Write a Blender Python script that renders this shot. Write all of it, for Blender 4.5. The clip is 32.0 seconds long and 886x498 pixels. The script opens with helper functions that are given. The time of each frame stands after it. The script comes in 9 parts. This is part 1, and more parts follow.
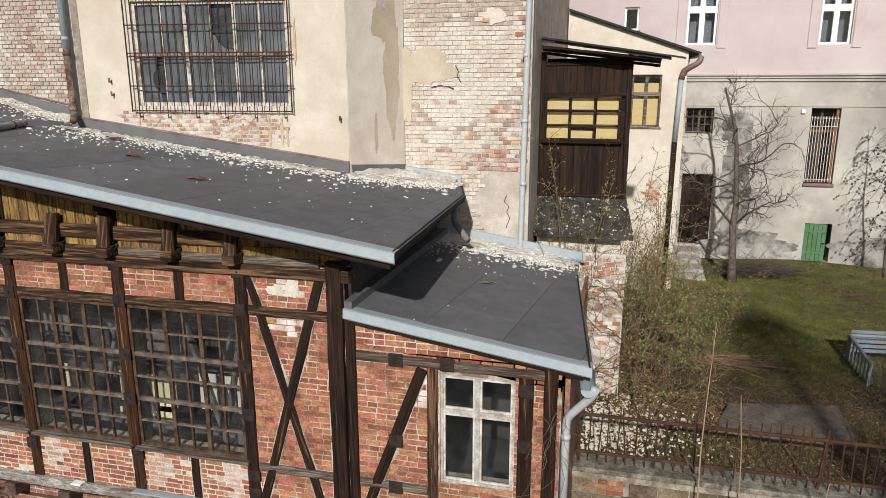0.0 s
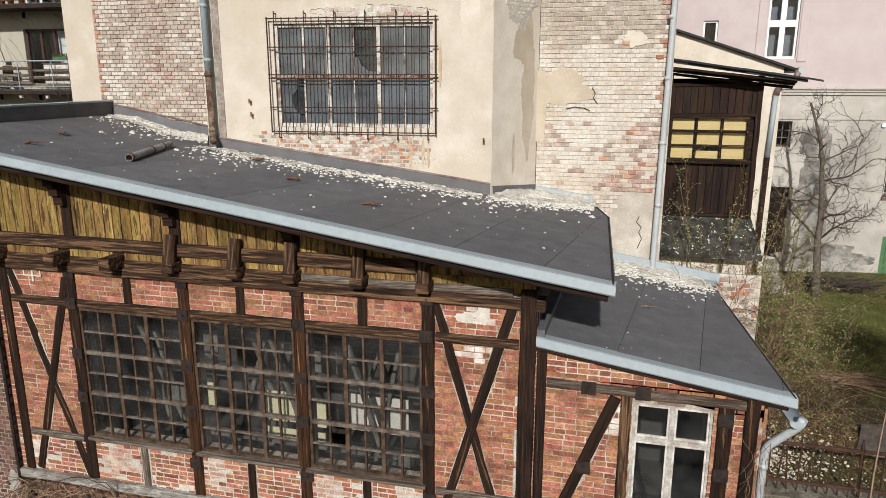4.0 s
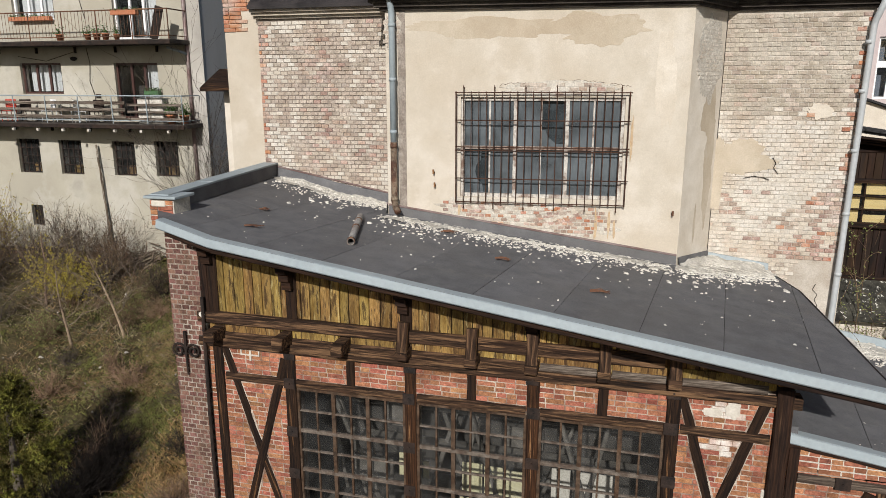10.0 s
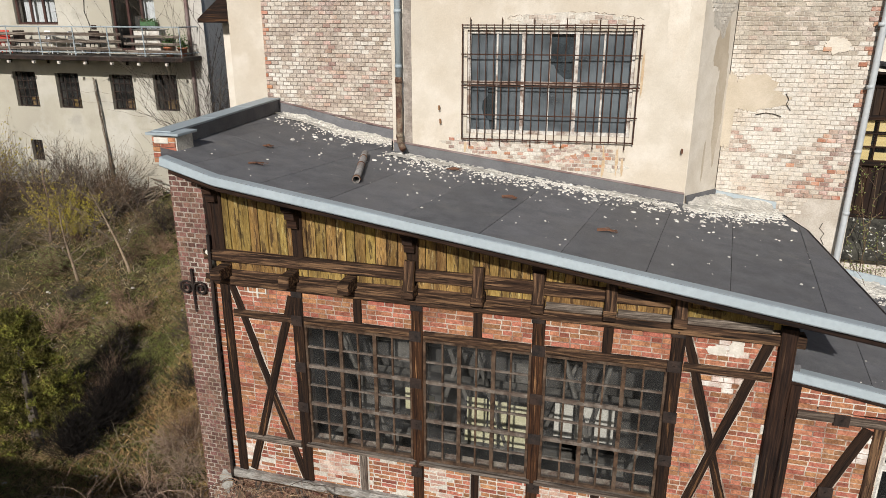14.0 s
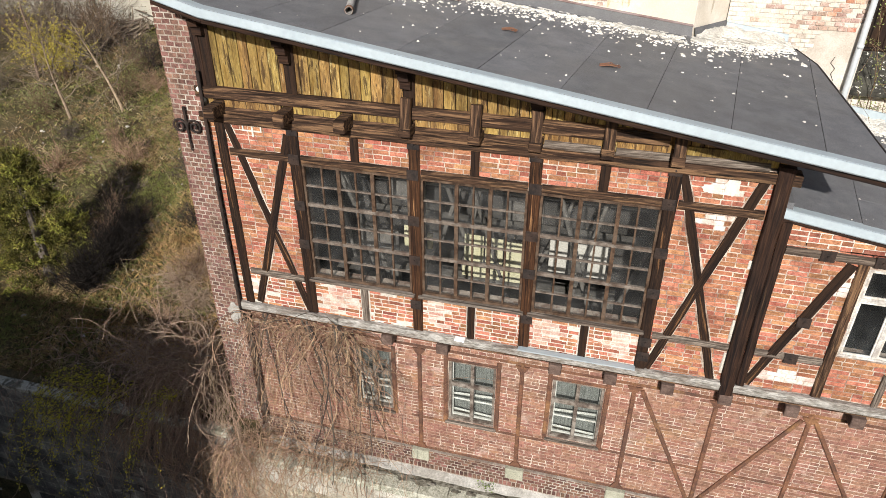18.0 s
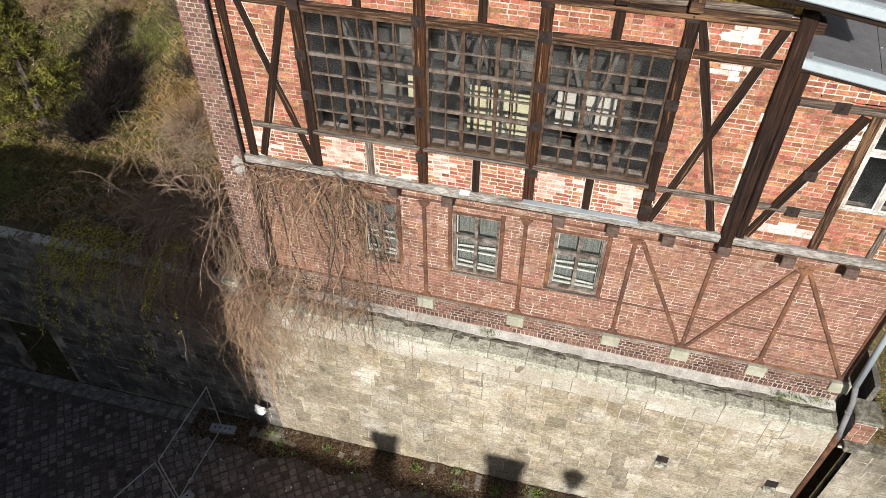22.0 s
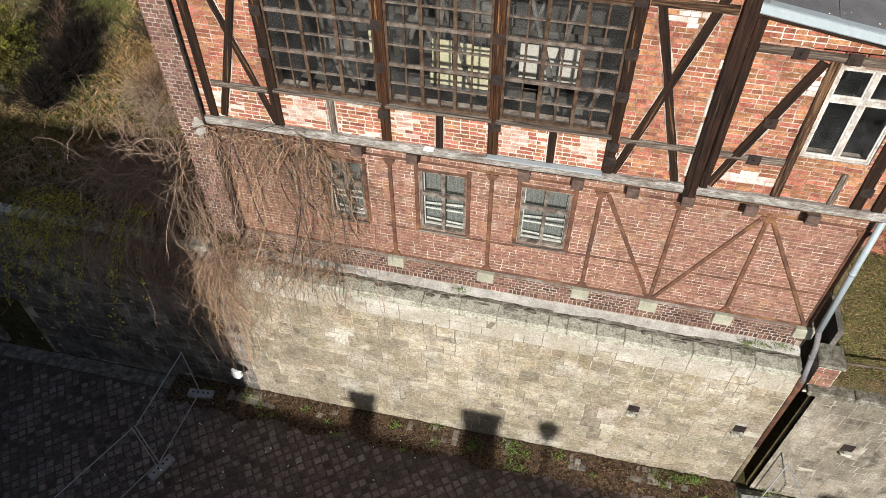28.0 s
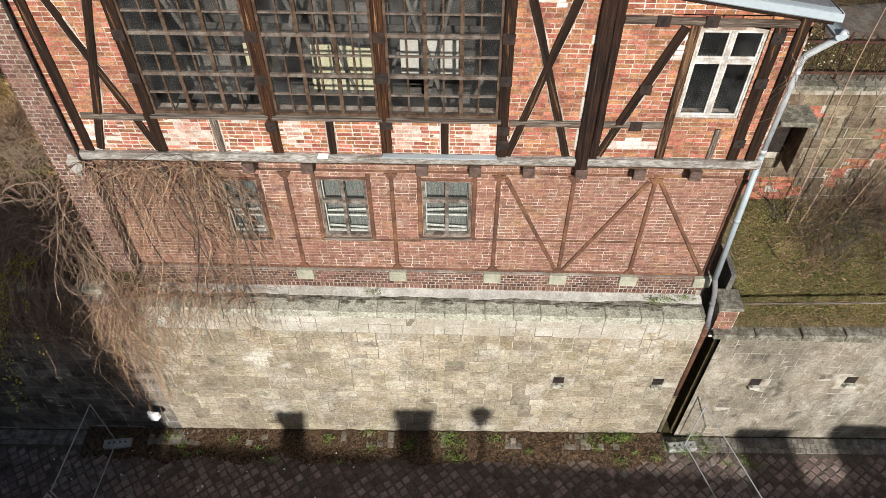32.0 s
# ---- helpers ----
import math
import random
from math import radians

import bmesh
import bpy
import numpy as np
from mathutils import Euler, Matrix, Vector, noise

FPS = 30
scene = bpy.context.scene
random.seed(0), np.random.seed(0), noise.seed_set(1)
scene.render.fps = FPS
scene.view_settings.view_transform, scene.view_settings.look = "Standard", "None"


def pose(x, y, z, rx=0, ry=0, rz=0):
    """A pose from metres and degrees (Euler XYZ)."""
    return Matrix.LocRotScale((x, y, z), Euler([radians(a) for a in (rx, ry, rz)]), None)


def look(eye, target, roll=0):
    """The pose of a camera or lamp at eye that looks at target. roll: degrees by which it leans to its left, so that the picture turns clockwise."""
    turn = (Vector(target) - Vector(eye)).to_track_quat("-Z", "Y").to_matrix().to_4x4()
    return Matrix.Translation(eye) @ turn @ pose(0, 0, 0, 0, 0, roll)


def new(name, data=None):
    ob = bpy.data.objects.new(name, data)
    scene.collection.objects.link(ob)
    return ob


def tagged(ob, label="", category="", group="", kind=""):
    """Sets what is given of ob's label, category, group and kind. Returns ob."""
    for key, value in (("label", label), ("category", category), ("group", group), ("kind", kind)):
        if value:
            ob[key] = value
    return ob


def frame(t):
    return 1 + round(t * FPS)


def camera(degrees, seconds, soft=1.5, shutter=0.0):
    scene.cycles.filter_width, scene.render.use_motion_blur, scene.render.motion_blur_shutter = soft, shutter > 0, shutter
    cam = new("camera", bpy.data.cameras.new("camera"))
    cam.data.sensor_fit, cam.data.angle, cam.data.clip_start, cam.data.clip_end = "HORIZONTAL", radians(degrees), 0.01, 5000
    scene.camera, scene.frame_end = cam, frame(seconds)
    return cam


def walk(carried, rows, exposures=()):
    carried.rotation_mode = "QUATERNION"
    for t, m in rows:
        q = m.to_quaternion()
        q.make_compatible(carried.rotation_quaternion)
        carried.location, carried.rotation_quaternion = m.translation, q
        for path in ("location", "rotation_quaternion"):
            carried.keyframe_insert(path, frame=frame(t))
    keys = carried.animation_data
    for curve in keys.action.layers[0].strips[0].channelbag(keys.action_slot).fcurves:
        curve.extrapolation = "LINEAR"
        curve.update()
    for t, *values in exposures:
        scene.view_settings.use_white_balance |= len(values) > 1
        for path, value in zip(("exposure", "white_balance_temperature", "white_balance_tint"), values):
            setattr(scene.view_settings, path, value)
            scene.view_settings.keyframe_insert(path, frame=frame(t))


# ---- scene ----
cam = camera(64.8, 32.0, soft=0.5)
METRES, EYE, TILT, LEAN, TURN = 7.2, 10.0, 0.0, 0.0, 14.2
ROWS = [
    (0.0, 0.0, 0.0, 0.0, -0.02, -13.64, 0.09),
    (0.5, -0.0364, -0.0037, 0.0032, -0.0, -13.63, 0.07),
    (1.0, -0.0764, -0.0022, 0.0012, 0.03, -13.64, 0.04),
    (1.5, -0.1157, -0.0029, -0.0012, 0.07, -13.63, 0.01),
    (2.0, -0.1567, -0.0053, 0.0005, 0.1, -13.65, -0.02),
    (2.5, -0.1991, -0.0051, 0.0105, 0.15, -13.64, -0.03),
    (3.0, -0.242, -0.0048, 0.024, 0.2, -13.6, -0.03),
    (3.5, -0.2837, -0.0012, 0.0376, 0.27, -13.56, -0.04),
    (5.5, -0.4514, -0.0086, 0.0828, 0.39, -13.54, -0.1),
    (6.0, -0.4885, -0.0117, 0.0992, 0.45, -13.5, -0.11),
    (6.5, -0.5247, -0.0158, 0.1141, 0.51, -13.49, -0.08),
    (7.0, -0.5622, -0.0165, 0.1297, 0.55, -13.48, -0.06),
    (7.5, -0.5996, -0.0087, 0.1452, 0.62, -13.47, -0.05),
    (8.0, -0.6359, 0.0001, 0.1619, 0.69, -13.46, -0.03),
    (8.5, -0.6704, 0.0091, 0.1782, 0.75, -13.45, -0.03),
    (9.0, -0.7021, 0.0115, 0.1946, 0.82, -13.44, -0.02),
    (9.5, -0.7323, 0.0151, 0.2091, 0.89, -13.45, 0.02),
    (10.0, -0.7564, 0.0172, 0.2157, 0.96, -13.44, 0.05),
    (10.5, -0.7597, 0.0244, 0.2183, 1.01, -13.31, 0.04),
    (11.0, -0.7551, 0.029, 0.2175, 1.03, -12.04, 0.06),
    (11.5, -0.756, 0.03, 0.2143, 1.04, -11.33, 0.08),
    (12.0, -0.7571, 0.0288, 0.2131, 1.07, -12.37, 0.05),
    (12.5, -0.7576, 0.0303, 0.2159, 1.09, -13.91, 0.02),
    (13.0, -0.7593, 0.0351, 0.2183, 1.1, -15.55, -0.0),
    (13.5, -0.7619, 0.033, 0.2194, 1.12, -17.2, -0.0),
    (14.0, -0.7658, 0.0259, 0.2199, 1.14, -18.74, -0.03),
    (14.5, -0.7669, 0.0204, 0.22, 1.16, -20.31, -0.0),
    (16.5, -0.756, 0.0059, 0.2215, 1.12, -26.86, 0.07),
    (17.0, -0.7564, 0.0095, 0.2209, 1.15, -28.5, 0.06),
    (17.5, -0.7578, 0.0204, 0.2208, 1.14, -30.23, 0.05),
    (18.0, -0.7595, 0.0279, 0.2191, 1.15, -31.92, 0.05),
    (18.5, -0.7627, 0.0275, 0.2185, 1.14, -33.6, 0.04),
    (19.0, -0.7666, 0.0266, 0.2173, 1.14, -35.11, 0.03),
    (19.5, -0.7704, 0.0231, 0.2167, 1.16, -36.68, -0.01),
    (20.0, -0.7715, 0.0225, 0.2181, 1.15, -38.27, 0.01),
    (20.5, -0.7728, 0.0213, 0.2166, 1.14, -39.69, -0.02),
    (21.0, -0.7729, 0.0208, 0.2164, 1.16, -41.12, -0.01),
    (21.5, -0.7722, 0.0244, 0.2172, 1.17, -42.53, 0.02),
    (22.0, -0.7717, 0.0269, 0.2173, 1.16, -43.85, -0.0),
    (22.5, -0.769, 0.0312, 0.2174, 1.17, -45.17, 0.0),
    (23.0, -0.7638, 0.0306, 0.2155, 1.22, -46.45, 0.04),
    (23.5, -0.7607, 0.0301, 0.2133, 1.2, -47.48, 0.07),
    (24.0, -0.7558, 0.0308, 0.2117, 1.2, -47.47, 0.07),
    (24.5, -0.7499, 0.0309, 0.2107, 1.19, -47.38, 0.1),
    (25.0, -0.7443, 0.0306, 0.2098, 1.18, -47.29, 0.12),
    (25.5, -0.7387, 0.0311, 0.2091, 1.18, -47.24, 0.15),
    (27.5, -0.7298, 0.0311, 0.2045, 0.46, -47.0, 0.16),
    (28.0, -0.7302, 0.0239, 0.2064, -0.83, -47.0, 0.16),
    (28.5, -0.7309, 0.0149, 0.2077, -2.1, -47.07, 0.19),
    (29.0, -0.732, 0.01, 0.2075, -3.34, -47.13, 0.22),
    (29.5, -0.7326, 0.01, 0.2078, -4.61, -47.13, 0.22),
    (30.0, -0.7353, 0.0115, 0.2069, -6.08, -47.16, 0.21),
    (30.5, -0.7386, 0.0147, 0.2057, -7.62, -47.15, 0.22),
    (31.0, -0.7416, 0.0157, 0.2053, -9.2, -47.19, 0.2),
    (31.5, -0.7434, 0.0202, 0.2057, -10.81, -47.13, 0.18),
    (32.0, -0.7428, 0.0237, 0.2058, -12.39, -47.11, 0.18),
]
EXPOSURE = [(0.0, -0.02), (6.0, -0.04), (11.5, -0.1), (14.0, 0.05), (17.0, 0.52), (20.0, 0.64), (25.0, 0.6), (32.0, 0.52)]
walk(cam, [(t, pose(0, 0, EYE, TILT, LEAN, TURN) @ pose(METRES * x, METRES * y, METRES * z, 90 + pitch, roll, yaw)) for t, x, y, z, yaw, pitch, roll in ROWS], EXPOSURE)

# ---- light ----
SUN_DIR = Vector((0.18, -1.83, 1.02)).normalized()
world = bpy.data.worlds.new("sky")
scene.world = world
world.use_nodes = True
wn = world.node_tree.nodes
sky = wn.new("ShaderNodeTexSky")
sky.sky_type, sky.sun_disc = "NISHITA", False
sky.sun_elevation = math.asin(SUN_DIR.z)
sky.sun_rotation = math.atan2(SUN_DIR.x, SUN_DIR.y)
sky.air_density, sky.dust_density = 1.0, 1.5
world.node_tree.links.new(sky.outputs[0], wn["Background"].inputs[0])
wn["Background"].inputs[1].default_value = 0.066
sun = new("sun", bpy.data.lights.new("sun", "SUN"))
sun.data.energy, sun.data.angle, sun.data.color = 4.5, radians(0.95), (1.0, 0.965, 0.915)
sun.matrix_world = look(SUN_DIR * 60, (0, 0, 0))


# ---- materials ----
def mat(name, c1, c2, scale=5.0, rough=0.85, bump=0.3, stain=None, stain_scale=0.7, stain_amt=0.5, piece=0.0, metal=0.0, stretch=(1, 1, 1), local=False, fine=40.0, lo=0.35, hi=0.65, grain=0.5, extra=()):
    """Two-colour noise, a larger stain, fine grain, relief; piece: spread of brightness and hue from piece to piece."""
    m = bpy.data.materials.new(name)
    m.use_nodes = True
    nt = m.node_tree
    n, l = nt.nodes, nt.links
    p = n["Principled BSDF"]
    if local:
        src = n.new("ShaderNodeTexCoord").outputs["Object"]
    else:
        src = n.new("ShaderNodeNewGeometry").outputs["Position"]
    mp = n.new("ShaderNodeMapping")
    mp.inputs["Scale"].default_value = stretch
    l.new(src, mp.inputs[0])
    src = mp.outputs[0]

    def tex(s, d=4.0):
        t = n.new("ShaderNodeTexNoise")
        t.inputs["Scale"].default_value, t.inputs["Detail"].default_value, t.inputs["Roughness"].default_value = s, d, 0.65
        l.new(src, t.inputs["Vector"])
        return t.outputs["Fac"]

    def ramp(fac, a, b):
        r = n.new("ShaderNodeMapRange")
        r.inputs[1].default_value, r.inputs[2].default_value = a, b
        l.new(fac, r.inputs[0])
        return r.outputs[0]

    def mix(fac, a, b, mode="MIX"):
        x = n.new("ShaderNodeMix")
        x.data_type, x.blend_type = "RGBA", mode
        for sock, v in ((x.inputs[0], fac), (x.inputs[6], a), (x.inputs[7], b)):
            if isinstance(v, (int, float)):
                sock.default_value = v
            elif isinstance(v, tuple):
                sock.default_value = (*v[:3], 1)
            else:
                l.new(v, sock)
        return x.outputs[2]

    col = mix(ramp(tex(scale), lo, hi), c1, c2)
    if stain:
        f = ramp(tex(stain_scale, 6.0), 0.45, 0.62)
        mu = n.new("ShaderNodeMath")
        mu.operation = "MULTIPLY"
        mu.inputs[1].default_value = stain_amt
        l.new(f, mu.inputs[0])
        col = mix(mu.outputs[0], col, stain)
    for e_col, e_scale, e_lo, e_hi, e_amt in extra:
        mu = n.new("ShaderNodeMath")
        mu.operation = "MULTIPLY"
        mu.inputs[1].default_value = e_amt
        l.new(ramp(tex(e_scale, 7.0), e_lo, e_hi), mu.inputs[0])
        col = mix(mu.outputs[0], col, e_col)
    fine_fac = tex(fine, 3.0)
    g = ramp(fine_fac, 0.3, 0.7)
    col = mix(grain, col, mix(g, (0.3, 0.3, 0.3), (1.25, 1.25, 1.25)), "MULTIPLY")
    if piece:
        oi = n.new("ShaderNodeObjectInfo").outputs["Random"]
        isl = n.new("ShaderNodeNewGeometry").outputs["Random Per Island"]
        ad = n.new("ShaderNodeMath")
        l.new(oi, ad.inputs[0]), l.new(isl, ad.inputs[1])
        fr = n.new("ShaderNodeMath")
        fr.operation = "FRACT"
        l.new(ad.outputs[0], fr.inputs[0])
        hs = n.new("ShaderNodeHueSaturation")
        mr = n.new("ShaderNodeMapRange")
        mr.inputs[3].default_value, mr.inputs[4].default_value = 1.0 - piece, 1.0 + piece
        l.new(fr.outputs[0], mr.inputs[0])
        l.new(mr.outputs[0], hs.inputs["Value"])
        m2 = n.new("ShaderNodeMath")
        m2.operation = "MULTIPLY"
        m2.inputs[1].default_value = 7.31
        l.new(fr.outputs[0], m2.inputs[0])
        f2 = n.new("ShaderNodeMath")
        f2.operation = "FRACT"
        l.new(m2.outputs[0], f2.inputs[0])
        mh = n.new("ShaderNodeMapRange")
        mh.inputs[3].default_value, mh.inputs[4].default_value = 0.5 - 0.016 * min(piece * 3, 1), 0.5 + 0.020 * min(piece * 3, 1)
        l.new(f2.outputs[0], mh.inputs[0])
        l.new(mh.outputs[0], hs.inputs["Hue"])
        l.new(col, hs.inputs["Color"])
        col = hs.outputs[0]
    l.new(col, p.inputs["Base Color"])
    rr = n.new("ShaderNodeMapRange")
    rr.inputs[3].default_value, rr.inputs[4].default_value = max(0.02, rough - 0.12), min(1, rough + 0.1)
    l.new(fine_fac, rr.inputs[0])
    l.new(rr.outputs[0], p.inputs["Roughness"])
    p.inputs["Metallic"].default_value = metal
    if rough > 0.68:
        p.inputs["Specular IOR Level"].default_value = 0.18
    if bump:
        b = n.new("ShaderNodeBump")
        b.inputs["Strength"].default_value, b.inputs["Distance"].default_value = bump, 0.012
        l.new(fine_fac, b.inputs["Height"])
        l.new(b.outputs[0], p.inputs["Normal"])
    return m


def glass_mat(name, tint, dirt, dirt_amt, lo=0.35, hi=0.75, size=3.0, foot=0.0):
    """A dusty pane: clear with a mirror's gloss by Fresnel, over a thin film of dirt, thicker along the foot of the pane."""
    m = bpy.data.materials.new(name)
    m.use_nodes = True
    nt = m.node_tree
    n, l = nt.nodes, nt.links
    out = n["Material Output"]
    n.remove(n["Principled BSDF"])
    tr, gl, di = n.new("ShaderNodeBsdfTransparent"), n.new("ShaderNodeBsdfGlossy"), n.new("ShaderNodeBsdfDiffuse")
    tr.inputs[0].default_value = (*tint, 1)
    gl.inputs["Roughness"].default_value = 0.04
    di.inputs[0].default_value = (*dirt, 1)
    fr = n.new("ShaderNodeFresnel")
    fr.inputs[0].default_value = 1.5
    a, b = n.new("ShaderNodeMixShader"), n.new("ShaderNodeMixShader")
    t = n.new("ShaderNodeTexNoise")
    t.inputs["Scale"].default_value, t.inputs["Detail"].default_value = size, 6.0
    l.new(n.new("ShaderNodeNewGeometry").outputs["Position"], t.inputs["Vector"])
    r = n.new("ShaderNodeMapRange")
    r.inputs[1].default_value, r.inputs[2].default_value, r.inputs[4].default_value = lo, hi, dirt_amt
    l.new(t.outputs["Fac"], r.inputs[0])
    film = r.outputs[0]
    if foot:
        sp = n.new("ShaderNodeSeparateXYZ")
        l.new(n.new("ShaderNodeTexCoord").outputs["Generated"], sp.inputs[0])
        fz = n.new("ShaderNodeMapRange")
        fz.inputs[1].default_value, fz.inputs[2].default_value, fz.inputs[3].default_value, fz.inputs[4].default_value = 0.05, 0.7, foot, 0.0
        l.new(sp.outputs[2], fz.inputs[0])
        mu, ad = n.new("ShaderNodeMath"), n.new("ShaderNodeMath")
        mu.operation = "MULTIPLY"
        l.new(fz.outputs[0], mu.inputs[0]), l.new(t.outputs["Fac"], mu.inputs[1])
        l.new(film, ad.inputs[0]), l.new(mu.outputs[0], ad.inputs[1])
        film = ad.outputs[0]
    l.new(film, a.inputs[0]), l.new(tr.outputs[0], a.inputs[1]), l.new(di.outputs[0], a.inputs[2])
    l.new(fr.outputs[0], b.inputs[0]), l.new(a.outputs[0], b.inputs[1]), l.new(gl.outputs[0], b.inputs[2])
    l.new(b.outputs[0], out.inputs[0])
    return m


BRICK_RED = mat("red_brick", (0.29, 0.108, 0.062), (0.46, 0.198, 0.116), 7, 0.9, 0.6, (0.22, 0.09, 0.058), 2.2, 0.45, piece=0.34, grain=0.7, fine=34, extra=[((0.10, 0.055, 0.045), 6.0, 0.57, 0.70, 0.45), ((0.52, 0.38, 0.27), 3.0, 0.60, 0.74, 0.3)])
BRICK_LOW = mat("pink_brick", (0.225, 0.106, 0.075), (0.32, 0.168, 0.12), 9, 0.9, 0.5, (0.19, 0.108, 0.082), 0.8, 0.5, piece=0.2, grain=0.7, fine=32, extra=[((0.11, 0.07, 0.056), 4.0, 0.55, 0.69, 0.5), ((0.40, 0.215, 0.10), 1.3, 0.55, 0.69, 0.4), ((0.52, 0.44, 0.38), 3.0, 0.57, 0.70, 0.4)])
BRICK_PIER = mat("brown_red_brick", (0.14, 0.073, 0.058), (0.245, 0.128, 0.099), 9, 0.85, 0.5, (0.12, 0.07, 0.06), 1.5, 0.4, piece=0.3, grain=0.7, fine=32, extra=[((0.06, 0.04, 0.035), 5.0, 0.55, 0.68, 0.5), ((0.46, 0.38, 0.31), 4.0, 0.60, 0.72, 0.4)])
BRICK_DARK = mat("dark_clinker", (0.055, 0.034, 0.03), (0.15, 0.078, 0.06), 9, 0.8, 0.4, (0.25, 0.125, 0.09), 1.5, 0.5, piece=0.4)
BRICK_PALE = mat("limewashed_brick", (0.40, 0.33, 0.27), (0.56, 0.49, 0.42), 6, 0.92, 0.6, (0.38, 0.29, 0.23), 1.3, 0.45, piece=0.14, grain=0.55, extra=[((0.68, 0.635, 0.57), 1.8, 0.54, 0.66, 0.55)])
BRICK_ORANGE = mat("orange_brick", (0.40, 0.155, 0.085), (0.48, 0.24, 0.15), 9, 0.9, 0.5, (0.55, 0.46, 0.39), 1.8, 0.75, piece=0.2)
BRICK_LIMED = mat("limed_red_brick", (0.36, 0.15, 0.10), (0.50, 0.34, 0.27), 5, 0.92, 0.5, (0.62, 0.57, 0.50), 3.0, 0.6, piece=0.15, grain=0.4)
BRICK_WASHED = mat("whitewashed_brick", (0.50, 0.40, 0.34), (0.72, 0.68, 0.63), 6, 0.92, 0.5, (0.40, 0.21, 0.15), 4.0, 0.6, piece=0.1, grain=0.3, lo=0.3, hi=0.5)
FELT_DARK = mat("felt_seam", (0.03, 0.03, 0.031), (0.05, 0.05, 0.052), 4, 0.9, 0.4)
MORTAR = mat("lime_mortar", (0.50, 0.46, 0.395), (0.66, 0.62, 0.55), 12, 0.95, 0.6, (0.34, 0.29, 0.24), 1.4, 0.45)
MORTAR_LOW = mat("stained_mortar", (0.31, 0.20, 0.15), (0.57, 0.49, 0.41), 5, 0.95, 0.6, (0.26, 0.16, 0.115), 1.1, 0.4, lo=0.44, hi=0.58)
MORTAR_UP = mat("patchy_mortar", (0.22, 0.145, 0.11), (0.57, 0.50, 0.415), 3.2, 0.95, 0.6, (0.25, 0.17, 0.13), 0.9, 0.4, lo=0.42, hi=0.58)
MORTAR_DARK = mat("grey_mortar", (0.24, 0.20, 0.17), (0.40, 0.355, 0.31), 6, 0.95, 0.6, (0.2, 0.16, 0.14), 1.2, 0.5)
MORTAR_PIER = mat("soiled_mortar", (0.25, 0.20, 0.16), (0.47, 0.425, 0.365), 3.5, 0.95, 0.6, (0.19, 0.13, 0.10), 1.4, 0.6, lo=0.42, hi=0.62)
PLASTER_CREAM = mat("cream_plaster", (0.53, 0.475, 0.395), (0.61, 0.555, 0.475), 1.6, 0.93, 0.25, (0.49, 0.42, 0.33), 0.55, 0.55, grain=0.18, fine=55, extra=[((0.65, 0.60, 0.53), 0.8, 0.53, 0.64, 0.55), ((0.41, 0.34, 0.26), 2.4, 0.59, 0.72, 0.4), ((0.36, 0.30, 0.23), 0.9, 0.63, 0.68, 0.35)])
PLASTER_TAN = mat("tan_plaster", (0.45, 0.385, 0.295), (0.54, 0.47, 0.375), 2.0, 0.93, 0.25, (0.40, 0.32, 0.23), 0.7, 0.5, grain=0.2, fine=55, extra=[((0.60, 0.55, 0.47), 1.5, 0.57, 0.68, 0.45)])
PLASTER_WHITE = mat("white_mortar_patch", (0.52, 0.475, 0.41), (0.66, 0.62, 0.55), 8, 0.93, 0.5, grain=0.15)
TIMBER = mat("dark_timber", (0.010, 0.006, 0.0045), (0.038, 0.020, 0.012), 2.2, 0.8, 1.0, (0.085, 0.04, 0.019), 0.7, 0.4, stretch=(0.45, 11, 11), local=True, fine=5, lo=0.42, hi=0.6, grain=0.85, extra=[((0.30, 0.15, 0.065), 1.6, 0.585, 0.64, 0.6), ((0.004, 0.003, 0.003), 2.4, 0.50, 0.60, 0.85)])
TIMBER_RAIL = mat("brown_grey_timber", (0.020, 0.011, 0.007), (0.090, 0.050, 0.030), 2.4, 0.85, 1.0, (0.04, 0.02, 0.012), 0.6, 0.5, stretch=(0.5, 9, 9), local=True, fine=5, lo=0.42, hi=0.6, grain=0.85, extra=[((0.27, 0.155, 0.082), 1.6, 0.51, 0.58, 0.65), ((0.006, 0.005, 0.004), 2.6, 0.56, 0.63, 0.8)])
TIMBER_RED = mat("rust_brown_timber", (0.013, 0.006, 0.004), (0.068, 0.029, 0.013), 2.6, 0.8, 1.0, (0.14, 0.06, 0.025), 0.9, 0.5, stretch=(0.4, 13, 13), local=True, fine=5, lo=0.42, hi=0.6, grain=0.8, extra=[((0.36, 0.19, 0.085), 1.8, 0.58, 0.63, 0.7), ((0.006, 0.004, 0.003), 2.6, 0.54, 0.59, 0.85)])
TIMBER_BLACK = mat("tarred_timber", (0.008, 0.005, 0.0045), (0.030, 0.016, 0.011), 3.0, 0.78, 1.0, (0.08, 0.036, 0.018), 0.6, 0.4, stretch=(0.5, 9, 9), local=True, fine=5, lo=0.42, hi=0.6, grain=0.85, extra=[((0.14, 0.085, 0.045), 1.9, 0.60, 0.70, 0.4)])
TIMBER_GREY = mat("weathered_timber", (0.085, 0.066, 0.052), (0.27, 0.225, 0.185), 2.6, 0.9, 1.0, (0.07, 0.042, 0.03), 0.6, 0.6, stretch=(0.5, 11, 11), local=True, fine=5, lo=0.42, hi=0.6, grain=0.85, extra=[((0.40, 0.365, 0.32), 1.2, 0.55, 0.68, 0.55), ((0.012, 0.009, 0.008), 3.0, 0.58, 0.65, 0.75)])
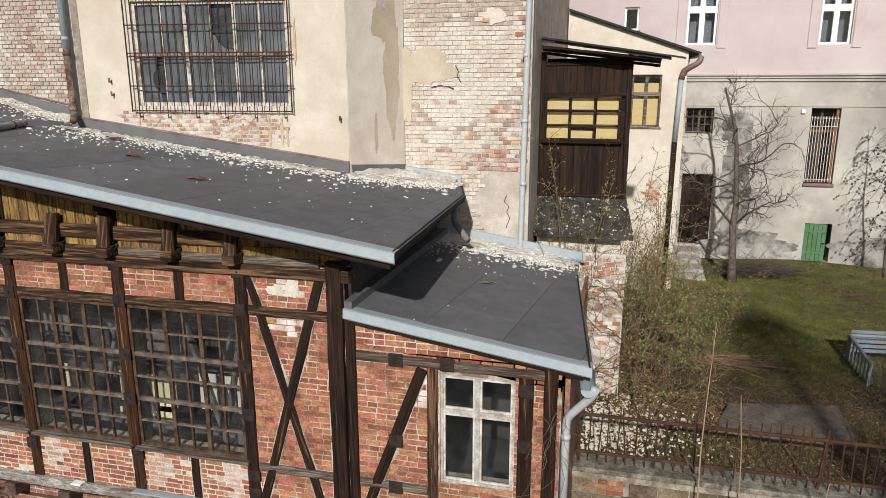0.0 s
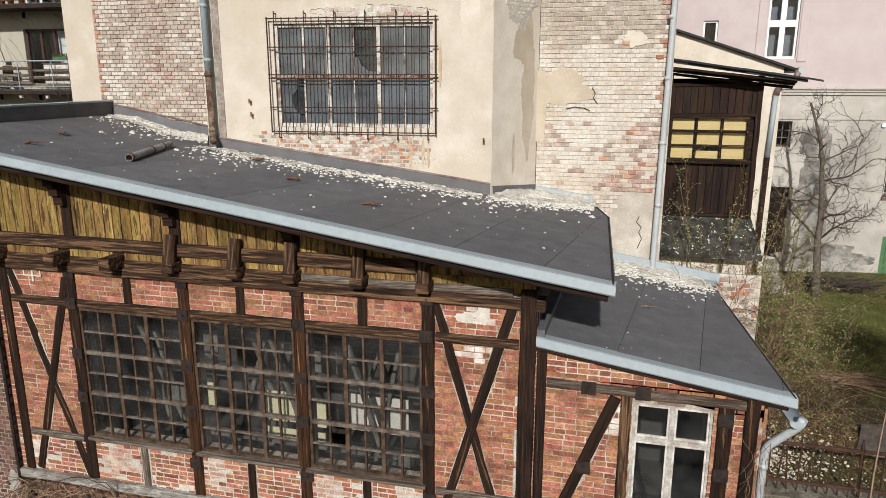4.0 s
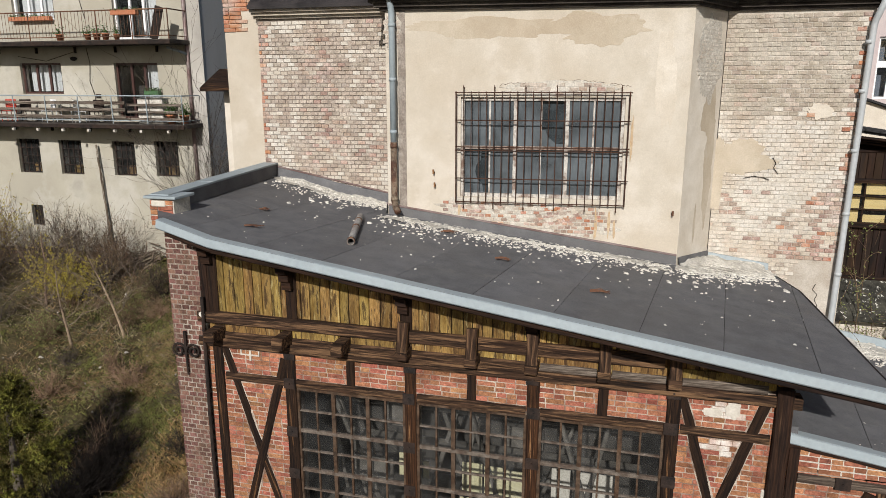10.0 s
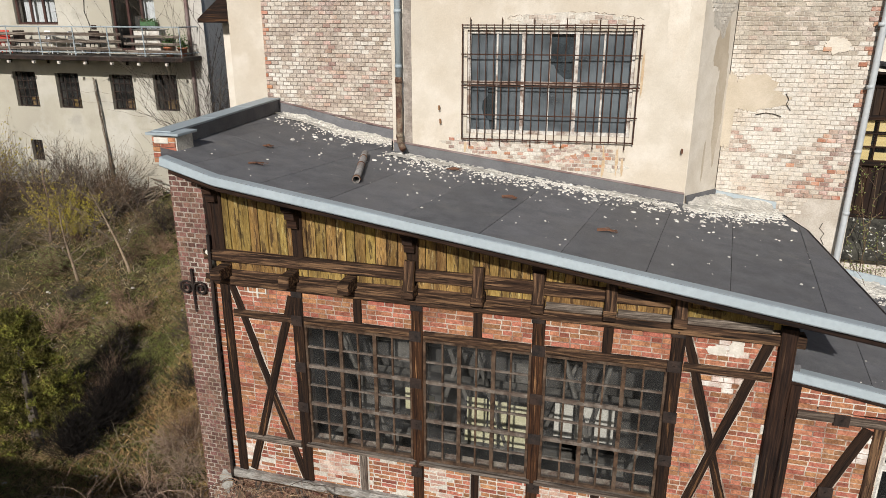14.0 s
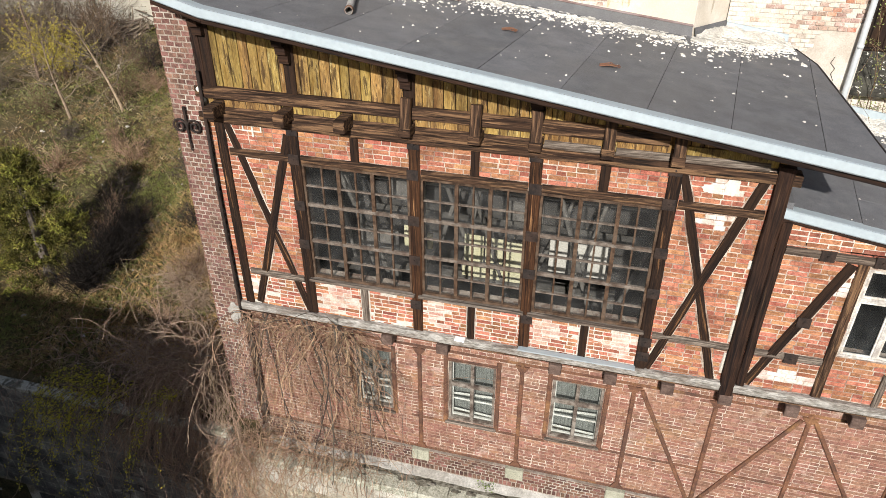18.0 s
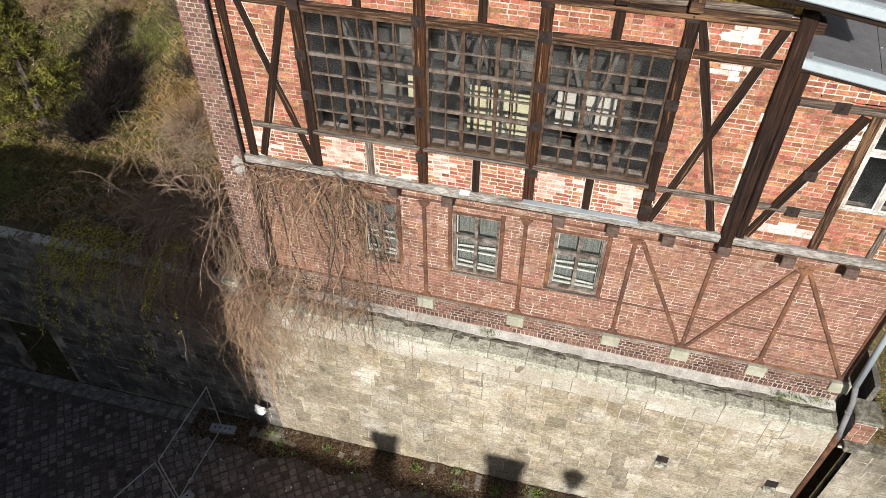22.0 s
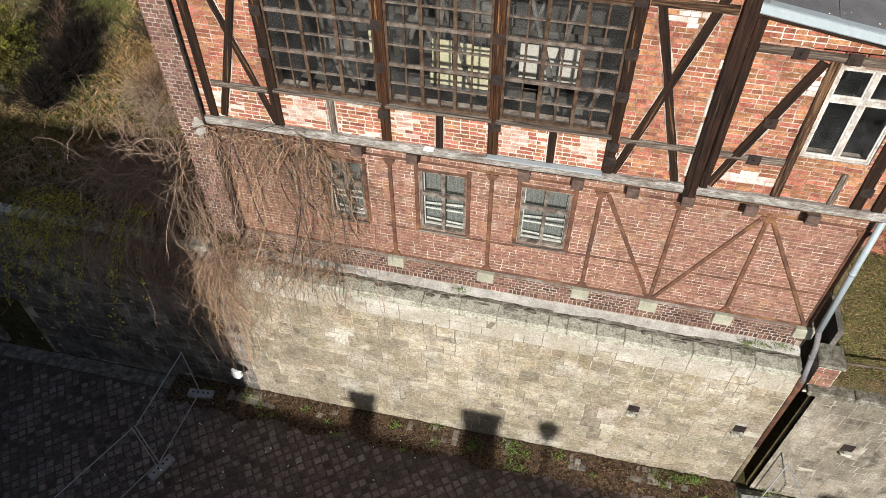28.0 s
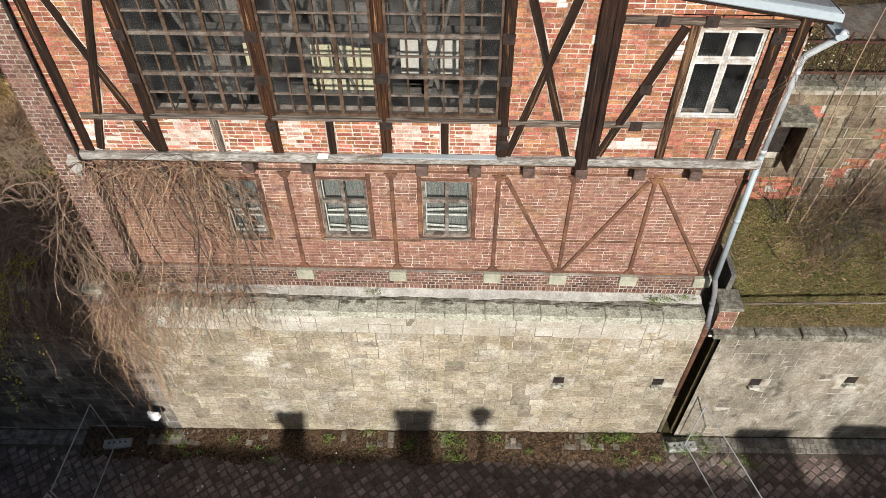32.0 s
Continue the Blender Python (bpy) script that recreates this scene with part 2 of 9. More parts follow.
BOARD_YELLOW = mat("yellow_boards", (0.235, 0.135, 0.037), (0.40, 0.265, 0.098), 2.4, 0.85, 0.8, (0.075, 0.038, 0.018), 0.9, 0.7, piece=0.25, stretch=(6, 6, 0.9), fine=14, grain=0.7, extra=[((0.05, 0.026, 0.013), 2.4, 0.535, 0.575, 0.85), ((0.50, 0.40, 0.20), 3.4, 0.60, 0.64, 0.5)])
BOARD_BLACK = mat("black_brown_boards", (0.010, 0.006, 0.005), (0.028, 0.016, 0.012), 2.2, 0.75, 0.6, (0.06, 0.025, 0.012), 0.8, 0.4, piece=0.3, stretch=(6, 6, 0.7), fine=12)
FELT = mat("bitumen_felt", (0.122, 0.122, 0.129), (0.17, 0.17, 0.177), 3.0, 0.7, 0.5, (0.15, 0.143, 0.138), 0.5, 0.5, piece=0.14, fine=160, extra=[((0.26, 0.25, 0.23), 2.2, 0.58, 0.72, 0.35)])
ZINC = mat("zinc_sheet", (0.29, 0.34, 0.365), (0.34, 0.39, 0.415), 2.0, 0.55, 0.03, (0.255, 0.295, 0.315), 1.0, 0.4, fine=14, grain=0.15)
ZINC_BROWN = mat("brown_flashing", (0.16, 0.10, 0.09), (0.22, 0.15, 0.14), 3, 0.55, 0.1, (0.3, 0.27, 0.26), 1.5, 0.5, metal=0.2, grain=0.15)
RUST = mat("rusty_steel", (0.10, 0.05, 0.034), (0.20, 0.095, 0.055), 5, 0.85, 0.5, (0.06, 0.04, 0.035), 1.5, 0.6, extra=[((0.32, 0.17, 0.075), 1.1, 0.56, 0.66, 0.6)])
IRON = mat("dark_iron", (0.016, 0.013, 0.012), (0.038, 0.028, 0.024), 8, 0.8, 0.4, (0.06, 0.033, 0.022), 2, 0.4)
WHITE_PAINT = mat("flaking_white_paint", (0.60, 0.57, 0.52), (0.70, 0.68, 0.63), 12, 0.7, 0.4, (0.3, 0.24, 0.18), 7, 0.7, fine=45, grain=0.3)
WHITE_PLASTIC = mat("white_frame", (0.78, 0.79, 0.8), (0.84, 0.84, 0.84), 3, 0.4, 0.05, grain=0.15)
BROWN_FRAME = mat("brown_frame", (0.05, 0.02, 0.016), (0.08, 0.035, 0.028), 4, 0.5, 0.2)
MUNTIN = mat("rust_brown_muntin", (0.03, 0.018, 0.012), (0.105, 0.062, 0.038), 9, 0.85, 0.5, (0.20, 0.15, 0.11), 3.0, 0.35)
STONE = mat("sandstone_ashlar", (0.315, 0.265, 0.18), (0.45, 0.395, 0.305), 2.4, 0.92, 0.9, (0.27, 0.24, 0.185), 0.45, 0.6, piece=0.18, grain=0.7, fine=22, lo=0.4, hi=0.6, extra=[((0.33, 0.255, 0.15), 0.9, 0.52, 0.64, 0.5), ((0.57, 0.54, 0.475), 0.7, 0.52, 0.66, 0.6), ((0.185, 0.165, 0.13), 1.3, 0.55, 0.65, 0.65), ((0.09, 0.082, 0.068), 3.2, 0.59, 0.69, 0.6)])
STONE_GREY = mat("streaked_ashlar", (0.21, 0.18, 0.135), (0.37, 0.33, 0.265), 2.4, 0.92, 0.7, (0.15, 0.135, 0.105), 0.7, 0.75, piece=0.1, grain=0.6, fine=26, stretch=(1, 1, 0.6), extra=[((0.55, 0.52, 0.45), 1.0, 0.55, 0.66, 0.5), ((0.06, 0.055, 0.045), 3.0, 0.56, 0.67, 0.7)])
STONE_SOILED_SHADED = mat("soiled_shaded_ashlar", (0.22, 0.183, 0.13), (0.365, 0.318, 0.245), 2.4, 0.92, 0.9, (0.20, 0.175, 0.13), 0.45, 0.6, piece=0.15, grain=0.7, fine=22, extra=[((0.33, 0.255, 0.15), 0.9, 0.52, 0.64, 0.5), ((0.52, 0.49, 0.43), 0.9, 0.56, 0.68, 0.5), ((0.09, 0.082, 0.068), 2.2, 0.56, 0.68, 0.7)])
# weathered black stone, darkened further so its colour carries the left wall's shade
STONE_DARK = mat("blackened_shaded_ashlar", (0.115, 0.108, 0.096), (0.29, 0.27, 0.24), 1.8, 0.92, 0.7, (0.06, 0.055, 0.048), 0.6, 0.6, piece=0.35, grain=0.7, fine=24, extra=[((0.42, 0.40, 0.36), 1.6, 0.60, 0.68, 0.6)])
STONE_BROWN = mat("brown_rubble", (0.125, 0.09, 0.058), (0.255, 0.205, 0.145), 4.0, 0.95, 0.8, (0.09, 0.075, 0.045), 1.1, 0.6, piece=0.25, grain=0.7, fine=24, extra=[((0.44, 0.41, 0.35), 1.3, 0.58, 0.68, 0.5)])
STONE_PALE = mat("limed_ashlar", (0.43, 0.40, 0.335), (0.57, 0.54, 0.475), 2.2, 0.92, 0.7, (0.34, 0.295, 0.22), 0.9, 0.7, piece=0.04, grain=0.5, fine=26, extra=[((0.15, 0.135, 0.11), 3.0, 0.57, 0.70, 0.6)])
STONE_JOINT = mat("stone_joint", (0.22, 0.185, 0.135), (0.50, 0.46, 0.39), 1.8, 0.95, 0.6, (0.13, 0.11, 0.08), 1.2, 0.4, lo=0.45, hi=0.58)
COPING = mat("lichened_coping", (0.13, 0.118, 0.088), (0.48, 0.465, 0.395), 5, 0.95, 0.9, (0.30, 0.28, 0.21), 1.5, 0.4, piece=0.08, grain=0.6, fine=28, lo=0.43, hi=0.51)
COPING_PALE = mat("pale_lichened_coping", (0.27, 0.265, 0.20), (0.48, 0.47, 0.385), 7, 0.95, 0.9, (0.38, 0.375, 0.29), 1.5, 0.4, piece=0.08, grain=0.6, fine=28, lo=0.36, hi=0.56, extra=[((0.10, 0.092, 0.07), 5.0, 0.60, 0.68, 0.7)])
PAD = mat("greenish_concrete", (0.33, 0.325, 0.25), (0.44, 0.43, 0.34), 6, 0.92, 0.5, (0.24, 0.235, 0.17), 2.0, 0.5, grain=0.5)
RAIL_GREY = mat("grey_brown_rail", (0.06, 0.043, 0.033), (0.21, 0.165, 0.13), 2.6, 0.9, 1.0, (0.05, 0.032, 0.024), 0.8, 0.6, stretch=(0.5, 11, 11), local=True, fine=7, lo=0.42, hi=0.6, grain=0.85)
SILL_GREY = mat("dusty_grey_timber", (0.22, 0.205, 0.18), (0.45, 0.43, 0.395), 3.2, 0.92, 1.0, (0.12, 0.085, 0.065), 1.1, 0.6, stretch=(1.6, 6, 6), local=True, fine=9, lo=0.4, hi=0.6, grain=0.75)
MOSS = mat("dark_moss", (0.10, 0.09, 0.066), (0.20, 0.185, 0.145), 9, 0.97, 0.9, (0.40, 0.38, 0.32), 4.5, 0.5, grain=0.7, fine=30)
CONCRETE = mat("concrete", (0.31, 0.295, 0.265), (0.47, 0.45, 0.41), 5, 0.92, 0.5, (0.27, 0.245, 0.21), 1.1, 0.6, grain=0.45, fine=30, extra=[((0.14, 0.125, 0.10), 2.4, 0.60, 0.70, 0.6)])
SETT = mat("dark_setts", (0.115, 0.081, 0.074), (0.215, 0.157, 0.14), 6, 0.85, 0.5, (0.25, 0.20, 0.175), 0.5, 0.3, piece=0.5)
SETT_BED = mat("sett_bed", (0.075, 0.06, 0.046), (0.13, 0.105, 0.08), 10, 0.95, 0.6)
GRASS_G = mat("meadow_ground", (0.048, 0.046, 0.018), (0.135, 0.105, 0.05), 4.5, 0.97, 0.9, (0.09, 0.06, 0.032), 0.5, 0.6, fine=26, grain=0.95)
SOIL = mat("leaf_litter", (0.035, 0.024, 0.016), (0.15, 0.093, 0.056), 11, 0.97, 1.0, (0.08, 0.052, 0.033), 1.6, 0.4, fine=30, grain=0.95, lo=0.42, hi=0.6)
PINK = mat("pink_plaster", (0.49, 0.41, 0.41), (0.55, 0.475, 0.47), 0.8, 0.93, 0.2, (0.56, 0.50, 0.485), 0.4, 0.5, grain=0.15, fine=55)
OFFWHITE = mat("soiled_white_plaster", (0.43, 0.405, 0.365), (0.53, 0.505, 0.465), 0.9, 0.93, 0.25, (0.24, 0.22, 0.20), 0.45, 0.7, grain=0.2, fine=55, extra=[((0.33, 0.31, 0.28), 1.4, 0.54, 0.68, 0.45), ((0.60, 0.575, 0.53), 0.8, 0.55, 0.66, 0.5)])
GREY_GABLE = mat("grey_render", (0.44, 0.435, 0.43), (0.54, 0.53, 0.52), 0.6, 0.93, 0.2, (0.36, 0.355, 0.36), 0.3, 0.5, stretch=(1, 1, 0.3), grain=0.15, fine=55)
APT = mat("beige_render", (0.39, 0.36, 0.295), (0.46, 0.43, 0.355), 1.0, 0.93, 0.25, (0.33, 0.305, 0.25), 0.5, 0.6, grain=0.18, fine=55, extra=[((0.56, 0.54, 0.49), 0.45, 0.53, 0.64, 0.5), ((0.24, 0.22, 0.18), 0.9, 0.58, 0.70, 0.45)])
PIPE_ZINC = mat("pale_zinc_pipe", (0.38, 0.405, 0.415), (0.47, 0.49, 0.50), 2.0, 0.5, 0.03, (0.40, 0.42, 0.43), 1.5, 0.4, fine=14, grain=0.15)
# near-black surfaces: the darkness of the rooms is put into the colour
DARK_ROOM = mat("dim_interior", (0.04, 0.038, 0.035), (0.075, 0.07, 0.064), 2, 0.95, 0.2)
GLASS_DUSTY = glass_mat("dusty_glass", (0.72, 0.73, 0.73), (0.38, 0.375, 0.365), 0.09, 0.3, 0.75, 2.2, 0.04)
# the grey film here imitates a soft reflection of the sky
GLASS_SHEEN = glass_mat("sky_sheen_glass", (0.7, 0.72, 0.72), (0.26, 0.27, 0.27), 0.1, 0.2, 0.9, 5.0, 0.1)
GLASS_CLEAR = glass_mat("thin_old_glass", (0.86, 0.88, 0.87), (0.3, 0.31, 0.3), 0.06, 0.0, 0.9, 9.0)
GLASS_BLUE = glass_mat("blue_grey_glass", (0.26, 0.30, 0.335), (0.135, 0.155, 0.17), 0.9, 0.1, 0.62, 2.0)
GLASS_INNER = glass_mat("dim_inner_glass", (0.3, 0.33, 0.35), (0.05, 0.062, 0.07), 0.9, 0.1, 0.6, 4.0)
GLASS = glass_mat("window_glass", (0.75, 0.78, 0.80), (0.3, 0.3, 0.3), 0.05)
BLIND = mat("yellow_blind", (0.66, 0.50, 0.22), (0.72, 0.57, 0.29), 2, 0.8, 0.1, stretch=(1, 1, 12), grain=0.15)
CURTAIN = mat("net_curtain", (0.55, 0.56, 0.56), (0.7, 0.7, 0.7), 4, 0.9, 0.1, stretch=(8, 8, 0.5), grain=0.15)


# ---- building blocks ----
def world_of(ob):
    m = ob.matrix_basis.copy()
    while ob.parent:
        ob = ob.parent
        m = ob.matrix_basis @ m
    return m


def part(name, bm, material, parent=None, label="", m=None, smooth=False):
    """Links a bmesh as one mesh object, under a thing or a part."""
    if isinstance(bm, bmesh.types.BMesh):
        me = bpy.data.meshes.new(name)
        bm.to_mesh(me)
        bm.free()
    else:
        me = bm
    if material and not me.materials:
        me.materials.append(material)
    if smooth:
        me.shade_smooth()
    ob = new(name, me)
    m = m or Matrix()
    if parent:
        ob.parent = parent
        m = world_of(parent).inverted() @ m
    ob.matrix_basis = m
    if label:
        ob["label"] = label
    return ob


def thing(name, at, label, category, group="", kind=""):
    ob = new(name)
    ob.empty_display_size = 0.2
    ob.location = at
    return tagged(ob, label, category, group, kind)


def box(bm, x0, x1, y0, y1, z0, z1, bevel=0.0, m=None):
    vs = [bm.verts.new((x, y, z)) for z in (z0, z1) for y in (y0, y1) for x in (x0, x1)]
    fs = [bm.faces.new([vs[i] for i in q]) for q in ((0, 2, 3, 1), (4, 5, 7, 6), (0, 1, 5, 4), (2, 6, 7, 3), (0, 4, 6, 2), (1, 3, 7, 5))]
    if bevel:
        es = {e for f in fs for e in f.edges}
        r = bmesh.ops.bevel(bm, geom=list(es), offset=bevel, segments=1, affect="EDGES")
        vs = list({v for v in r["verts"]} | {v for v in vs if v.is_valid})
    if m:
        bmesh.ops.transform(bm, matrix=m, verts=[v for v in vs if v.is_valid])
    return bm


def block(name, x0, x1, y0, y1, z0, z1, material, parent=None, bevel=0.006, label="", m=None):
    return part(name, box(bmesh.new(), x0, x1, y0, y1, z0, z1, bevel), material, parent, label, m)


def along(a, b, up=(0, -1, 0)):
    """A pose at a whose x axis points to b and whose y axis points towards -up."""
    a, b = Vector(a), Vector(b)
    x = (b - a).normalized()
    y = -Vector(up)
    z = x.cross(y).normalized()
    y = z.cross(x)
    return Matrix.Translation(a) @ Matrix((x, y, z)).transposed().to_4x4()


def beam(name, a, b, w, d, material, parent, label="", rough=0.006, up=(0, -1, 0)):
    """A hewn timber from a to b: w wide in the wall, d deep into it from the face."""
    L = (Vector(b) - Vector(a)).length
    bm = bmesh.new()
    k = max(2, min(14, int(L / 0.35)))
    ring = []
    rnd = random.Random(hash((round(a[0], 2), round(a[2], 2), round(L, 2))) & 0xFFFF)
    for i in range(k + 1):
        x = L * i / k
        e = lambda: rnd.uniform(-rough, rough)
        c = 0.014
        pts = [(0, -w / 2 + c), (0, w / 2 - c), (c, w / 2), (d, w / 2), (d, -w / 2), (c, -w / 2)]
        ring.append([bm.verts.new((x, p[0] + e() * 0.7, p[1] + e())) for p in pts])
    for r, s in zip(ring, ring[1:]):
        for i in range(6):
            j = (i + 1) % 6
            bm.faces.new((r[i], r[j], s[j], s[i]))
    bm.faces.new(ring[0][::-1]), bm.faces.new(ring[-1])
    bmesh.ops.recalc_face_normals(bm, faces=bm.faces)
    return part(name, bm, material, parent, label, along(a, b, up))


def tube(bm, pts, r, sides=10):
    """A round tube through the points; r: one radius or one for each."""
    rs = r if isinstance(r, (list, tuple)) else [r] * len(pts)
    pts = [Vector(p) for p in pts]
    rings = []
    ref = Vector((0.31, 0.83, 0.47))
    for i, p in enumerate(pts):
        d = (pts[min(i + 1, len(pts) - 1)] - pts[max(i - 1, 0)]).normalized()
        u = d.cross(ref).normalized()
        v = d.cross(u)
        rings.append([bm.verts.new(p + (u * math.cos(q) + v * math.sin(q)) * rs[i]) for q in (2 * math.pi * k / sides for k in range(sides))])
    for a, b in zip(rings, rings[1:]):
        for k in range(sides):
            bm.faces.new((a[k], a[(k + 1) % sides], b[(k + 1) % sides], b[k]))
    if sides > 3:
        bm.faces.new(rings[0][::-1]), bm.faces.new(rings[-1])
    return bm


def slab(bm, poly, z_of, thick):
    """A sheet over a plan polygon, whose top lies at z_of(x, y)."""
    top = [bm.verts.new((x, y, z_of(x, y))) for x, y in poly]
    bot = [bm.verts.new((x, y, z_of(x, y) - thick)) for x, y in poly]
    bm.faces.new(top), bm.faces.new(bot[::-1])
    k = len(poly)
    for i in range(k):
        bm.faces.new((top[i], bot[i], bot[(i + 1) % k], top[(i + 1) % k]))
    bmesh.ops.recalc_face_normals(bm, faces=bm.faces)
    return bm


def wall_holes(bm, x0, x1, z0, z1, holes, y0, y1):
    """A wall in the xz plane with rectangular openings right through it."""
    xs = sorted({x0, x1, *[h[i] for h in holes for i in (0, 1)]})
    zs = sorted({z0, z1, *[h[i] for h in holes for i in (2, 3)]})
    xs, zs = [x for x in xs if x0 <= x <= x1], [z for z in zs if z0 <= z <= z1]
    inside = lambda x, z: x0 < x < x1 and z0 < z < z1 and not any(h[0] < x < h[1] and h[2] < z < h[3] for h in holes)
    vs = {}

    def vert(x, y, z):
        if (x, y, z) not in vs:
            vs[(x, y, z)] = bm.verts.new((x, y, z))
        return vs[(x, y, z)]

    for xa, xb in zip(xs, xs[1:]):
        for za, zb in zip(zs, zs[1:]):
            cx, cz = (xa + xb) / 2, (za + zb) / 2
            if not inside(cx, cz):
                continue
            bm.faces.new((vert(xa, y0, za), vert(xb, y0, za), vert(xb, y0, zb), vert(xa, y0, zb)))
            bm.faces.new((vert(xa, y1, za), vert(xa, y1, zb), vert(xb, y1, zb), vert(xb, y1, za)))
            for ox, oz, q in ((xa - 1e-3, cz, ((xa, za), (xa, zb))), (xb + 1e-3, cz, ((xb, zb), (xb, za))), (cx, za - 1e-3, ((xb, za), (xa, za))), (cx, zb + 1e-3, ((xa, zb), (xb, zb)))):
                if not inside(ox, oz):
                    (a, b), (c, e) = q
                    bm.faces.new((vert(a, y0, b), vert(c, y0, e), vert(c, y1, e), vert(a, y1, b)))
    return bm


def piece_mesh(name, l, d, h, c, material, rnd):
    """A brick or stone, l long, d deep, h high, with its front at y = 0 and its edges broken by c."""
    j = lambda: rnd.uniform(-c * 0.6, c * 0.6)
    v = [(0, d, 0), (l, d, 0), (l, d, h), (0, d, h), (0, c, 0), (l, c, 0), (l, c, h), (0, c, h),
         (c + j(), j(), c + j()), (l - c + j(), j(), c + j()), (l - c + j(), j(), h - c + j()), (c + j(), j(), h - c + j())]
    f = [(4, 5, 1, 0), (5, 6, 2, 1), (6, 7, 3, 2), (7, 4, 0, 3), (8, 9, 5, 4), (9, 10, 6, 5), (10, 11, 7, 6), (11, 8, 4, 7), (8, 11, 10, 9)]
    f = [q[::-1] if i < 8 else (8, 9, 10, 11) for i, q in enumerate(f)]
    f = [tuple(reversed(q)) if i < 8 else q for i, q in enumerate(f)]
    me = bpy.data.meshes.new(name)
    me.from_pydata(v, [], f)
    me.materials.append(material)
    return me


MESHES = {}


def pieces(name, cells, material, parent, m, depth=0.05, c=0.006, limit=300, pick=None, proud=0.004, seed=1, stuff_name=None, snap=0.01):
    """Bricks or stones from cells (x, z, l, h) on a wall whose face is the xz plane of m: the picked ones one by one, the rest joined."""
    rnd = random.Random(seed)
    order = list(cells)
    if pick:
        near = [q for q in order if pick(q)]
        if len(near) > limit:
            step = len(near) / limit
            near = [near[int(i * step)] for i in range(limit)]
        single = set(near)
    else:
        single = set(order[:limit]) if len(order) <= limit else set()
    V, F = [], []
    for q in order:
        x, z, l, h = q
        y = -rnd.uniform(0, proud)
        key = (material.name, round(l / snap), round(h / snap), round(c, 4), rnd.randrange(3))
        if key not in MESHES:
            MESHES[key] = piece_mesh(name, round(l / snap) * snap if l > 0.05 else l, depth, h, c, material, rnd)
        me = MESHES[key]
        if q in single:
            part(name, me, None, parent, m=m @ Matrix.Translation((x, y, z)))
        else:
            b = len(V)
            V.extend((vx + x, vy + y, vz + z) for vx, vy, vz in (v.co for v in me.vertices))
            F.extend(tuple(i + b for i in f.vertices) for f in me.polygons)
    if V:
        me = bpy.data.meshes.new(stuff_name or name + "work")
        me.from_pydata(V, [], F)
        me.materials.append(material)
        ob = part(stuff_name or name + "work", me, None, parent, m=m)
        ob["kind"] = "stuff"


def courses(x0, x1, z0, z1, l, h, joint, holes=(), seed=3, jitter=0.004, keep=None, vary=0.0):
    """Cells of a bond over a rectangle, cut at the openings."""
    rnd = random.Random(seed)
    out = []
    z, row = z0, 0
    while z + h * 0.6 < z1:
        hh = min(h, z1 - z) - joint
        x = x0 - (l / 2 if row % 2 else 0) - rnd.uniform(0, 0.02)
        k = 0
        while x < x1:
            k += 1
            ll = l * (1 + rnd.uniform(-vary, vary)) if vary else (l if l < 0.2 or (k + row) % 2 == (rnd.random() < 0.22) else l * 0.52)
            a, b = max(x, x0), min(x + ll, x1)
            for ha, hb, hc, hd in holes:
                if z + hh > hc + 0.01 and z < hd - 0.01 and b > ha and a < hb:
                    if a < ha:
                        b = ha
                    elif b > hb:
                        a = hb
                    else:
                        b = a
            if b - a > 0.05 and (keep is None or keep((a + b) / 2, z + h / 2)):
                out.append((a, z + rnd.uniform(-jitter, jitter), b - a - joint, hh))
            x += ll
        z += h
        row += 1
    return out


def ashlar(x0, x1, z0, z1, joint, holes=(), seed=3):
    """Cells of uneven squared stonework: bands cut into columns, many of them cut again."""
    rnd = random.Random(seed)
    out = []

    def add(a, b, c, d):
        if any(b > h[0] and a < h[1] and d > h[2] and c < h[3] for h in holes):
            return
        out.append((round(a, 3), round(c, 3), round(b - a - joint, 3), round(d - c - joint, 3)))

    z = z0
    while z < z1 - 0.05:
        hh = round(rnd.uniform(0.4, 0.56), 2)
        hh = z1 - z if z + hh > z1 - 0.25 else hh
        x = x0
        while x < x1 - 0.05:
            w = round(rnd.uniform(0.26, 0.6), 2)
            w = x1 - x if x + w > x1 - 0.2 else w
            k = rnd.random()
            if k < 0.1 or hh < 0.36:
                add(x, x + w, z, z + hh)
            else:
                cut = z + round(hh * rnd.uniform(0.36, 0.64), 2)
                for c, d in ((z, cut), (cut, z + hh)):
                    if w > 0.5 and rnd.random() < 0.55:
                        mid = x + round(w * rnd.uniform(0.35, 0.65), 2)
                        add(x, mid, c, d), add(mid, x + w, c, d)
                    else:
                        add(x, x + w, c, d)
            x += w
        z += hh
    return out


# ---- ground, road and retaining walls ----
def road_z(x):
    return -4.3 + 0.033 * (x + 5)


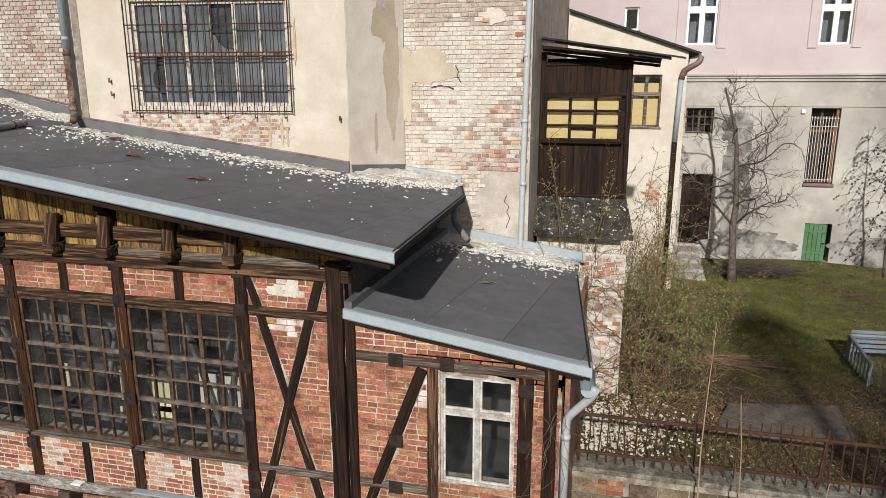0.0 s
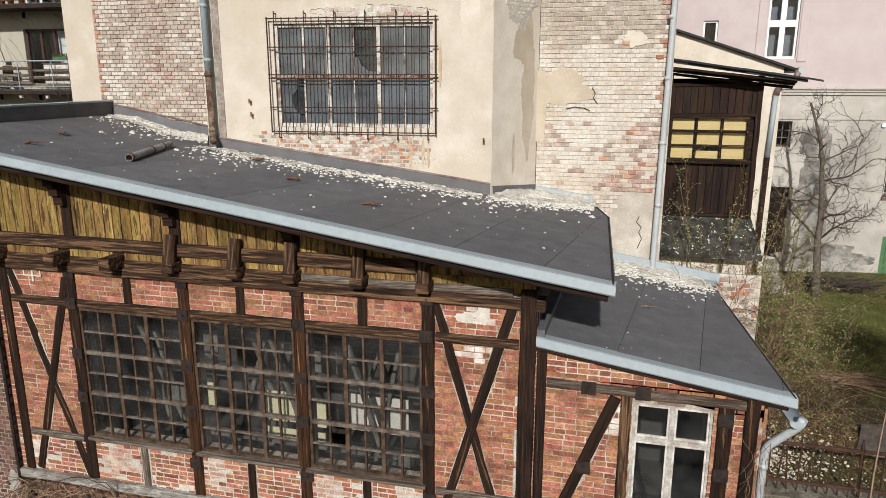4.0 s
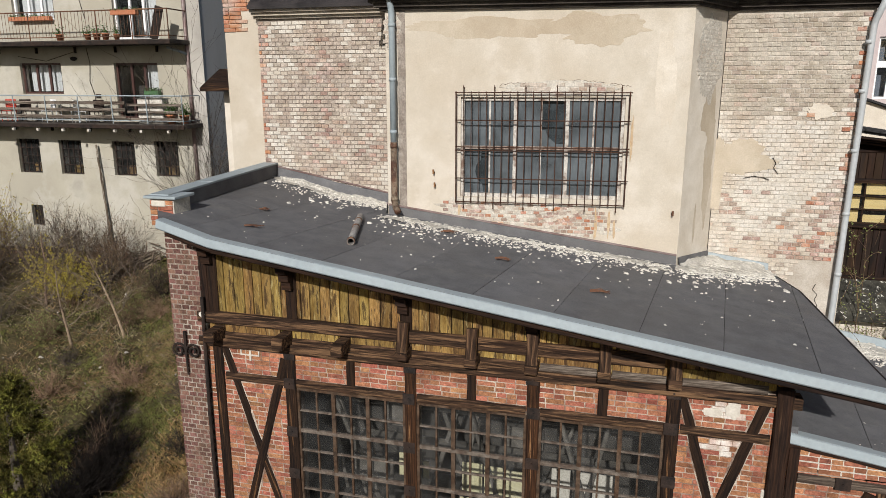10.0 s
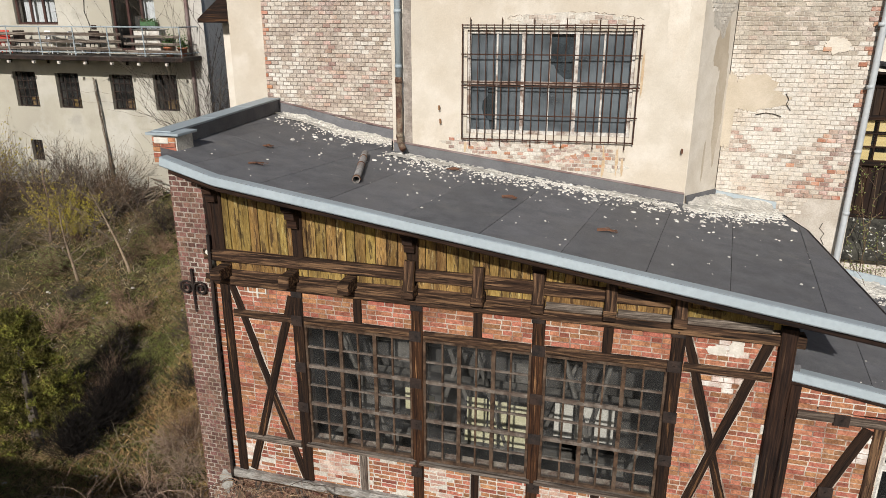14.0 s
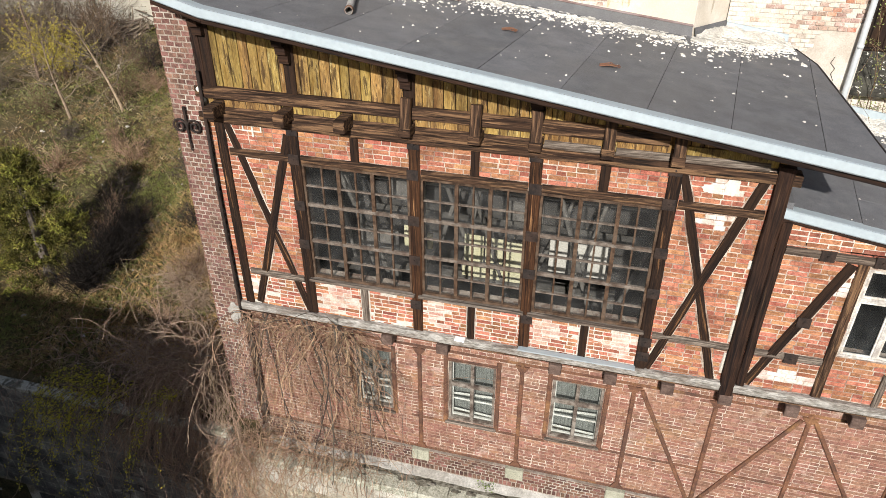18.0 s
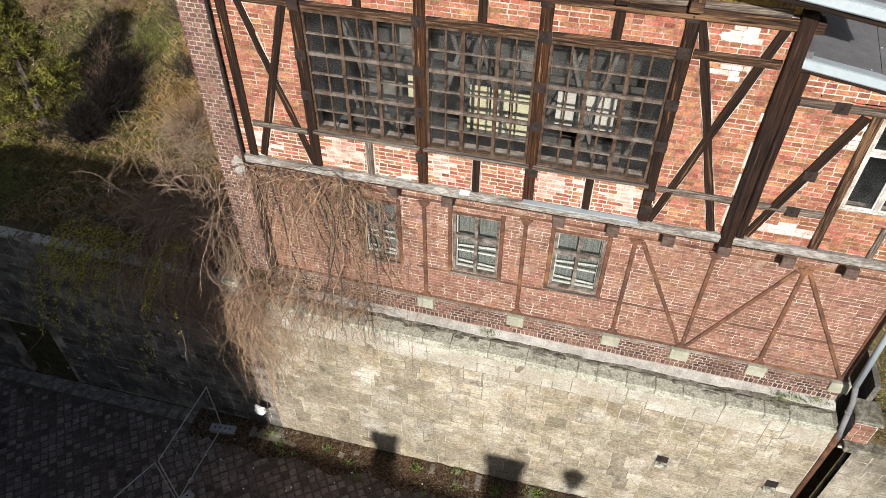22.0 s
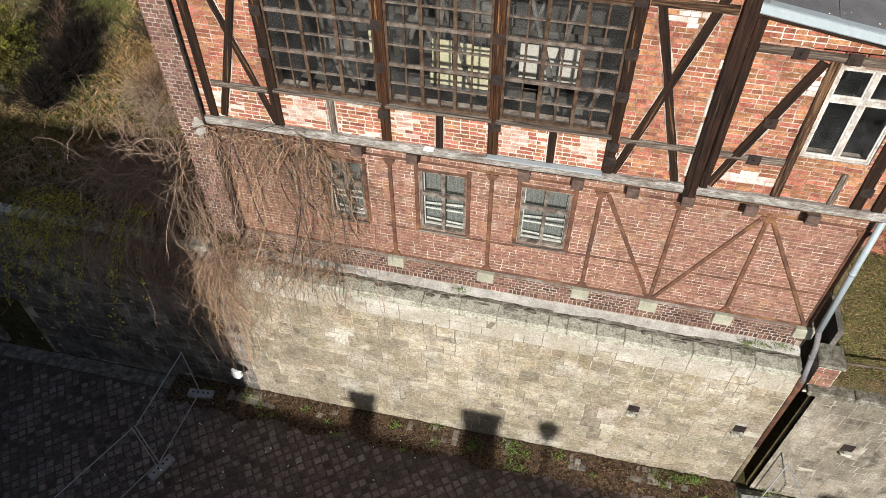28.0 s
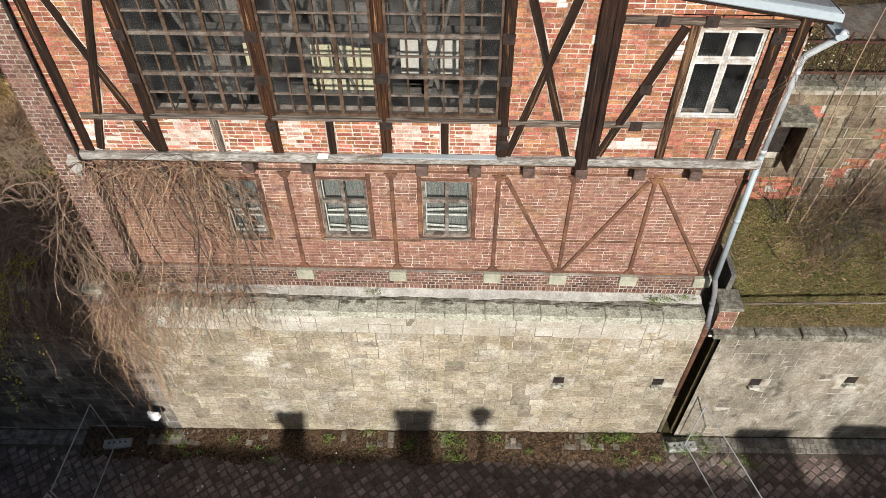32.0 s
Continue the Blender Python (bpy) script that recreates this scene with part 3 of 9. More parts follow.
def ground_z(x, y):
    if y < 7.45 or -0.36 < x < 0.05 and y < 9.0:
        z = road_z(x) - 0.03
        if y < -30:
            z += 0.02 * (-30 - y)
        return z
    left = 1.15 + 0.215 * (min(y, 23) - 7.5) + 0.05 * math.sin(x * 0.9) * math.cos(y * 0.7)
    if x < -12.4:
        left += 0.16 * noise.noise(Vector((x * 0.8, y * 0.8, 2))) + 0.08 * noise.noise(Vector((x * 2.1, y * 2.1, 5)))
    if y < 9.6:
        right = 0.16 + (y - 7.5) * 0.87 + 0.03 * x * (9.4 - y) / 1.9 * (0 < x < 9)
    else:
        right = 4.3 + 0.06 * math.sin(x * 1.1 + y * 0.6) + (0.02 * (y - 24) if y > 24 else 0)
    if -11.6 < x < -0.6 and y < 12.4:
        return 0.2
    k = min(1, max(0, (x + 12.2) / 11.8))
    k = 1.0 if x > -0.6 else (0.0 if x < -11.6 else k)
    return left * (1 - k) + right * k


def grid_axis(fine0, fine1, step, far):
    n = int((fine1 - fine0) / step)
    mid = [fine0 + (fine1 - fine0) * i / n for i in range(n + 1)]
    lo = [fine0 - far * (i / 8) ** 2 for i in range(8, 0, -1)]
    hi = [fine1 + far * (i / 8) ** 2 for i in range(1, 9)]
    return lo + mid + hi


def build_ground():
    xs = sorted(set(grid_axis(-40, 16, 0.4, 1500)) | {-11.7, -11.5, -0.7, -0.5, -0.38, -0.35, 0.04, 0.07})
    ys = sorted({round(y, 3) for y in grid_axis(-6, 30, 0.4, 1500)} | {7.44, 7.46, 8.99, 9.01, 9.58, 9.62})
    V = [(x, y, ground_z(x, y)) for y in ys for x in xs]
    w = len(xs)
    F = [(j * w + i, j * w + i + 1, (j + 1) * w + i + 1, (j + 1) * w + i) for j in range(len(ys) - 1) for i in range(w - 1)]
    me = bpy.data.meshes.new("ground")
    me.from_pydata(V, [], F)
    me.materials.append(GRASS_G)
    ob = new("ground", me)
    return tagged(ob, "rough meadow slope of dry and green grass", "ground", kind="structure")


build_ground()
me = bpy.data.meshes.new("road")
me.from_pydata([(-60, -6, road_z(-60)), (40, -6, road_z(40)), (40, 7.2, road_z(40)), (-60, 7.2, road_z(-60))], [], [(0, 1, 2, 3)])
me.materials.append(SETT_BED)
road = tagged(new("road", me), "dark cobbled street with earth in the joints", "road", kind="structure")

RW_Y = 7.3


def stone_wall(name, x0, x1, zb, zt, y, label, seed, holes=(), limit=300, pick=None, stone=STONE, top=STONE_PALE, grimy_shaded=None):
    ob = part(name, wall_holes(bmesh.new(), x0, x1, zb, zt, holes, y + 0.003, y + 0.55), STONE_JOINT)
    tagged(ob, label, "wall", kind="structure")
    r = random.Random(seed)
    cells = ashlar(x0, x1, zb, zt, 0.006, holes, seed)
    limed = [q for q in cells if q[1] + q[3] > zt - 0.38 or q[1] > zt - 0.8 - 0.5 * noise.noise(Vector((q[0] * 0.5, seed, 0))) and r.random() < 0.6]
    rest = [q for q in cells if q not in limed]
    # stained stones, plus darker ones low at the left end painting its soft shade
    grime_shade = lambda q: noise.noise(Vector((q[0] * 0.9, q[1] * 0.35, seed + 3))) + 0.5 * max(0, 1 - abs(q[0] - x1) / 2.2) + 0.8 * max(0, 1 - abs(q[0] - x0) / 2.8) * (q[1] < -0.6) + r.uniform(-0.12, 0.12) > 0.42
    if grimy_shaded:
        soiled_shaded = [q for q in rest if grime_shade(q)]
        rest = [q for q in rest if q not in soiled_shaded]
        pieces("stone", soiled_shaded, grimy_shaded, ob, Matrix.Translation((0, y, 0)), 0.1, 0.007, limit // 4, pick or (lambda q: True), 0.001, seed + 60, "stonework")
    pieces("stone", limed, top, ob, Matrix.Translation((0, y, 0)), 0.1, 0.007, limit // 4, pick or (lambda q: True), 0.001, seed + 50, "stonework")
    pieces("stone", rest, stone, ob, Matrix.Translation((0, y, 0)), 0.1, 0.007, limit, pick or (lambda q: True), 0.001, seed, "stonework")
    return ob


HOLES = [(-3.1, -2.86, -1.95, -1.68), (-0.93, -0.69, -1.9, -1.64)]
wall_mid = stone_wall("wall_retaining", -12.1, -0.35, -4.9, 0.42, RW_Y, "pale sandstone block retaining wall with damp streaks", 5, HOLES, 420, lambda q: True, grimy_shaded=STONE_SOILED_SHADED)
wall_right = stone_wall("wall_retaining_right", 0.1, 14, -4.9, -0.02, RW_Y, "sandstone block garden retaining wall with drain holes", 6, [(1.16, 1.4, -1.82, -1.55), (3.15, 3.4, -1.65, -1.38)], 120, lambda q: q[0] < 4, STONE_GREY, STONE_GREY)
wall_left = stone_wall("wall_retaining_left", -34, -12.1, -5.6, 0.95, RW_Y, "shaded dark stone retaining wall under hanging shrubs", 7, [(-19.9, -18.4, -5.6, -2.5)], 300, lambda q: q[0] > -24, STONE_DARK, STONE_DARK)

# dark stone on both sides paints in the gap's shadow
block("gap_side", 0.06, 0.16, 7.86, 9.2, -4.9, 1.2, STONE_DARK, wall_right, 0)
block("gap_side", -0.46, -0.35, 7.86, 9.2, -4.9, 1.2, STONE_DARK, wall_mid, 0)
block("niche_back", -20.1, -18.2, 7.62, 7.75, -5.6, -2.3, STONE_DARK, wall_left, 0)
rnd = random.Random(44)
for k in range(22):
    x, z = rnd.uniform(-20, -12.6), rnd.uniform(-4.6, -1.0)
    w, hh = rnd.choice(((0.02, 0.22), (0.26, 0.03), (0.1, 0.09), (0.16, 0.05)))
    block("lime_mark", x, x + w * rnd.uniform(0.7, 1.4), RW_Y - 0.0035 - 0.0003 * k, RW_Y + 0.004, z, z + hh * rnd.uniform(0.7, 1.3), STONE_PALE, wall_left, 0)
# ledge and coping in front of the brick wall
ledge = part("ledge", slab(bmesh.new(), [(-12.1, 7.35), (-0.38, 7.35), (-0.38, 7.9), (-12.1, 7.9)], lambda x, y: 0.556, 0.3), MOSS)
tagged(ledge, "cracked sloping concrete ledge on the retaining wall", "ledge", kind="structure")
rnd = random.Random(4)
x = -12.1
while x < -0.5:
    l = min(rnd.uniform(0.35, 0.8), -0.38 - x)
    if l < 0.15:
        break
    bm = box(bmesh.new(), x + 0.003, x + l - 0.003, 7.25 - rnd.uniform(0, 0.02), 7.56 + rnd.uniform(-0.03, 0.03), 0.38, 0.565 + rnd.uniform(-0.006, 0.006), 0.014)
    part("coping_stone", bm, COPING_PALE, ledge)
    x += l
ends = [-12.1 + 0.09 * i for i in range(131)]
front = [(x, 7.66 + 0.07 * noise.noise(Vector((x * 0.9, 3, 1))) + 0.035 * noise.noise(Vector((x * 4.2, 5, 1)))) for x in ends if x < -0.4]
part("crumbling_fillet", slab(bmesh.new(), front + [(-0.4, 7.84), (-12.1, 7.84)], lambda x, y: 0.56 + (y - 7.62) * 0.55, 0.08), CONCRETE, ledge, "grey crumbling concrete fillet")
for i in range(60):
    x, y, a, b = rnd.uniform(-12, -0.6), 7.54 + rnd.gauss(0, 0.05), rnd.uniform(0.05, 0.2), rnd.uniform(0.015, 0.045)
    ring = [(x + a * c * k, y + b * e * k) for c, e, k in ((math.cos(0.35 * q), math.sin(0.35 * q), rnd.uniform(0.65, 1.1)) for q in range(18))]
    part("moss_cushion", slab(bmesh.new(), ring, lambda x, y: 0.581 + 0.0005 * i / 6, 0.012), MOSS, ledge)
for nm, xa, xb, z in (("coping_right", -0.12, 14, -0.04), ("coping_left", -34, -12.12, 0.95)):
    cp = part(nm, bmesh.new(), COPING)
    tagged(cp, "lichen-covered stone coping of the retaining wall", "coping", kind="structure")
    x = xa
    while x < min(xb, 30):
        l = rnd.uniform(0.8, 1.3)
        part("coping_stone", box(bmesh.new(), x + 0.006, min(x + l, xb) - 0.006, 7.22, 7.75, z, z + 0.13 + max(0, x) * 0.035 + rnd.uniform(-0.01, 0.01), 0.02), MOSS if x > -1 else COPING, cp)
        x += l

# ---- the timber-framed workshop ----
FY = 7.62   # face of the upper storey
LY = 7.86   # face of the lower storey
roof_z = lambda x, y=7.3: 8.19 - 0.1462 * (x + 2.28) + 0.14 * min(0.8, max(0, -10.9 - x)) - 0.02 * (y - 6.95)
shop = thing("workshop_building", (-6, 9.5, 0.5), "old timber-framed workshop with red brick infill and felt roof", "building")

BAYS = [(-10.02, -8.28), (-8.12, -6.51), (-6.35, -4.68)]
WIN_R = (-1.98, -1.05, 5.04, 6.52)
big_holes = [(a, b, 4.98, 7.06) for a, b in BAYS]
upper = part("upper_wall", wall_holes(bmesh.new(), -11.5, -0.5, 4.1, 7.75, big_holes + [WIN_R, (-3.2, -0.5, 6.75, 7.75)], FY + 0.037, FY + 0.30), MORTAR_UP, shop)
low_top = lambda x: 7.275 - 0.154 * (x + 3.34)
part("gable_infill", slab(bmesh.new(), [(-3.2, FY + 0.037), (-0.5, FY + 0.037), (-0.5, FY + 0.3), (-3.2, FY + 0.3)], lambda x, y: low_top(x) - 0.1, 0.3), MORTAR, shop)
PATCHES = ((-4.0, 7.46, 0.2, 0.1), (-3.98, 6.97, 0.26, 0.13), (-2.52, 4.5, 0.36, 0.1), (-2.16, 6.2, 0.07, 0.26), (-2.3, 6.05, 0.12, 0.05), (-11.05, 4.55, 0.09, 0.26), (-3.98, 6.1, 0.08, 0.08))
washed = lambda x, z: any(((x - a) / c) ** 2 + ((z - b) / d) ** 2 < 1.0 + 0.8 * noise.noise(Vector((x * 6, 0, z * 9))) for a, b, c, d in PATCHES)
LIMED = ((-9.68, 4.6, 0.32, 0.3), (-7.93, 4.6, 0.2, 0.3), (-6.1, 4.62, 0.28, 0.3), (-4.92, 4.6, 0.24, 0.32), (-11.1, 4.5, 0.2, 0.25))
limed = lambda x, z: z < 4.95 and any(((x - a) / c) ** 2 + ((z - b) / d) ** 2 < 0.9 + 0.9 * noise.noise(Vector((x * 4, 7, z * 5))) for a, b, c, d in LIMED)
cells = courses(-11.5, -3.2, 4.2, 7.72, 0.265, 0.077, 0.012, big_holes, 11)
cells += courses(-3.2, -0.5, 4.2, 7.2, 0.265, 0.077, 0.012, [WIN_R], 12, keep=lambda x, z: z < low_top(x) - 0.12)
pieces("brick", [q for q in cells if limed(q[0] + 0.1, q[1])], BRICK_LIMED, upper, Matrix.Translation((0, FY + 0.035, 0)), 0.06, 0.004, 60, lambda q: q[0] > -6.5, 0.0025, 20, "limed_brickwork")
pieces("brick", [q for q in cells if washed(q[0] + q[2] / 2, q[1] + 0.03)], BRICK_WASHED, upper, Matrix.Translation((0, FY + 0.033, 0)), 0.06, 0.004, 60, lambda q: True, 0.003, 19, "washed_brickwork")
cells = [q for q in cells if not limed(q[0] + 0.1, q[1]) and not washed(q[0] + q[2] / 2, q[1] + 0.03)]
pieces("brick", cells, BRICK_RED, upper, Matrix.Translation((0, FY + 0.035, 0)), 0.06, 0.004, 300, lambda q: q[0] > -4.5, 0.0025, 21, "brickwork")

lw_holes = [(-9.5, -8.8, 2.02, 3.43), (-7.73, -6.88, 2.06, 3.48), (-5.9, -5.04, 2.12, 3.48)]
lower = part("lower_wall", wall_holes(bmesh.new(), -11.9, -0.42, 0.5, 4.05, lw_holes, LY + 0.002, LY + 0.35), MORTAR_LOW, shop)
cells = courses(-11.9, -0.42, 1.19, 4.0, 0.265, 0.077, 0.010, lw_holes, 13)
pieces("brick", cells, BRICK_LOW, lower, Matrix.Translation((0, LY, 0)), 0.05, 0.004, 300, lambda q: -4.4 < q[0], 0.0015, 22, "brickwork")
plinth = part("plinth", box(bmesh.new(), -11.9, -0.42, LY - 0.058, LY + 0.001, 0.5, 1.17), MORTAR_PIER, shop)
cells = courses(-11.9, -0.42, 0.81, 1.17, 0.135, 0.077, 0.015, [], 14)
cells += [(x * 0.085 - 11.9, 0.685, 0.07, 0.11) for x in range(134)]
pieces("brick", cells, BRICK_DARK, plinth, Matrix.Translation((0, LY - 0.06, 0)), 0.04, 0.004, 200, lambda q: q[0] > -5, 0.002, 23, "brickwork")

part("apron_mortar", box(bmesh.new(), -11.5, -4.5, FY + 0.0354, FY + 0.06, 4.2, 4.96), MORTAR, shop, "bright lime joints under the windows")
# side walls, back and floors close the building
block("side_wall", -0.48, -0.42, LY, 12.2, 0.5, 6.6, BRICK_LOW, shop, 0)
block("side_wall", -3.3, -3.2, 7.95, 12.2, 6.4, 8.0, DARK_ROOM, shop, 0)
block("side_wall", -11.9, -11.55, 8.0, 11.6, -0.5, 9.3, BRICK_PIER, shop, 0)
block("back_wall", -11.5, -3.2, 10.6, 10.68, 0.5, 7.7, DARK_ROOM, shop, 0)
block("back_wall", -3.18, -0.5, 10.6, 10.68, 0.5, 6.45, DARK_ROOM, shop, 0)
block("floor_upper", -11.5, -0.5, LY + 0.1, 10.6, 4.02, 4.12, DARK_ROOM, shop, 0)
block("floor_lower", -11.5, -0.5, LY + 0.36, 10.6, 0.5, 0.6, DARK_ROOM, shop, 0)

# brick pier at the corner
pier = part("corner_pier", box(bmesh.new(), -12.05, -11.52, FY - 0.0, 8.2, -0.6, 9.5), MORTAR_PIER, shop)
cells = courses(-12.06, -11.5, 0.4, 9.5, 0.14, 0.08, 0.016, [], 15)
pieces("brick", cells, BRICK_PIER, pier, Matrix.Translation((0, FY - 0.002, 0)), 0.05, 0.004, 300, lambda q: q[1] > 3.0, 0.006, 24, "brickwork")

# timber frame
Z_SILL, Z_HEAD, Z_PLATE = 4.17, 7.13, 7.72
PLATE_AT = (-11.25, -10.13, -9.2, -8.27, -7.28, -6.45, -5.5, -4.62, -3.4)
POSTS = [(-11.31, 0.16), (-10.1, 0.18), (-8.2, 0.17), (-6.43, 0.17), (-4.6, 0.17)]
for x, w in POSTS:
    beam("post", (x, FY, Z_SILL), (x, FY, Z_PLATE), w, 0.16, TIMBER_RED if -9 < x < -6 else TIMBER, shop)
for x in (-9.12, -7.3, -5.5):
    beam("stud", (x, FY + 0.004, Z_HEAD + 0.07), (x, FY + 0.004, Z_PLATE - 0.07), 0.13, 0.14, TIMBER, shop)
    beam("stud", (x, FY + 0.004, Z_SILL + 0.06), (x, FY + 0.004, 4.93), 0.12, 0.14, TIMBER_GREY if x == -9.12 else TIMBER, shop)
    for s in (-0.07, 0.07):
        beam("mortar_fillet", (x + s, FY + 0.022, Z_SILL + 0.08), (x + s, FY + 0.022, 4.9), 0.025, 0.05, MORTAR, shop, rough=0.006)
for a, b in ((-11.2, -10.2), (-10.0, -8.3), (-8.1, -6.53), (-6.33, -4.7), (-4.5, -3.42)):
    beam("rail", (a, FY + 0.004, Z_HEAD), (b, FY + 0.004, Z_HEAD), 0.13, 0.15, TIMBER_RAIL, shop)
for a, b in ((-11.2, -10.2), (-4.5, -3.4), (-3.05, -2.14)):
    beam("rail", (a, FY + 0.006, 4.90), (b, FY + 0.006, 4.90), 0.12, 0.14, TIMBER_GREY, shop)
beam("sill_beam", (-11.5, FY - 0.05, 4.15), (-0.45, FY - 0.05, 4.195), 0.14, 0.25, SILL_GREY, shop, rough=0.012)
beam("jetty_board", (-11.5, FY - 0.02, 4.055), (-0.47, FY - 0.02, 4.1), 0.05, 0.2, TIMBER_RAIL, shop)
beam("wall_plate", (-11.6, FY - 0.03, 7.68), (-3.1, FY - 0.03, 7.67), 0.15, 0.2, TIMBER_RAIL, shop)
for a, b in zip(PLATE_AT, PLATE_AT[1:]):
    beam("cover_board", (a + 0.1, FY + 0.0, 7.8), (b - 0.1, FY + 0.0, 7.8), 0.12, 0.06, TIMBER_GREY if a > -7 else TIMBER_RAIL, shop)
beam("top_rail", (-11.6, FY - 0.02, 8.07), (-4.75, FY - 0.02, 8.04), 0.18, 0.14, TIMBER_RAIL, shop)
# crossed braces
for a, b in (((-11.2, 7.62), (-10.16, 4.26)), ((-10.18, 7.5), (-11.12, 4.26)), ((-4.5, 7.6), (-3.55, 4.26)), ((-3.5, 7.62), (-4.5, 4.26))):
    beam("brace", (a[0], FY + 0.006 + 0.01 * (a[0] < b[0]), a[1]), (b[0], FY + 0.006 + 0.01 * (a[0] < b[0]), b[1]), 0.13, 0.14, TIMBER, shop)
    beam("mortar_fillet", (a[0], FY + 0.024, a[1]), (b[0], FY + 0.024, b[1]), 0.158, 0.05, MORTAR_UP, shop, rough=0.016)
# the tall doubled post and the right-hand bay
beam("corner_post", (-3.3, FY - 0.06, 4.05), (-3.3, FY - 0.06, 7.85), 0.2, 0.25, TIMBER_BLACK, shop)
beam("corner_post", (-3.12, FY - 0.02, 4.1), (-3.12, FY - 0.02, 7.08), 0.12, 0.2, TIMBER_BLACK, shop)
beam("rail", (-3.05, FY + 0.0, 6.665), (-0.55, FY + 0.0, 6.615), 0.12, 0.16, RAIL_GREY, shop)
beam("post", (-2.07, FY + 0.0, Z_SILL), (-2.07, FY + 0.0, 6.6), 0.14, 0.16, TIMBER_RAIL, shop)
beam("post", (-0.92, FY + 0.0, Z_SILL), (-0.92, FY + 0.0, 6.58), 0.17, 0.16, TIMBER, shop)
beam("post", (-0.63, FY - 0.01, Z_SILL), (-0.63, FY - 0.01, 6.72), 0.16, 0.2, TIMBER, shop)
beam("brace", (-2.2, FY + 0.006, 6.56), (-3.05, FY + 0.006, 4.3), 0.14, 0.14, TIMBER, shop)
beam("mortar_fillet", (-2.2, FY + 0.024, 6.5), (-3.05, FY + 0.024, 4.3), 0.165, 0.05, MORTAR_UP, shop, rough=0.016)
beam("stud", (-1.28, FY + 0.006, Z_SILL + 0.07), (-1.28, FY + 0.006, 4.85), 0.1, 0.13, TIMBER_GREY, shop)

# joist ends under the jetty
JOIST_BROWN = mat("brown_boxed_timber", (0.085, 0.055, 0.044), (0.165, 0.115, 0.094), 7, 0.9, 0.6, (0.05, 0.03, 0.024), 2.5, 0.5, grain=0.6)
for x in (-8.76, -7.78, -5.88, -5.0, -4.12, -3.26, -2.31, -1.4):
    block("joist_end", x - 0.1, x + 0.1, FY - 0.03, LY + 0.1, 3.82, 4.02, JOIST_BROWN, shop, 0.012)
# beam ends on the wall plate
for x in PLATE_AT[:-1]:
    tall = x > -8.5
    block("beam_end", x - 0.085, x + 0.085, FY - (0.2 if tall else 0.3), FY + 0.1, 7.76, 7.9 if tall else 7.94, TIMBER_RAIL, shop, 0.012)
    if tall:
        beam("upright", (x, FY - 0.2, 7.86), (x, FY - 0.1, min(8.3, roof_z(x) - 0.16)), 0.15, 0.12, TIMBER_RAIL, shop)

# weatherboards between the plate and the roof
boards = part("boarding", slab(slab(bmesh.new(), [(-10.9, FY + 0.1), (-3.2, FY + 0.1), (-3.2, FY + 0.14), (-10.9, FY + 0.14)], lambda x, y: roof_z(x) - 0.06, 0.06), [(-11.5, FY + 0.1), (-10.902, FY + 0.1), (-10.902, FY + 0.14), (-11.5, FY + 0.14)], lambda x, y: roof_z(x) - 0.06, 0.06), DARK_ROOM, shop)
x = -11.45
while x < -3.3:
    l = rnd.uniform(0.13, 0.17)
    top = roof_z(x + l / 2) - 0.12
    if top - 7.78 > 0.06:
        part("board", box(bmesh.new(), x, x + l - 0.012, FY + 0.06 + rnd.uniform(0, 0.008), FY + 0.09, 7.78, top, 0.003), BOARD_YELLOW, boards)
    x += l

# roofs
def clip_x(poly, a, b):
    for lim, sgn in ((a, 1), (b, -1)):
        out = []
        for p, q in zip(poly, poly[1:] + poly[:1]):
            ip, iq = (p[0] - lim) * sgn >= 0, (q[0] - lim) * sgn >= 0
            if ip:
                out.append(p)
            if ip != iq:
                t = (lim - p[0]) / (q[0] - p[0])
                out.append((lim, p[1] + (q[1] - p[1]) * t))
        poly = out
        if not poly:
            return []
    return poly


def clip_y(poly, a, b):
    return [(y, x) for x, y in clip_x([(y, x) for x, y in poly], a, b)]


MAIN = [(-11.66, 7.0), (-2.28, 6.9), (-2.45, 11.2), (-2.78, 12.4), (-3.85, 12.4), (-4.48, 11.22), (-9.58, 10.78), (-9.62, 11.65), (-12.45, 11.65), (-12.05, 7.5)]
roof = part("main_roof", slab(slab(slab(bmesh.new(), clip_x(MAIN, -10.9, 0), roof_z, 0.05), clip_x(MAIN, -11.7, -10.9), roof_z, 0.05), clip_x(MAIN, -20, -11.7), roof_z, 0.05), FELT_DARK, shop, "dark felt roof strewn with fallen plaster")
LOW = [(-3.36, 7.62), (-0.17, 7.62), (-0.56, 11.3), (-0.6, 12.2), (-3.36, 12.38)]
roof_low = part("low_roof", slab(bmesh.new(), LOW, lambda x, y: low_top(x), 0.05), FELT_DARK, shop, "lower dark felt roof")


def edge_strip(name, a, b, z_of, h, d, material, parent, out=(0, -1)):
    """A bent metal edge: a flat flange on the roof, a face and a drip."""
    bm = bmesh.new()
    n = 47
    prof = [(-0.16, 0.008), (-0.01, 0.012), (0.012, 0.0), (0.03, -h), (0.012, -h - 0.02), (0.0, -h + 0.01), (-0.012, -0.03)]
    rows = []
    for i in range(n + 1):
        t = i / n
        x, y = a[0] + (b[0] - a[0]) * t, a[1] + (b[1] - a[1]) * t
        z = z_of(x, y)
        rows.append([bm.verts.new((x + out[0] * p, y + out[1] * p, z + q)) for p, q in prof])
    for r, s in zip(rows, rows[1:]):
        for i in range(len(prof) - 1):
            bm.faces.new((r[i], r[i + 1], s[i + 1], s[i]))
    bmesh.ops.recalc_face_normals(bm, faces=bm.faces)
    return part(name, bm, material, parent)


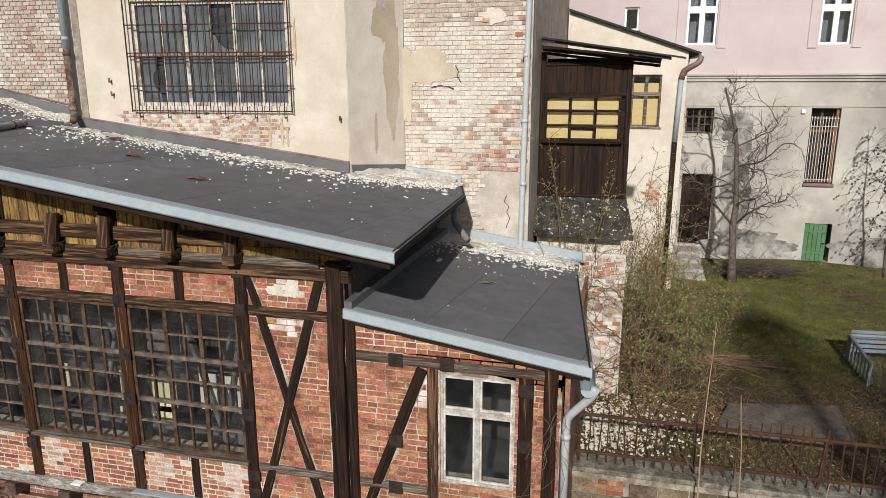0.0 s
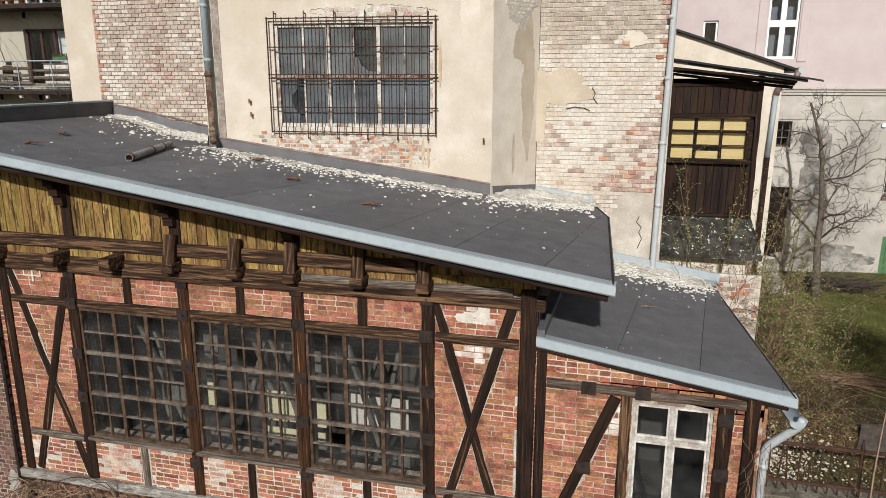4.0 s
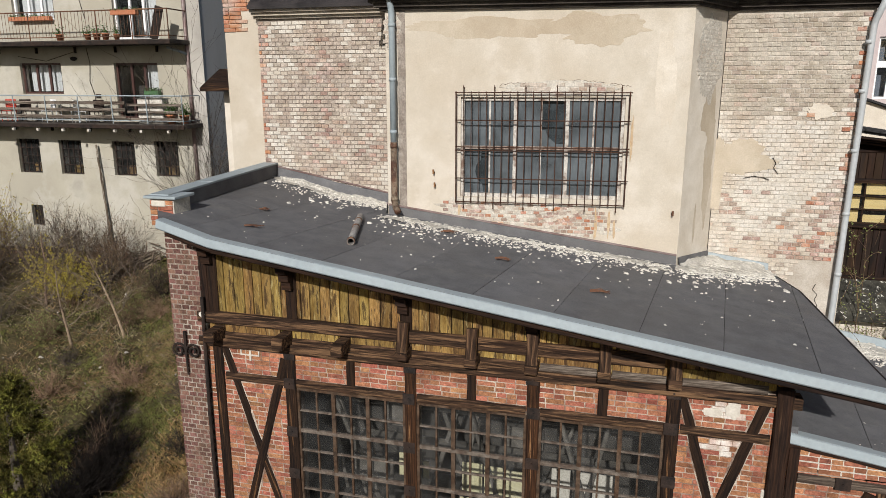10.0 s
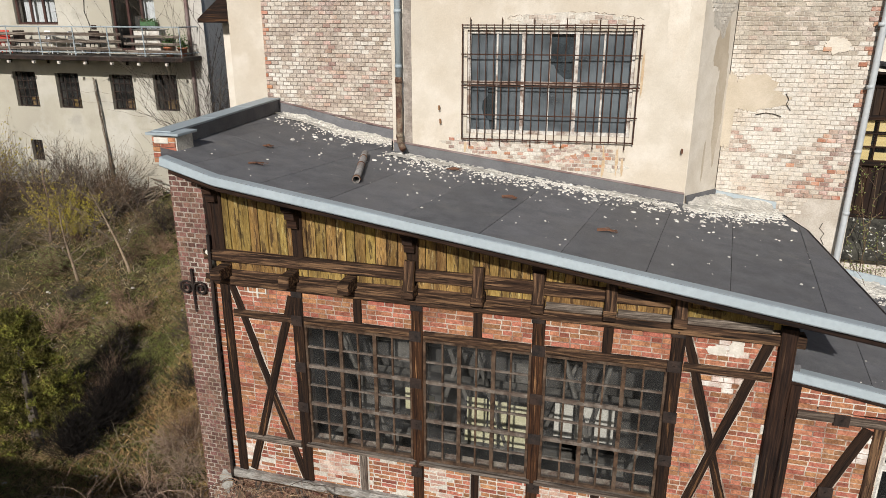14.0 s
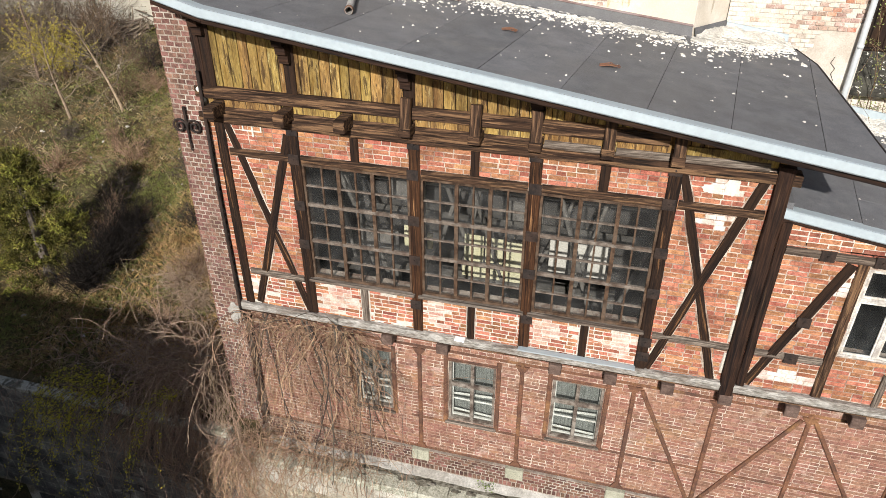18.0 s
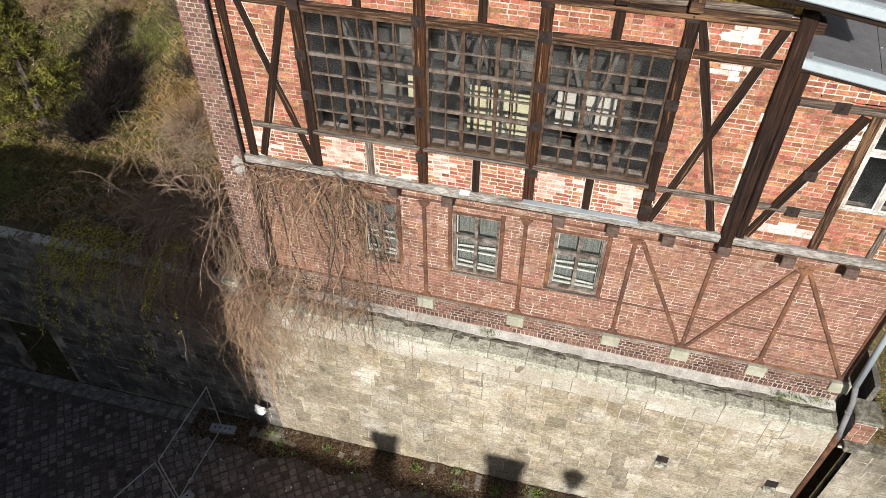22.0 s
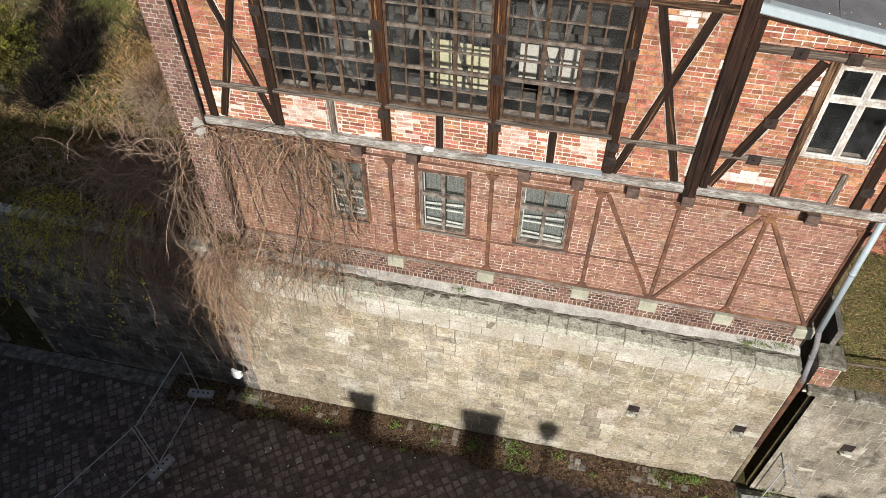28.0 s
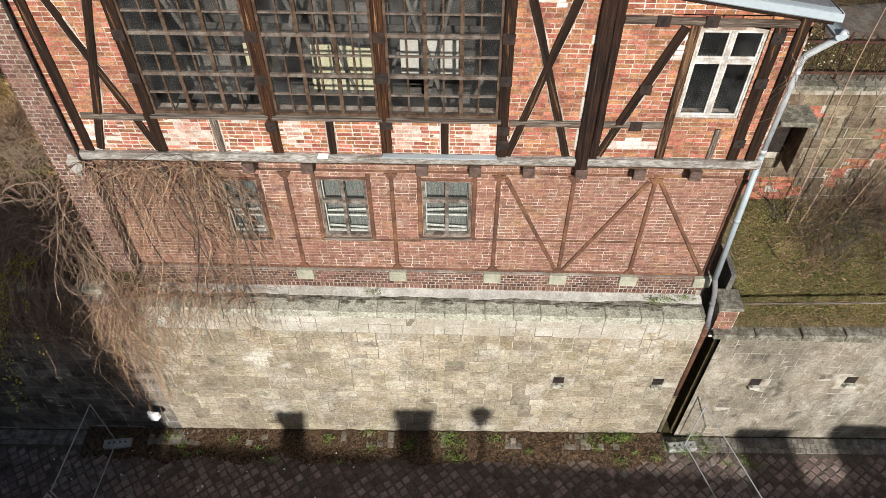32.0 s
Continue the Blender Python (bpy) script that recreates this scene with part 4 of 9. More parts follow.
edge_strip("eaves_flashing", (-11.7, 7.0), (-2.28, 6.9), roof_z, 0.1, 0, ZINC, shop)
edge_strip("eaves_flashing", (-3.38, 7.62), (-0.17, 7.62), lambda x, y: low_top(x), 0.1, 0, ZINC, shop)
beam("corner_board", (-11.46, FY + 0.02, 8.1), (-11.46, FY + 0.02, roof_z(-11.46) - 0.1), 0.13, 0.12, TIMBER_BLACK, shop)
beam("verge_board", (-11.62, 7.06, roof_z(-11.62) - 0.13), (-10.9, 7.052, roof_z(-10.9) - 0.13), 0.16, 0.05, TIMBER_BLACK, shop)
beam("verge_board", (-10.9, 7.052, roof_z(-10.9) - 0.13), (-2.35, 6.96, roof_z(-2.35) - 0.13), 0.16, 0.05, TIMBER_BLACK, shop)
beam("verge_board", (-3.2, 7.63, low_top(-3.2) - 0.13), (-0.25, 7.63, low_top(-0.25) - 0.13), 0.1, 0.04, TIMBER_BLACK, shop)

# parapet at the upper end of the roof
part("parapet", slab(bmesh.new(), [(-12.12, 7.55), (-11.9, 7.5), (-12.3, 11.65), (-12.55, 11.65)], lambda x, y: 9.93, 0.5), FELT, shop)
ph = block("parapet_head", -12.13, -11.73, 7.46, 7.85, 9.5, 9.88, MORTAR, shop, 0)
pieces("brick", courses(-12.13, -11.73, 9.5, 9.88, 0.265, 0.077, 0.011, [], 16), BRICK_RED, ph, Matrix.Translation((0, 7.45, 0)), 0.04, 0.006, 40, lambda q: True, 0.008, 26)
block("plaster_band", -12.1, -11.86, 7.43, 7.5, 9.78, 9.87, PLASTER_WHITE, ph, 0.012)


# ---- windows ----
def window(parent, x0, x1, z0, z1, y, cols, rows, frame_mat, glass, fw=0.06, mw=0.035, depth=0.06, transoms=(), name="window", sill=None, posts=(), missing=(), bar_mat=None):
    w = part(name, box(bmesh.new(), x0, x1, y, y + depth, z0, z0 + fw), frame_mat, parent)
    block("frame", x0, x1, y, y + depth, z1 - fw, z1, frame_mat, w, 0.004)
    for xa in (x0, x1 - fw):
        block("frame", xa, xa + fw, y, y + depth, z0 + fw, z1 - fw, frame_mat, w, 0.004)
    gx = [x0 + fw + (x1 - x0 - 2 * fw) * i / cols for i in range(cols + 1)]
    gz = rows if isinstance(rows, list) else [z0 + fw + (z1 - z0 - 2 * fw) * i / rows for i in range(rows + 1)]
    for i, x in enumerate(gx[1:-1], 1):
        k = mw * (2.1 if i in posts and mw < 0.035 else 1.6 if i in posts else 1)
        block("mullion", x - k / 2, x + k / 2, y + 0.012 - 0.008 * (i in posts), y + depth - 0.012, z0 + fw, z1 - fw, frame_mat, w, 0.003)
    for j, z in enumerate(gz[1:-1], 1):
        k = mw * (2.0 if j in transoms else 0.9)
        block("glazing_bar", x0 + fw, x1 - fw, y + 0.008 - 0.006 * (j in transoms), y + depth - 0.016, z - k / 2, z + k / 2, bar_mat or frame_mat, w, 0.003)
    for i in range(cols):
        for j in range(len(gz) - 1):
            if (i, j) in missing:
                continue
            me = bpy.data.meshes.new("pane")
            yy = y + depth * 0.55
            r = random.Random(i * 31 + j * 7 + int(x0 * 100))
            t1, t2 = r.uniform(-0.004, 0.004), r.uniform(-0.004, 0.004)
            me.from_pydata([(gx[i], yy + t1, gz[j]), (gx[i + 1], yy - t1, gz[j]), (gx[i + 1], yy + t2, gz[j + 1]), (gx[i], yy - t2, gz[j + 1])], [], [(0, 1, 2, 3)])
            me.materials.append(glass)
            part("pane", me, None, w).visible_shadow = False
    if sill:
        block("sill", x0 - 0.05, x1 + 0.05, y - 0.09, y + 0.03, z0 - 0.05, z0 - 0.002, sill, w, 0.008)
    return w


DARK_FRAME = mat("weathered_brown_frame", (0.07, 0.05, 0.04), (0.20, 0.165, 0.135), 8, 0.88, 0.6, (0.34, 0.31, 0.27), 4, 0.5, fine=40)
FLAKED = mat("flaked_grey_frame", (0.40, 0.375, 0.345), (0.62, 0.60, 0.56), 9, 0.85, 0.6, (0.2, 0.16, 0.13), 7, 0.5, fine=40)
PALE_ROOM = mat("pale_painted_light", (0.24, 0.23, 0.20), (0.36, 0.35, 0.31), 3, 0.9, 0.2)
BAR_GREY = mat("dusty_glazing_bar", (0.085, 0.066, 0.052), (0.22, 0.185, 0.155), 9, 0.9, 0.5, (0.07, 0.04, 0.028), 3.0, 0.6)
for a, b in BAYS:
    window(shop, a, b, 4.98, 7.06, FY + 0.03, 6, 6, MUNTIN, GLASS_DUSTY, 0.045, 0.028, 0.07, (2, 4), "workshop_window", TIMBER_GREY, (2, 4), [(1, 1)] if a > -7 else [], BAR_GREY)
wr = window(shop, *WIN_R, FY + 0.06, 2, [5.075, 6.02, 6.485], FLAKED, GLASS_SHEEN, 0.035, 0.03, 0.09, (1,), "casement_window", None, (1,))
for a, b in ((WIN_R[0] + 0.035, -1.546), (-1.484, WIN_R[1] - 0.035)):
    for c, d in ((5.075, 5.99), (6.05, 6.485)):
        sash = part("sash", box(bmesh.new(), a, b, FY + 0.07, FY + 0.1, c, c + 0.03, 0.004), WHITE_PAINT, wr, "white painted sash")
        block("sash_rail", a, b, FY + 0.07, FY + 0.1, d - 0.03, d, WHITE_PAINT, sash, 0.004)
        for e in (a, b - 0.026):
            block("sash_stile", e, e + 0.026, FY + 0.071, FY + 0.101, c + 0.03, d - 0.03, WHITE_PAINT, sash, 0.004)
# pale plate on the back wall stands in for light inside the room
block("inner_window_light", -1.9, -1.62, 10.5, 10.59, 5.3, 6.1, PALE_ROOM, shop, 0)
for a, b, c, d in lw_holes:
    window(shop, a, b, c, d, LY + 0.03, 2, [c + 0.05, c + 0.86, d - 0.05], DARK_FRAME, GLASS_CLEAR, 0.05, 0.04, 0.07, (1,), "casement_window", TIMBER_GREY, (1,))

# houses across the street, behind the camera's line
opp = thing("opposite_house", (3, -9, road_z(3)), "plain house across the street", "building")
part("wall", box(bmesh.new(), -11.25, 40, -14, -4, -5, 1.65), APT, opp)
part("roof", slab(bmesh.new(), [(-11.25, -4.3), (40, -4.3), (40, -14), (-11.25, -14)], lambda x, y: 1.75 + 0.3 * (-4.3 - y), 0.2), FELT, opp)
opp2 = thing("opposite_tall_house", (-30, -9, road_z(-30)), "tall plain house across the street", "building")
part("wall", box(bmesh.new(), -70, -11.35, -14, -4, -6, 9.3), APT, opp2)


# ---- workshop: roofing, trim, ironwork ----
def roofing(parent, poly, z_of, x0, x1, step, seed, shear=0.12):
    """Felt lengths laid side by side from the eaves to the wall, some cut once across."""
    r = random.Random(seed)
    flat = [(x - shear * (y - 7), y) for x, y in poly]
    x = x0
    while x < x1:
        w = step * r.uniform(0.95, 1.05)
        strip = clip_x(flat, x + 0.004, x + w - 0.004)
        cuts = [5.0, r.uniform(8.0, 10.5), 14.0] if r.random() < 0.6 else [5.0, 14.0]
        for a, b in zip(cuts, cuts[1:]):
            q = clip_y(strip, a + 0.004, b - 0.004) if strip else []
            q = [(px + shear * (py - 7), py) for px, py in q]
            h = 0.007 + r.uniform(0, 0.003)
            bm = bmesh.new()
            for lo_x, hi_x in ((-20, -11.7), (-11.7, -10.9), (-10.9, 5)):
                s = clip_x(q, lo_x, hi_x) if len(q) > 2 else []
                s = [p for i, p in enumerate(s) if abs(p[0] - s[i - 1][0]) + abs(p[1] - s[i - 1][1]) > 1e-5]
                if len(s) > 2:
                    slab(bm, s, lambda px, py: z_of(px, py) + h, 0.006)
            if bm.faces:
                part("felt_sheet", bm, FELT, parent)
            else:
                bm.free()
        x += w


roofing(roof, MAIN, roof_z, -13.4, -2.0, 1.02, 41)
roofing(roof_low, LOW, lambda x, y: low_top(x), -4.3, 0.2, 0.98, 42)


def upstand(a, b, z_of, h, parent, cap=True, material=None):
    """Felt or zinc turned up a wall, with a clamped metal strip on top."""
    d = (Vector((b[0], b[1])) - Vector((a[0], a[1]))).normalized()
    n = Vector((d.y, -d.x))
    bm = bmesh.new()
    rows = []
    k = 6
    for i in range(k + 1):
        t = i / k
        p = Vector((a[0], a[1])).lerp(Vector((b[0], b[1])), t)
        z = z_of(p.x, p.y)
        prof = [(0.14, 0.012), (0.04, 0.03), (0.022, h), (0.0, h + 0.005)]
        rows.append([bm.verts.new((p.x + n.x * o, p.y + n.y * o, z + q)) for o, q in prof])
    for r, s in zip(rows, rows[1:]):
        for i in range(3):
            bm.faces.new((r[i], s[i], s[i + 1], r[i + 1]))
    bmesh.ops.recalc_face_normals(bm, faces=bm.faces)
    part("upstand", bm, material or FELT, parent)
    if cap:
        p, q = (a[0] + n.x * 0.035, a[1] + n.y * 0.035), (b[0] + n.x * 0.035, b[1] + n.y * 0.035)
        beam("cover_strip", (*p, z_of(*p) + h), (*q, z_of(*q) + h), 0.035, 0.05, ZINC_BROWN, parent, up=(n.x, n.y, 0), rough=0.002)


upstand((-12.4, 11.64), (-9.64, 11.64), roof_z, 0.22, shop)
upstand((-9.6, 11.6), (-9.6, 10.76), roof_z, 0.2, shop)
upstand((-9.56, 10.71), (-4.48, 11.19), roof_z, 0.2, shop)
upstand((-4.46, 11.2), (-3.86, 12.38), roof_z, 0.16, shop, False)
upstand((-3.86, 12.38), (-2.78, 12.38), roof_z, 0.14, shop, False, ZINC)
upstand((-3.3, 12.3), (-0.5, 12.3), lambda x, y: low_top(x), 0.16, shop, False, ZINC)
# verge of the main roof and of the low roof
for a, b, zf in (((-2.29, 6.92), (-2.46, 11.2), roof_z), ((-2.46, 11.2), (-2.78, 12.38), roof_z), ((-0.18, 7.62), (-0.56, 11.3), lambda x, y: low_top(x))):
    beam("verge_trim", (*a, zf(*a) - 0.04), (*b, zf(*b) - 0.04), 0.12, 0.03, IRON, shop, up=(1, 0, 0), rough=0.002)
# parapet coping in sheet metal
pa, pb = (-12.0, 7.5), (-12.43, 11.64)
for i in range(3):
    t0, t1 = i / 3, (i + 1) / 3
    bm = bmesh.new()
    P = [(pa[0] + (pb[0] - pa[0]) * t, pa[1] + (pb[1] - pa[1]) * t) for t in (t0, t1 - 0.004)]
    poly = [(P[0][0] - 0.16, P[0][1]), (P[0][0] + 0.16, P[0][1]), (P[1][0] + 0.16, P[1][1]), (P[1][0] - 0.16, P[1][1])]
    part("coping_sheet", slab(bm, poly, lambda x, y: 9.955 + 0.004 * i, 0.03), ZINC, shop)
block("coping_sheet", -12.2, -11.66, 7.4, 7.88, 9.9, 9.94, ZINC, shop, 0.006)
# soffit and outlookers under the eaves
part("soffit", slab(slab(bmesh.new(), [(-10.9, 7.1), (-2.4, 7.0), (-2.4, 7.7), (-10.9, 7.7)], lambda x, y: roof_z(x) - 0.07, 0.03), [(-11.6, 7.1), (-10.902, 7.1), (-10.902, 7.7), (-11.6, 7.7)], lambda x, y: roof_z(x) - 0.07, 0.03), TIMBER_BLACK, shop)
BR = [(-11.36, 0.55), (-10.05, 0.6), (-8.28, 0.55), (-6.47, 0.45), (-4.62, 0.3), (-3.55, 0.22)]
for x, h in BR:
    top = roof_z(x) - 0.1
    if top - 8.1 > 0.1:
        beam("board_post", (x + 0.02, FY + 0.03, 8.08), (x + 0.02, FY + 0.03, top), 0.17, 0.1, TIMBER, shop)
    # stepped corbel
    prof = [(0.05, -h), (-0.06, -h), (-0.07, -h * 0.78), (-0.13, -h * 0.76), (-0.14, -h * 0.56), (-0.21, -h * 0.54), (-0.23, -h * 0.36), (-0.32, -h * 0.34), (-0.34, -0.12), (-0.52, -0.1), (-0.52, 0), (0.05, 0)]
    bm = bmesh.new()
    A = [bm.verts.new((x - 0.075, FY + y, top + z)) for y, z in prof]
    B = [bm.verts.new((x + 0.075, FY + y, top + z)) for y, z in prof]
    bm.faces.new(A), bm.faces.new(B[::-1])
    for i in range(len(prof)):
        j = (i + 1) % len(prof)
        bm.faces.new((A[i], B[i], B[j], A[j]))
    bmesh.ops.recalc_face_normals(bm, faces=bm.faces)
    part("corbel", bm, TIMBER_BLACK, shop)
beam("purlin", (-11.55, 7.22, roof_z(-11.55) - 0.17), (-10.9, 7.213, roof_z(-10.9) - 0.17), 0.13, 0.12, TIMBER_BLACK, shop)
beam("purlin", (-10.9, 7.213, roof_z(-10.9) - 0.17), (-2.5, 7.12, roof_z(-2.5) - 0.17), 0.13, 0.12, TIMBER_BLACK, shop)
for x in (-2.7, -2.95):
    block("rafter_end", x - 0.07, x + 0.07, 7.1, 8.4, roof_z(x) - 0.25, roof_z(x) - 0.08, TIMBER, shop, 0.01)
# yellow boards between the beam ends
for a, b in zip(PLATE_AT, PLATE_AT[1:]):
    block("fascia_board", a + 0.1, b - 0.1, FY + 0.02, FY + 0.05, 7.85, 7.975, BOARD_YELLOW, shop, 0.004)
# iron straps with a bolt
for x, z in ((-10.09, 7.60), (-10.11, 7.13), (-8.20, 7.60), (-8.22, 7.11), (-8.22, 6.34), (-8.22, 5.63), (-8.22, 4.77), (-6.44, 7.62), (-6.42, 7.12), (-6.42, 6.35), (-6.42, 5.69), (-6.40, 4.84), (-4.61, 7.64), (-4.62, 7.13), (-4.6, 6.36), (-4.6, 5.67), (-4.58, 4.77), (-4.58, 4.49), (-2.53, 6.66), (-2.55, 5.56), (-2.56, 4.9), (-1.88, 6.66), (-0.92, 6.42), (-0.92, 5.7), (-0.9, 4.6), (-10.1, 6.34), (-10.1, 5.63)):
    s = part("iron_strap", box(bmesh.new(), x - 0.09, x + 0.09, FY - 0.018, FY - 0.006, z - 0.085, z + 0.085, 0.004), IRON, shop)
    part("bolt", tube(bmesh.new(), [(x, FY - 0.018, z), (x, FY - 0.032, z)], 0.016, 8), IRON, s)


def blotch(name, cx, cz, rx, rz, y, material, parent, seed, m=None, n=22, thick=0.01, label=""):
    """A ragged patch of plaster standing a little proud of a wall."""
    r = random.Random(seed)
    n = max(n, int(60 * min(1.6, max(rx, rz) / 0.3)))
    k = []
    for i in range(n):
        c, e = math.cos(2 * math.pi * i / n), math.sin(2 * math.pi * i / n)
        k.append(0.85 + 0.35 * noise.noise(Vector((c * 1.3, e * 1.3, seed * 3.7))) + 0.22 * noise.noise(Vector((c * 4, e * 4, seed * 1.9))) + 0.12 * noise.noise(Vector((c * 11, e * 11, seed))))
    bm = bmesh.new()
    ring = [(cx + rx * k[i] * math.cos(2 * math.pi * i / n), cz + rz * k[i] * math.sin(2 * math.pi * i / n)) for i in range(n)]
    A = [bm.verts.new((x, y, z)) for x, z in ring]
    B = [bm.verts.new((x + (x - cx) * 0.02, y + thick, z + (z - cz) * 0.02)) for x, z in ring]
    bm.faces.new(A)
    for i in range(n):
        bm.faces.new((A[i], A[(i + 1) % n], B[(i + 1) % n], B[i]))
    bmesh.ops.recalc_face_normals(bm, faces=bm.faces)
    return part(name, bm, material, parent, label, m)


for k, (x0, x1, z0, z1) in enumerate(((-10.92, -10.6, 7.585, 7.605), (-10.92, -10.6, 7.5, 7.52), (-10.92, -10.9, 7.5, 7.6), (-10.62, -10.6, 7.5, 7.6), (-10.77, -10.74, 7.42, 7.66))):
    block("paint_mark", x0, x1, FY + 0.016 - k * 0.0007, FY + 0.03, z0, z1, PLASTER_WHITE, upper, 0)
for z0, z1 in ((6.28, 6.42), (5.5, 5.95), (5.0, 5.4), (4.4, 4.8)):
    block("mortar_fillet", -3.45, -3.405, FY + 0.018, FY + 0.04, z0, z1, MORTAR, upper, 0.01)
blotch("plaster_patch", -3.88, 7.5, 0.12, 0.15, FY + 0.024, PLASTER_WHITE, shop, 75)
blotch("plaster_patch", -4.12, 7.42, 0.14, 0.07, FY + 0.0225, PLASTER_WHITE, shop, 77)
blotch("plaster_patch", -11.66, 3.95, 0.14, 0.26, FY - 0.03, CONCRETE, pier, 71)
blotch("plaster_patch", -11.5, 8.12, 0.06, 0.05, FY - 0.05, PLASTER_WHITE, pier, 72)
block("zinc_strip", -6.5, -4.66, FY - 0.1, FY + 0.01, 4.255, 4.275, ZINC, shop, 0.003)
block("zinc_strip", -7.55, -7.38, FY - 0.1, FY + 0.01, 4.225, 4.25, WHITE_PLASTIC, shop, 0.003)
# wall anchor with scrolls
anchor = part("wall_anchor", tube(bmesh.new(), [(-11.83, FY - 0.05, 7.1), (-11.83, FY - 0.055, 7.82)], [0.012, 0.024], 6), IRON, shop, "wrought iron wall anchor with scrolls")
for s in (-1, 1):
    pts = []
    for i in range(26):
        a = i / 25 * 3.3 * math.pi
        q = 0.125 * (1 - i / 32)
        pts.append((-11.83 + s * (0.13 - q * math.cos(a)), FY - 0.055, 7.5 + q * math.sin(a)))
    part("scroll", tube(bmesh.new(), pts, 0.017, 6), IRON, anchor)
# thin dark tube stands in for the shadowed gap between pier and timber frame
part("conduit", tube(bmesh.new(), [(-11.47, FY - 0.05, 8.4), (-11.5, FY - 0.05, 6.5), (-11.5, FY - 0.05, 4.0), (-11.5, LY - 0.06, 3.6), (-11.5, LY - 0.06, 1.2)], 0.028, 8), IRON, shop)

# lower storey: iron straps, pads
WHITE_SASH = mat("old_white_sash", (0.55, 0.55, 0.51), (0.70, 0.70, 0.66), 9, 0.75, 0.3, (0.34, 0.31, 0.26), 6, 0.5, grain=0.3)
GREY_NET = mat("grey_net", (0.12, 0.125, 0.115), (0.24, 0.245, 0.23), 6, 0.9, 0.1, stretch=(8, 8, 0.5))
PX = (-8.26, -6.43, -4.58, -3.3, -1.93, -0.5)
for x in PX:
    beam("iron_post", (x, LY - 0.03, 1.2), (x, LY - 0.03, 3.72), 0.075, 0.05, RUST, shop, rough=0.003)
    for z, up in ((1.2, 1), (3.66, -1)):
        bm = bmesh.new()
        A = [bm.verts.new((x + q, LY - 0.034, z + up * w)) for q, w in ((-0.12, 0), (0.12, 0), (0.05, 0.12), (-0.05, 0.12))]
        B = [bm.verts.new((v.co.x, LY - 0.005, v.co.z)) for v in A]
        bm.faces.new(A), bm.faces.new(B[::-1])
        for i in range(4):
            bm.faces.new((A[i], B[i], B[(i + 1) % 4], A[(i + 1) % 4]))
        bmesh.ops.recalc_face_normals(bm, faces=bm.faces)
        part("gusset_plate", bm, RUST, shop)
    block("bearing_pad", x - 0.17, x + 0.17, LY - 0.11, LY + 0.02, 0.93, 1.185, PAD, shop, 0.015)
for a, b in (((-4.46, 3.6), (-3.36, 1.25)), ((-2.04, 3.58), (-3.24, 1.25)), ((-1.86, 3.6), (-0.55, 1.25))):
    beam("iron_brace", (a[0], LY - 0.035, a[1]), (b[0], LY - 0.035, b[1]), 0.07, 0.04, RUST, shop, rough=0.003)
for z, a, b in ((2.07, -5.0, -0.45), (2.0, -6.9, -5.95), (2.0, -8.44, -7.78), (3.7, -11.8, -0.45), (1.2, -11.8, -0.45)):
    beam("iron_rail", (a, LY - 0.018, z), (b, LY - 0.018, z), 0.055, 0.03, RUST, shop, rough=0.003)
for a, b, c, d in lw_holes:
    for x in (a - 0.05, b + 0.05):
        beam("window_jamb", (x, LY - 0.02, c - 0.05), (x, LY - 0.02, d + 0.15), 0.08, 0.1, RUST, shop, rough=0.004)
    beam("lintel", (a - 0.06, LY - 0.02, d + 0.04), (b + 0.06, LY - 0.02, d + 0.04), 0.06, 0.1, RUST, shop)
    window(shop, a + 0.02, b - 0.02, c + 0.02, d - 0.02, LY + 0.12, 2, [c + 0.07, c + 0.44, c + 0.83, d - 0.08], WHITE_SASH, GLASS_CLEAR, 0.045, 0.035, 0.04, (2,), "inner_window", None, (1,))
    block("curtain", a, b, LY + 0.3, LY + 0.31, c, d - 0.05, GREY_NET, shop, 0)
    for q in (0.1, 0.48):
        beam("fallen_slat", (a + 0.06, LY + 0.2, c + q), (b - 0.06, LY + 0.2, c + q - 0.05 + 0.1 * (q > 0.3)), 0.05, 0.02, WHITE_SASH, shop, rough=0.002)

# rainwater pipe at the corner
GREY_PIPE = mat("stained_grey_pipe", (0.16, 0.155, 0.16), (0.24, 0.235, 0.24), 4, 0.7, 0.2, (0.11, 0.085, 0.07), 2.0, 0.5)
def pipe(name, pts, r, material, parent, label="", rings=()):
    out = []
    P = [Vector(p) for p in pts]
    for i, p in enumerate(P):
        if 0 < i < len(P) - 1:
            a, b = (P[i - 1] - p), (P[i + 1] - p)
            k = min(0.09, a.length * 0.4, b.length * 0.4)
            for t in (0, 0.25, 0.5, 0.75, 1):
                out.append((p + a.normalized() * k).lerp(p, t).lerp(p.lerp(p + b.normalized() * k, t), t))
        else:
            out.append(p)
    ob = part(name, tube(bmesh.new(), out, r, 14), material, parent, label, smooth=True)
    for q, d in rings:
        d = Vector(d).normalized() * 0.03
        part("collar", tube(bmesh.new(), [Vector(q) - d, Vector(q) + d], r * 1.14, 14), material, ob, smooth=True)
    return ob


pipe("downpipe", [(-0.12, 7.5, 6.6), (-0.15, 7.55, 6.48), (-0.44, 7.7, 6.1), (-0.44, 7.7, 4.3)], 0.05, PIPE_ZINC, shop, "pale zinc downpipe", [((-0.44, 7.7, z), (0, 0, 1)) for z in (5.85, 4.4)])
pipe("downpipe", [(-0.44, 7.69, 4.32), (-0.43, 7.5, 1.5)], 0.052, ZINC, shop, "dull zinc lower length of the downpipe", [((-0.435, 7.6, 2.95), (0, -0.07, 1))])
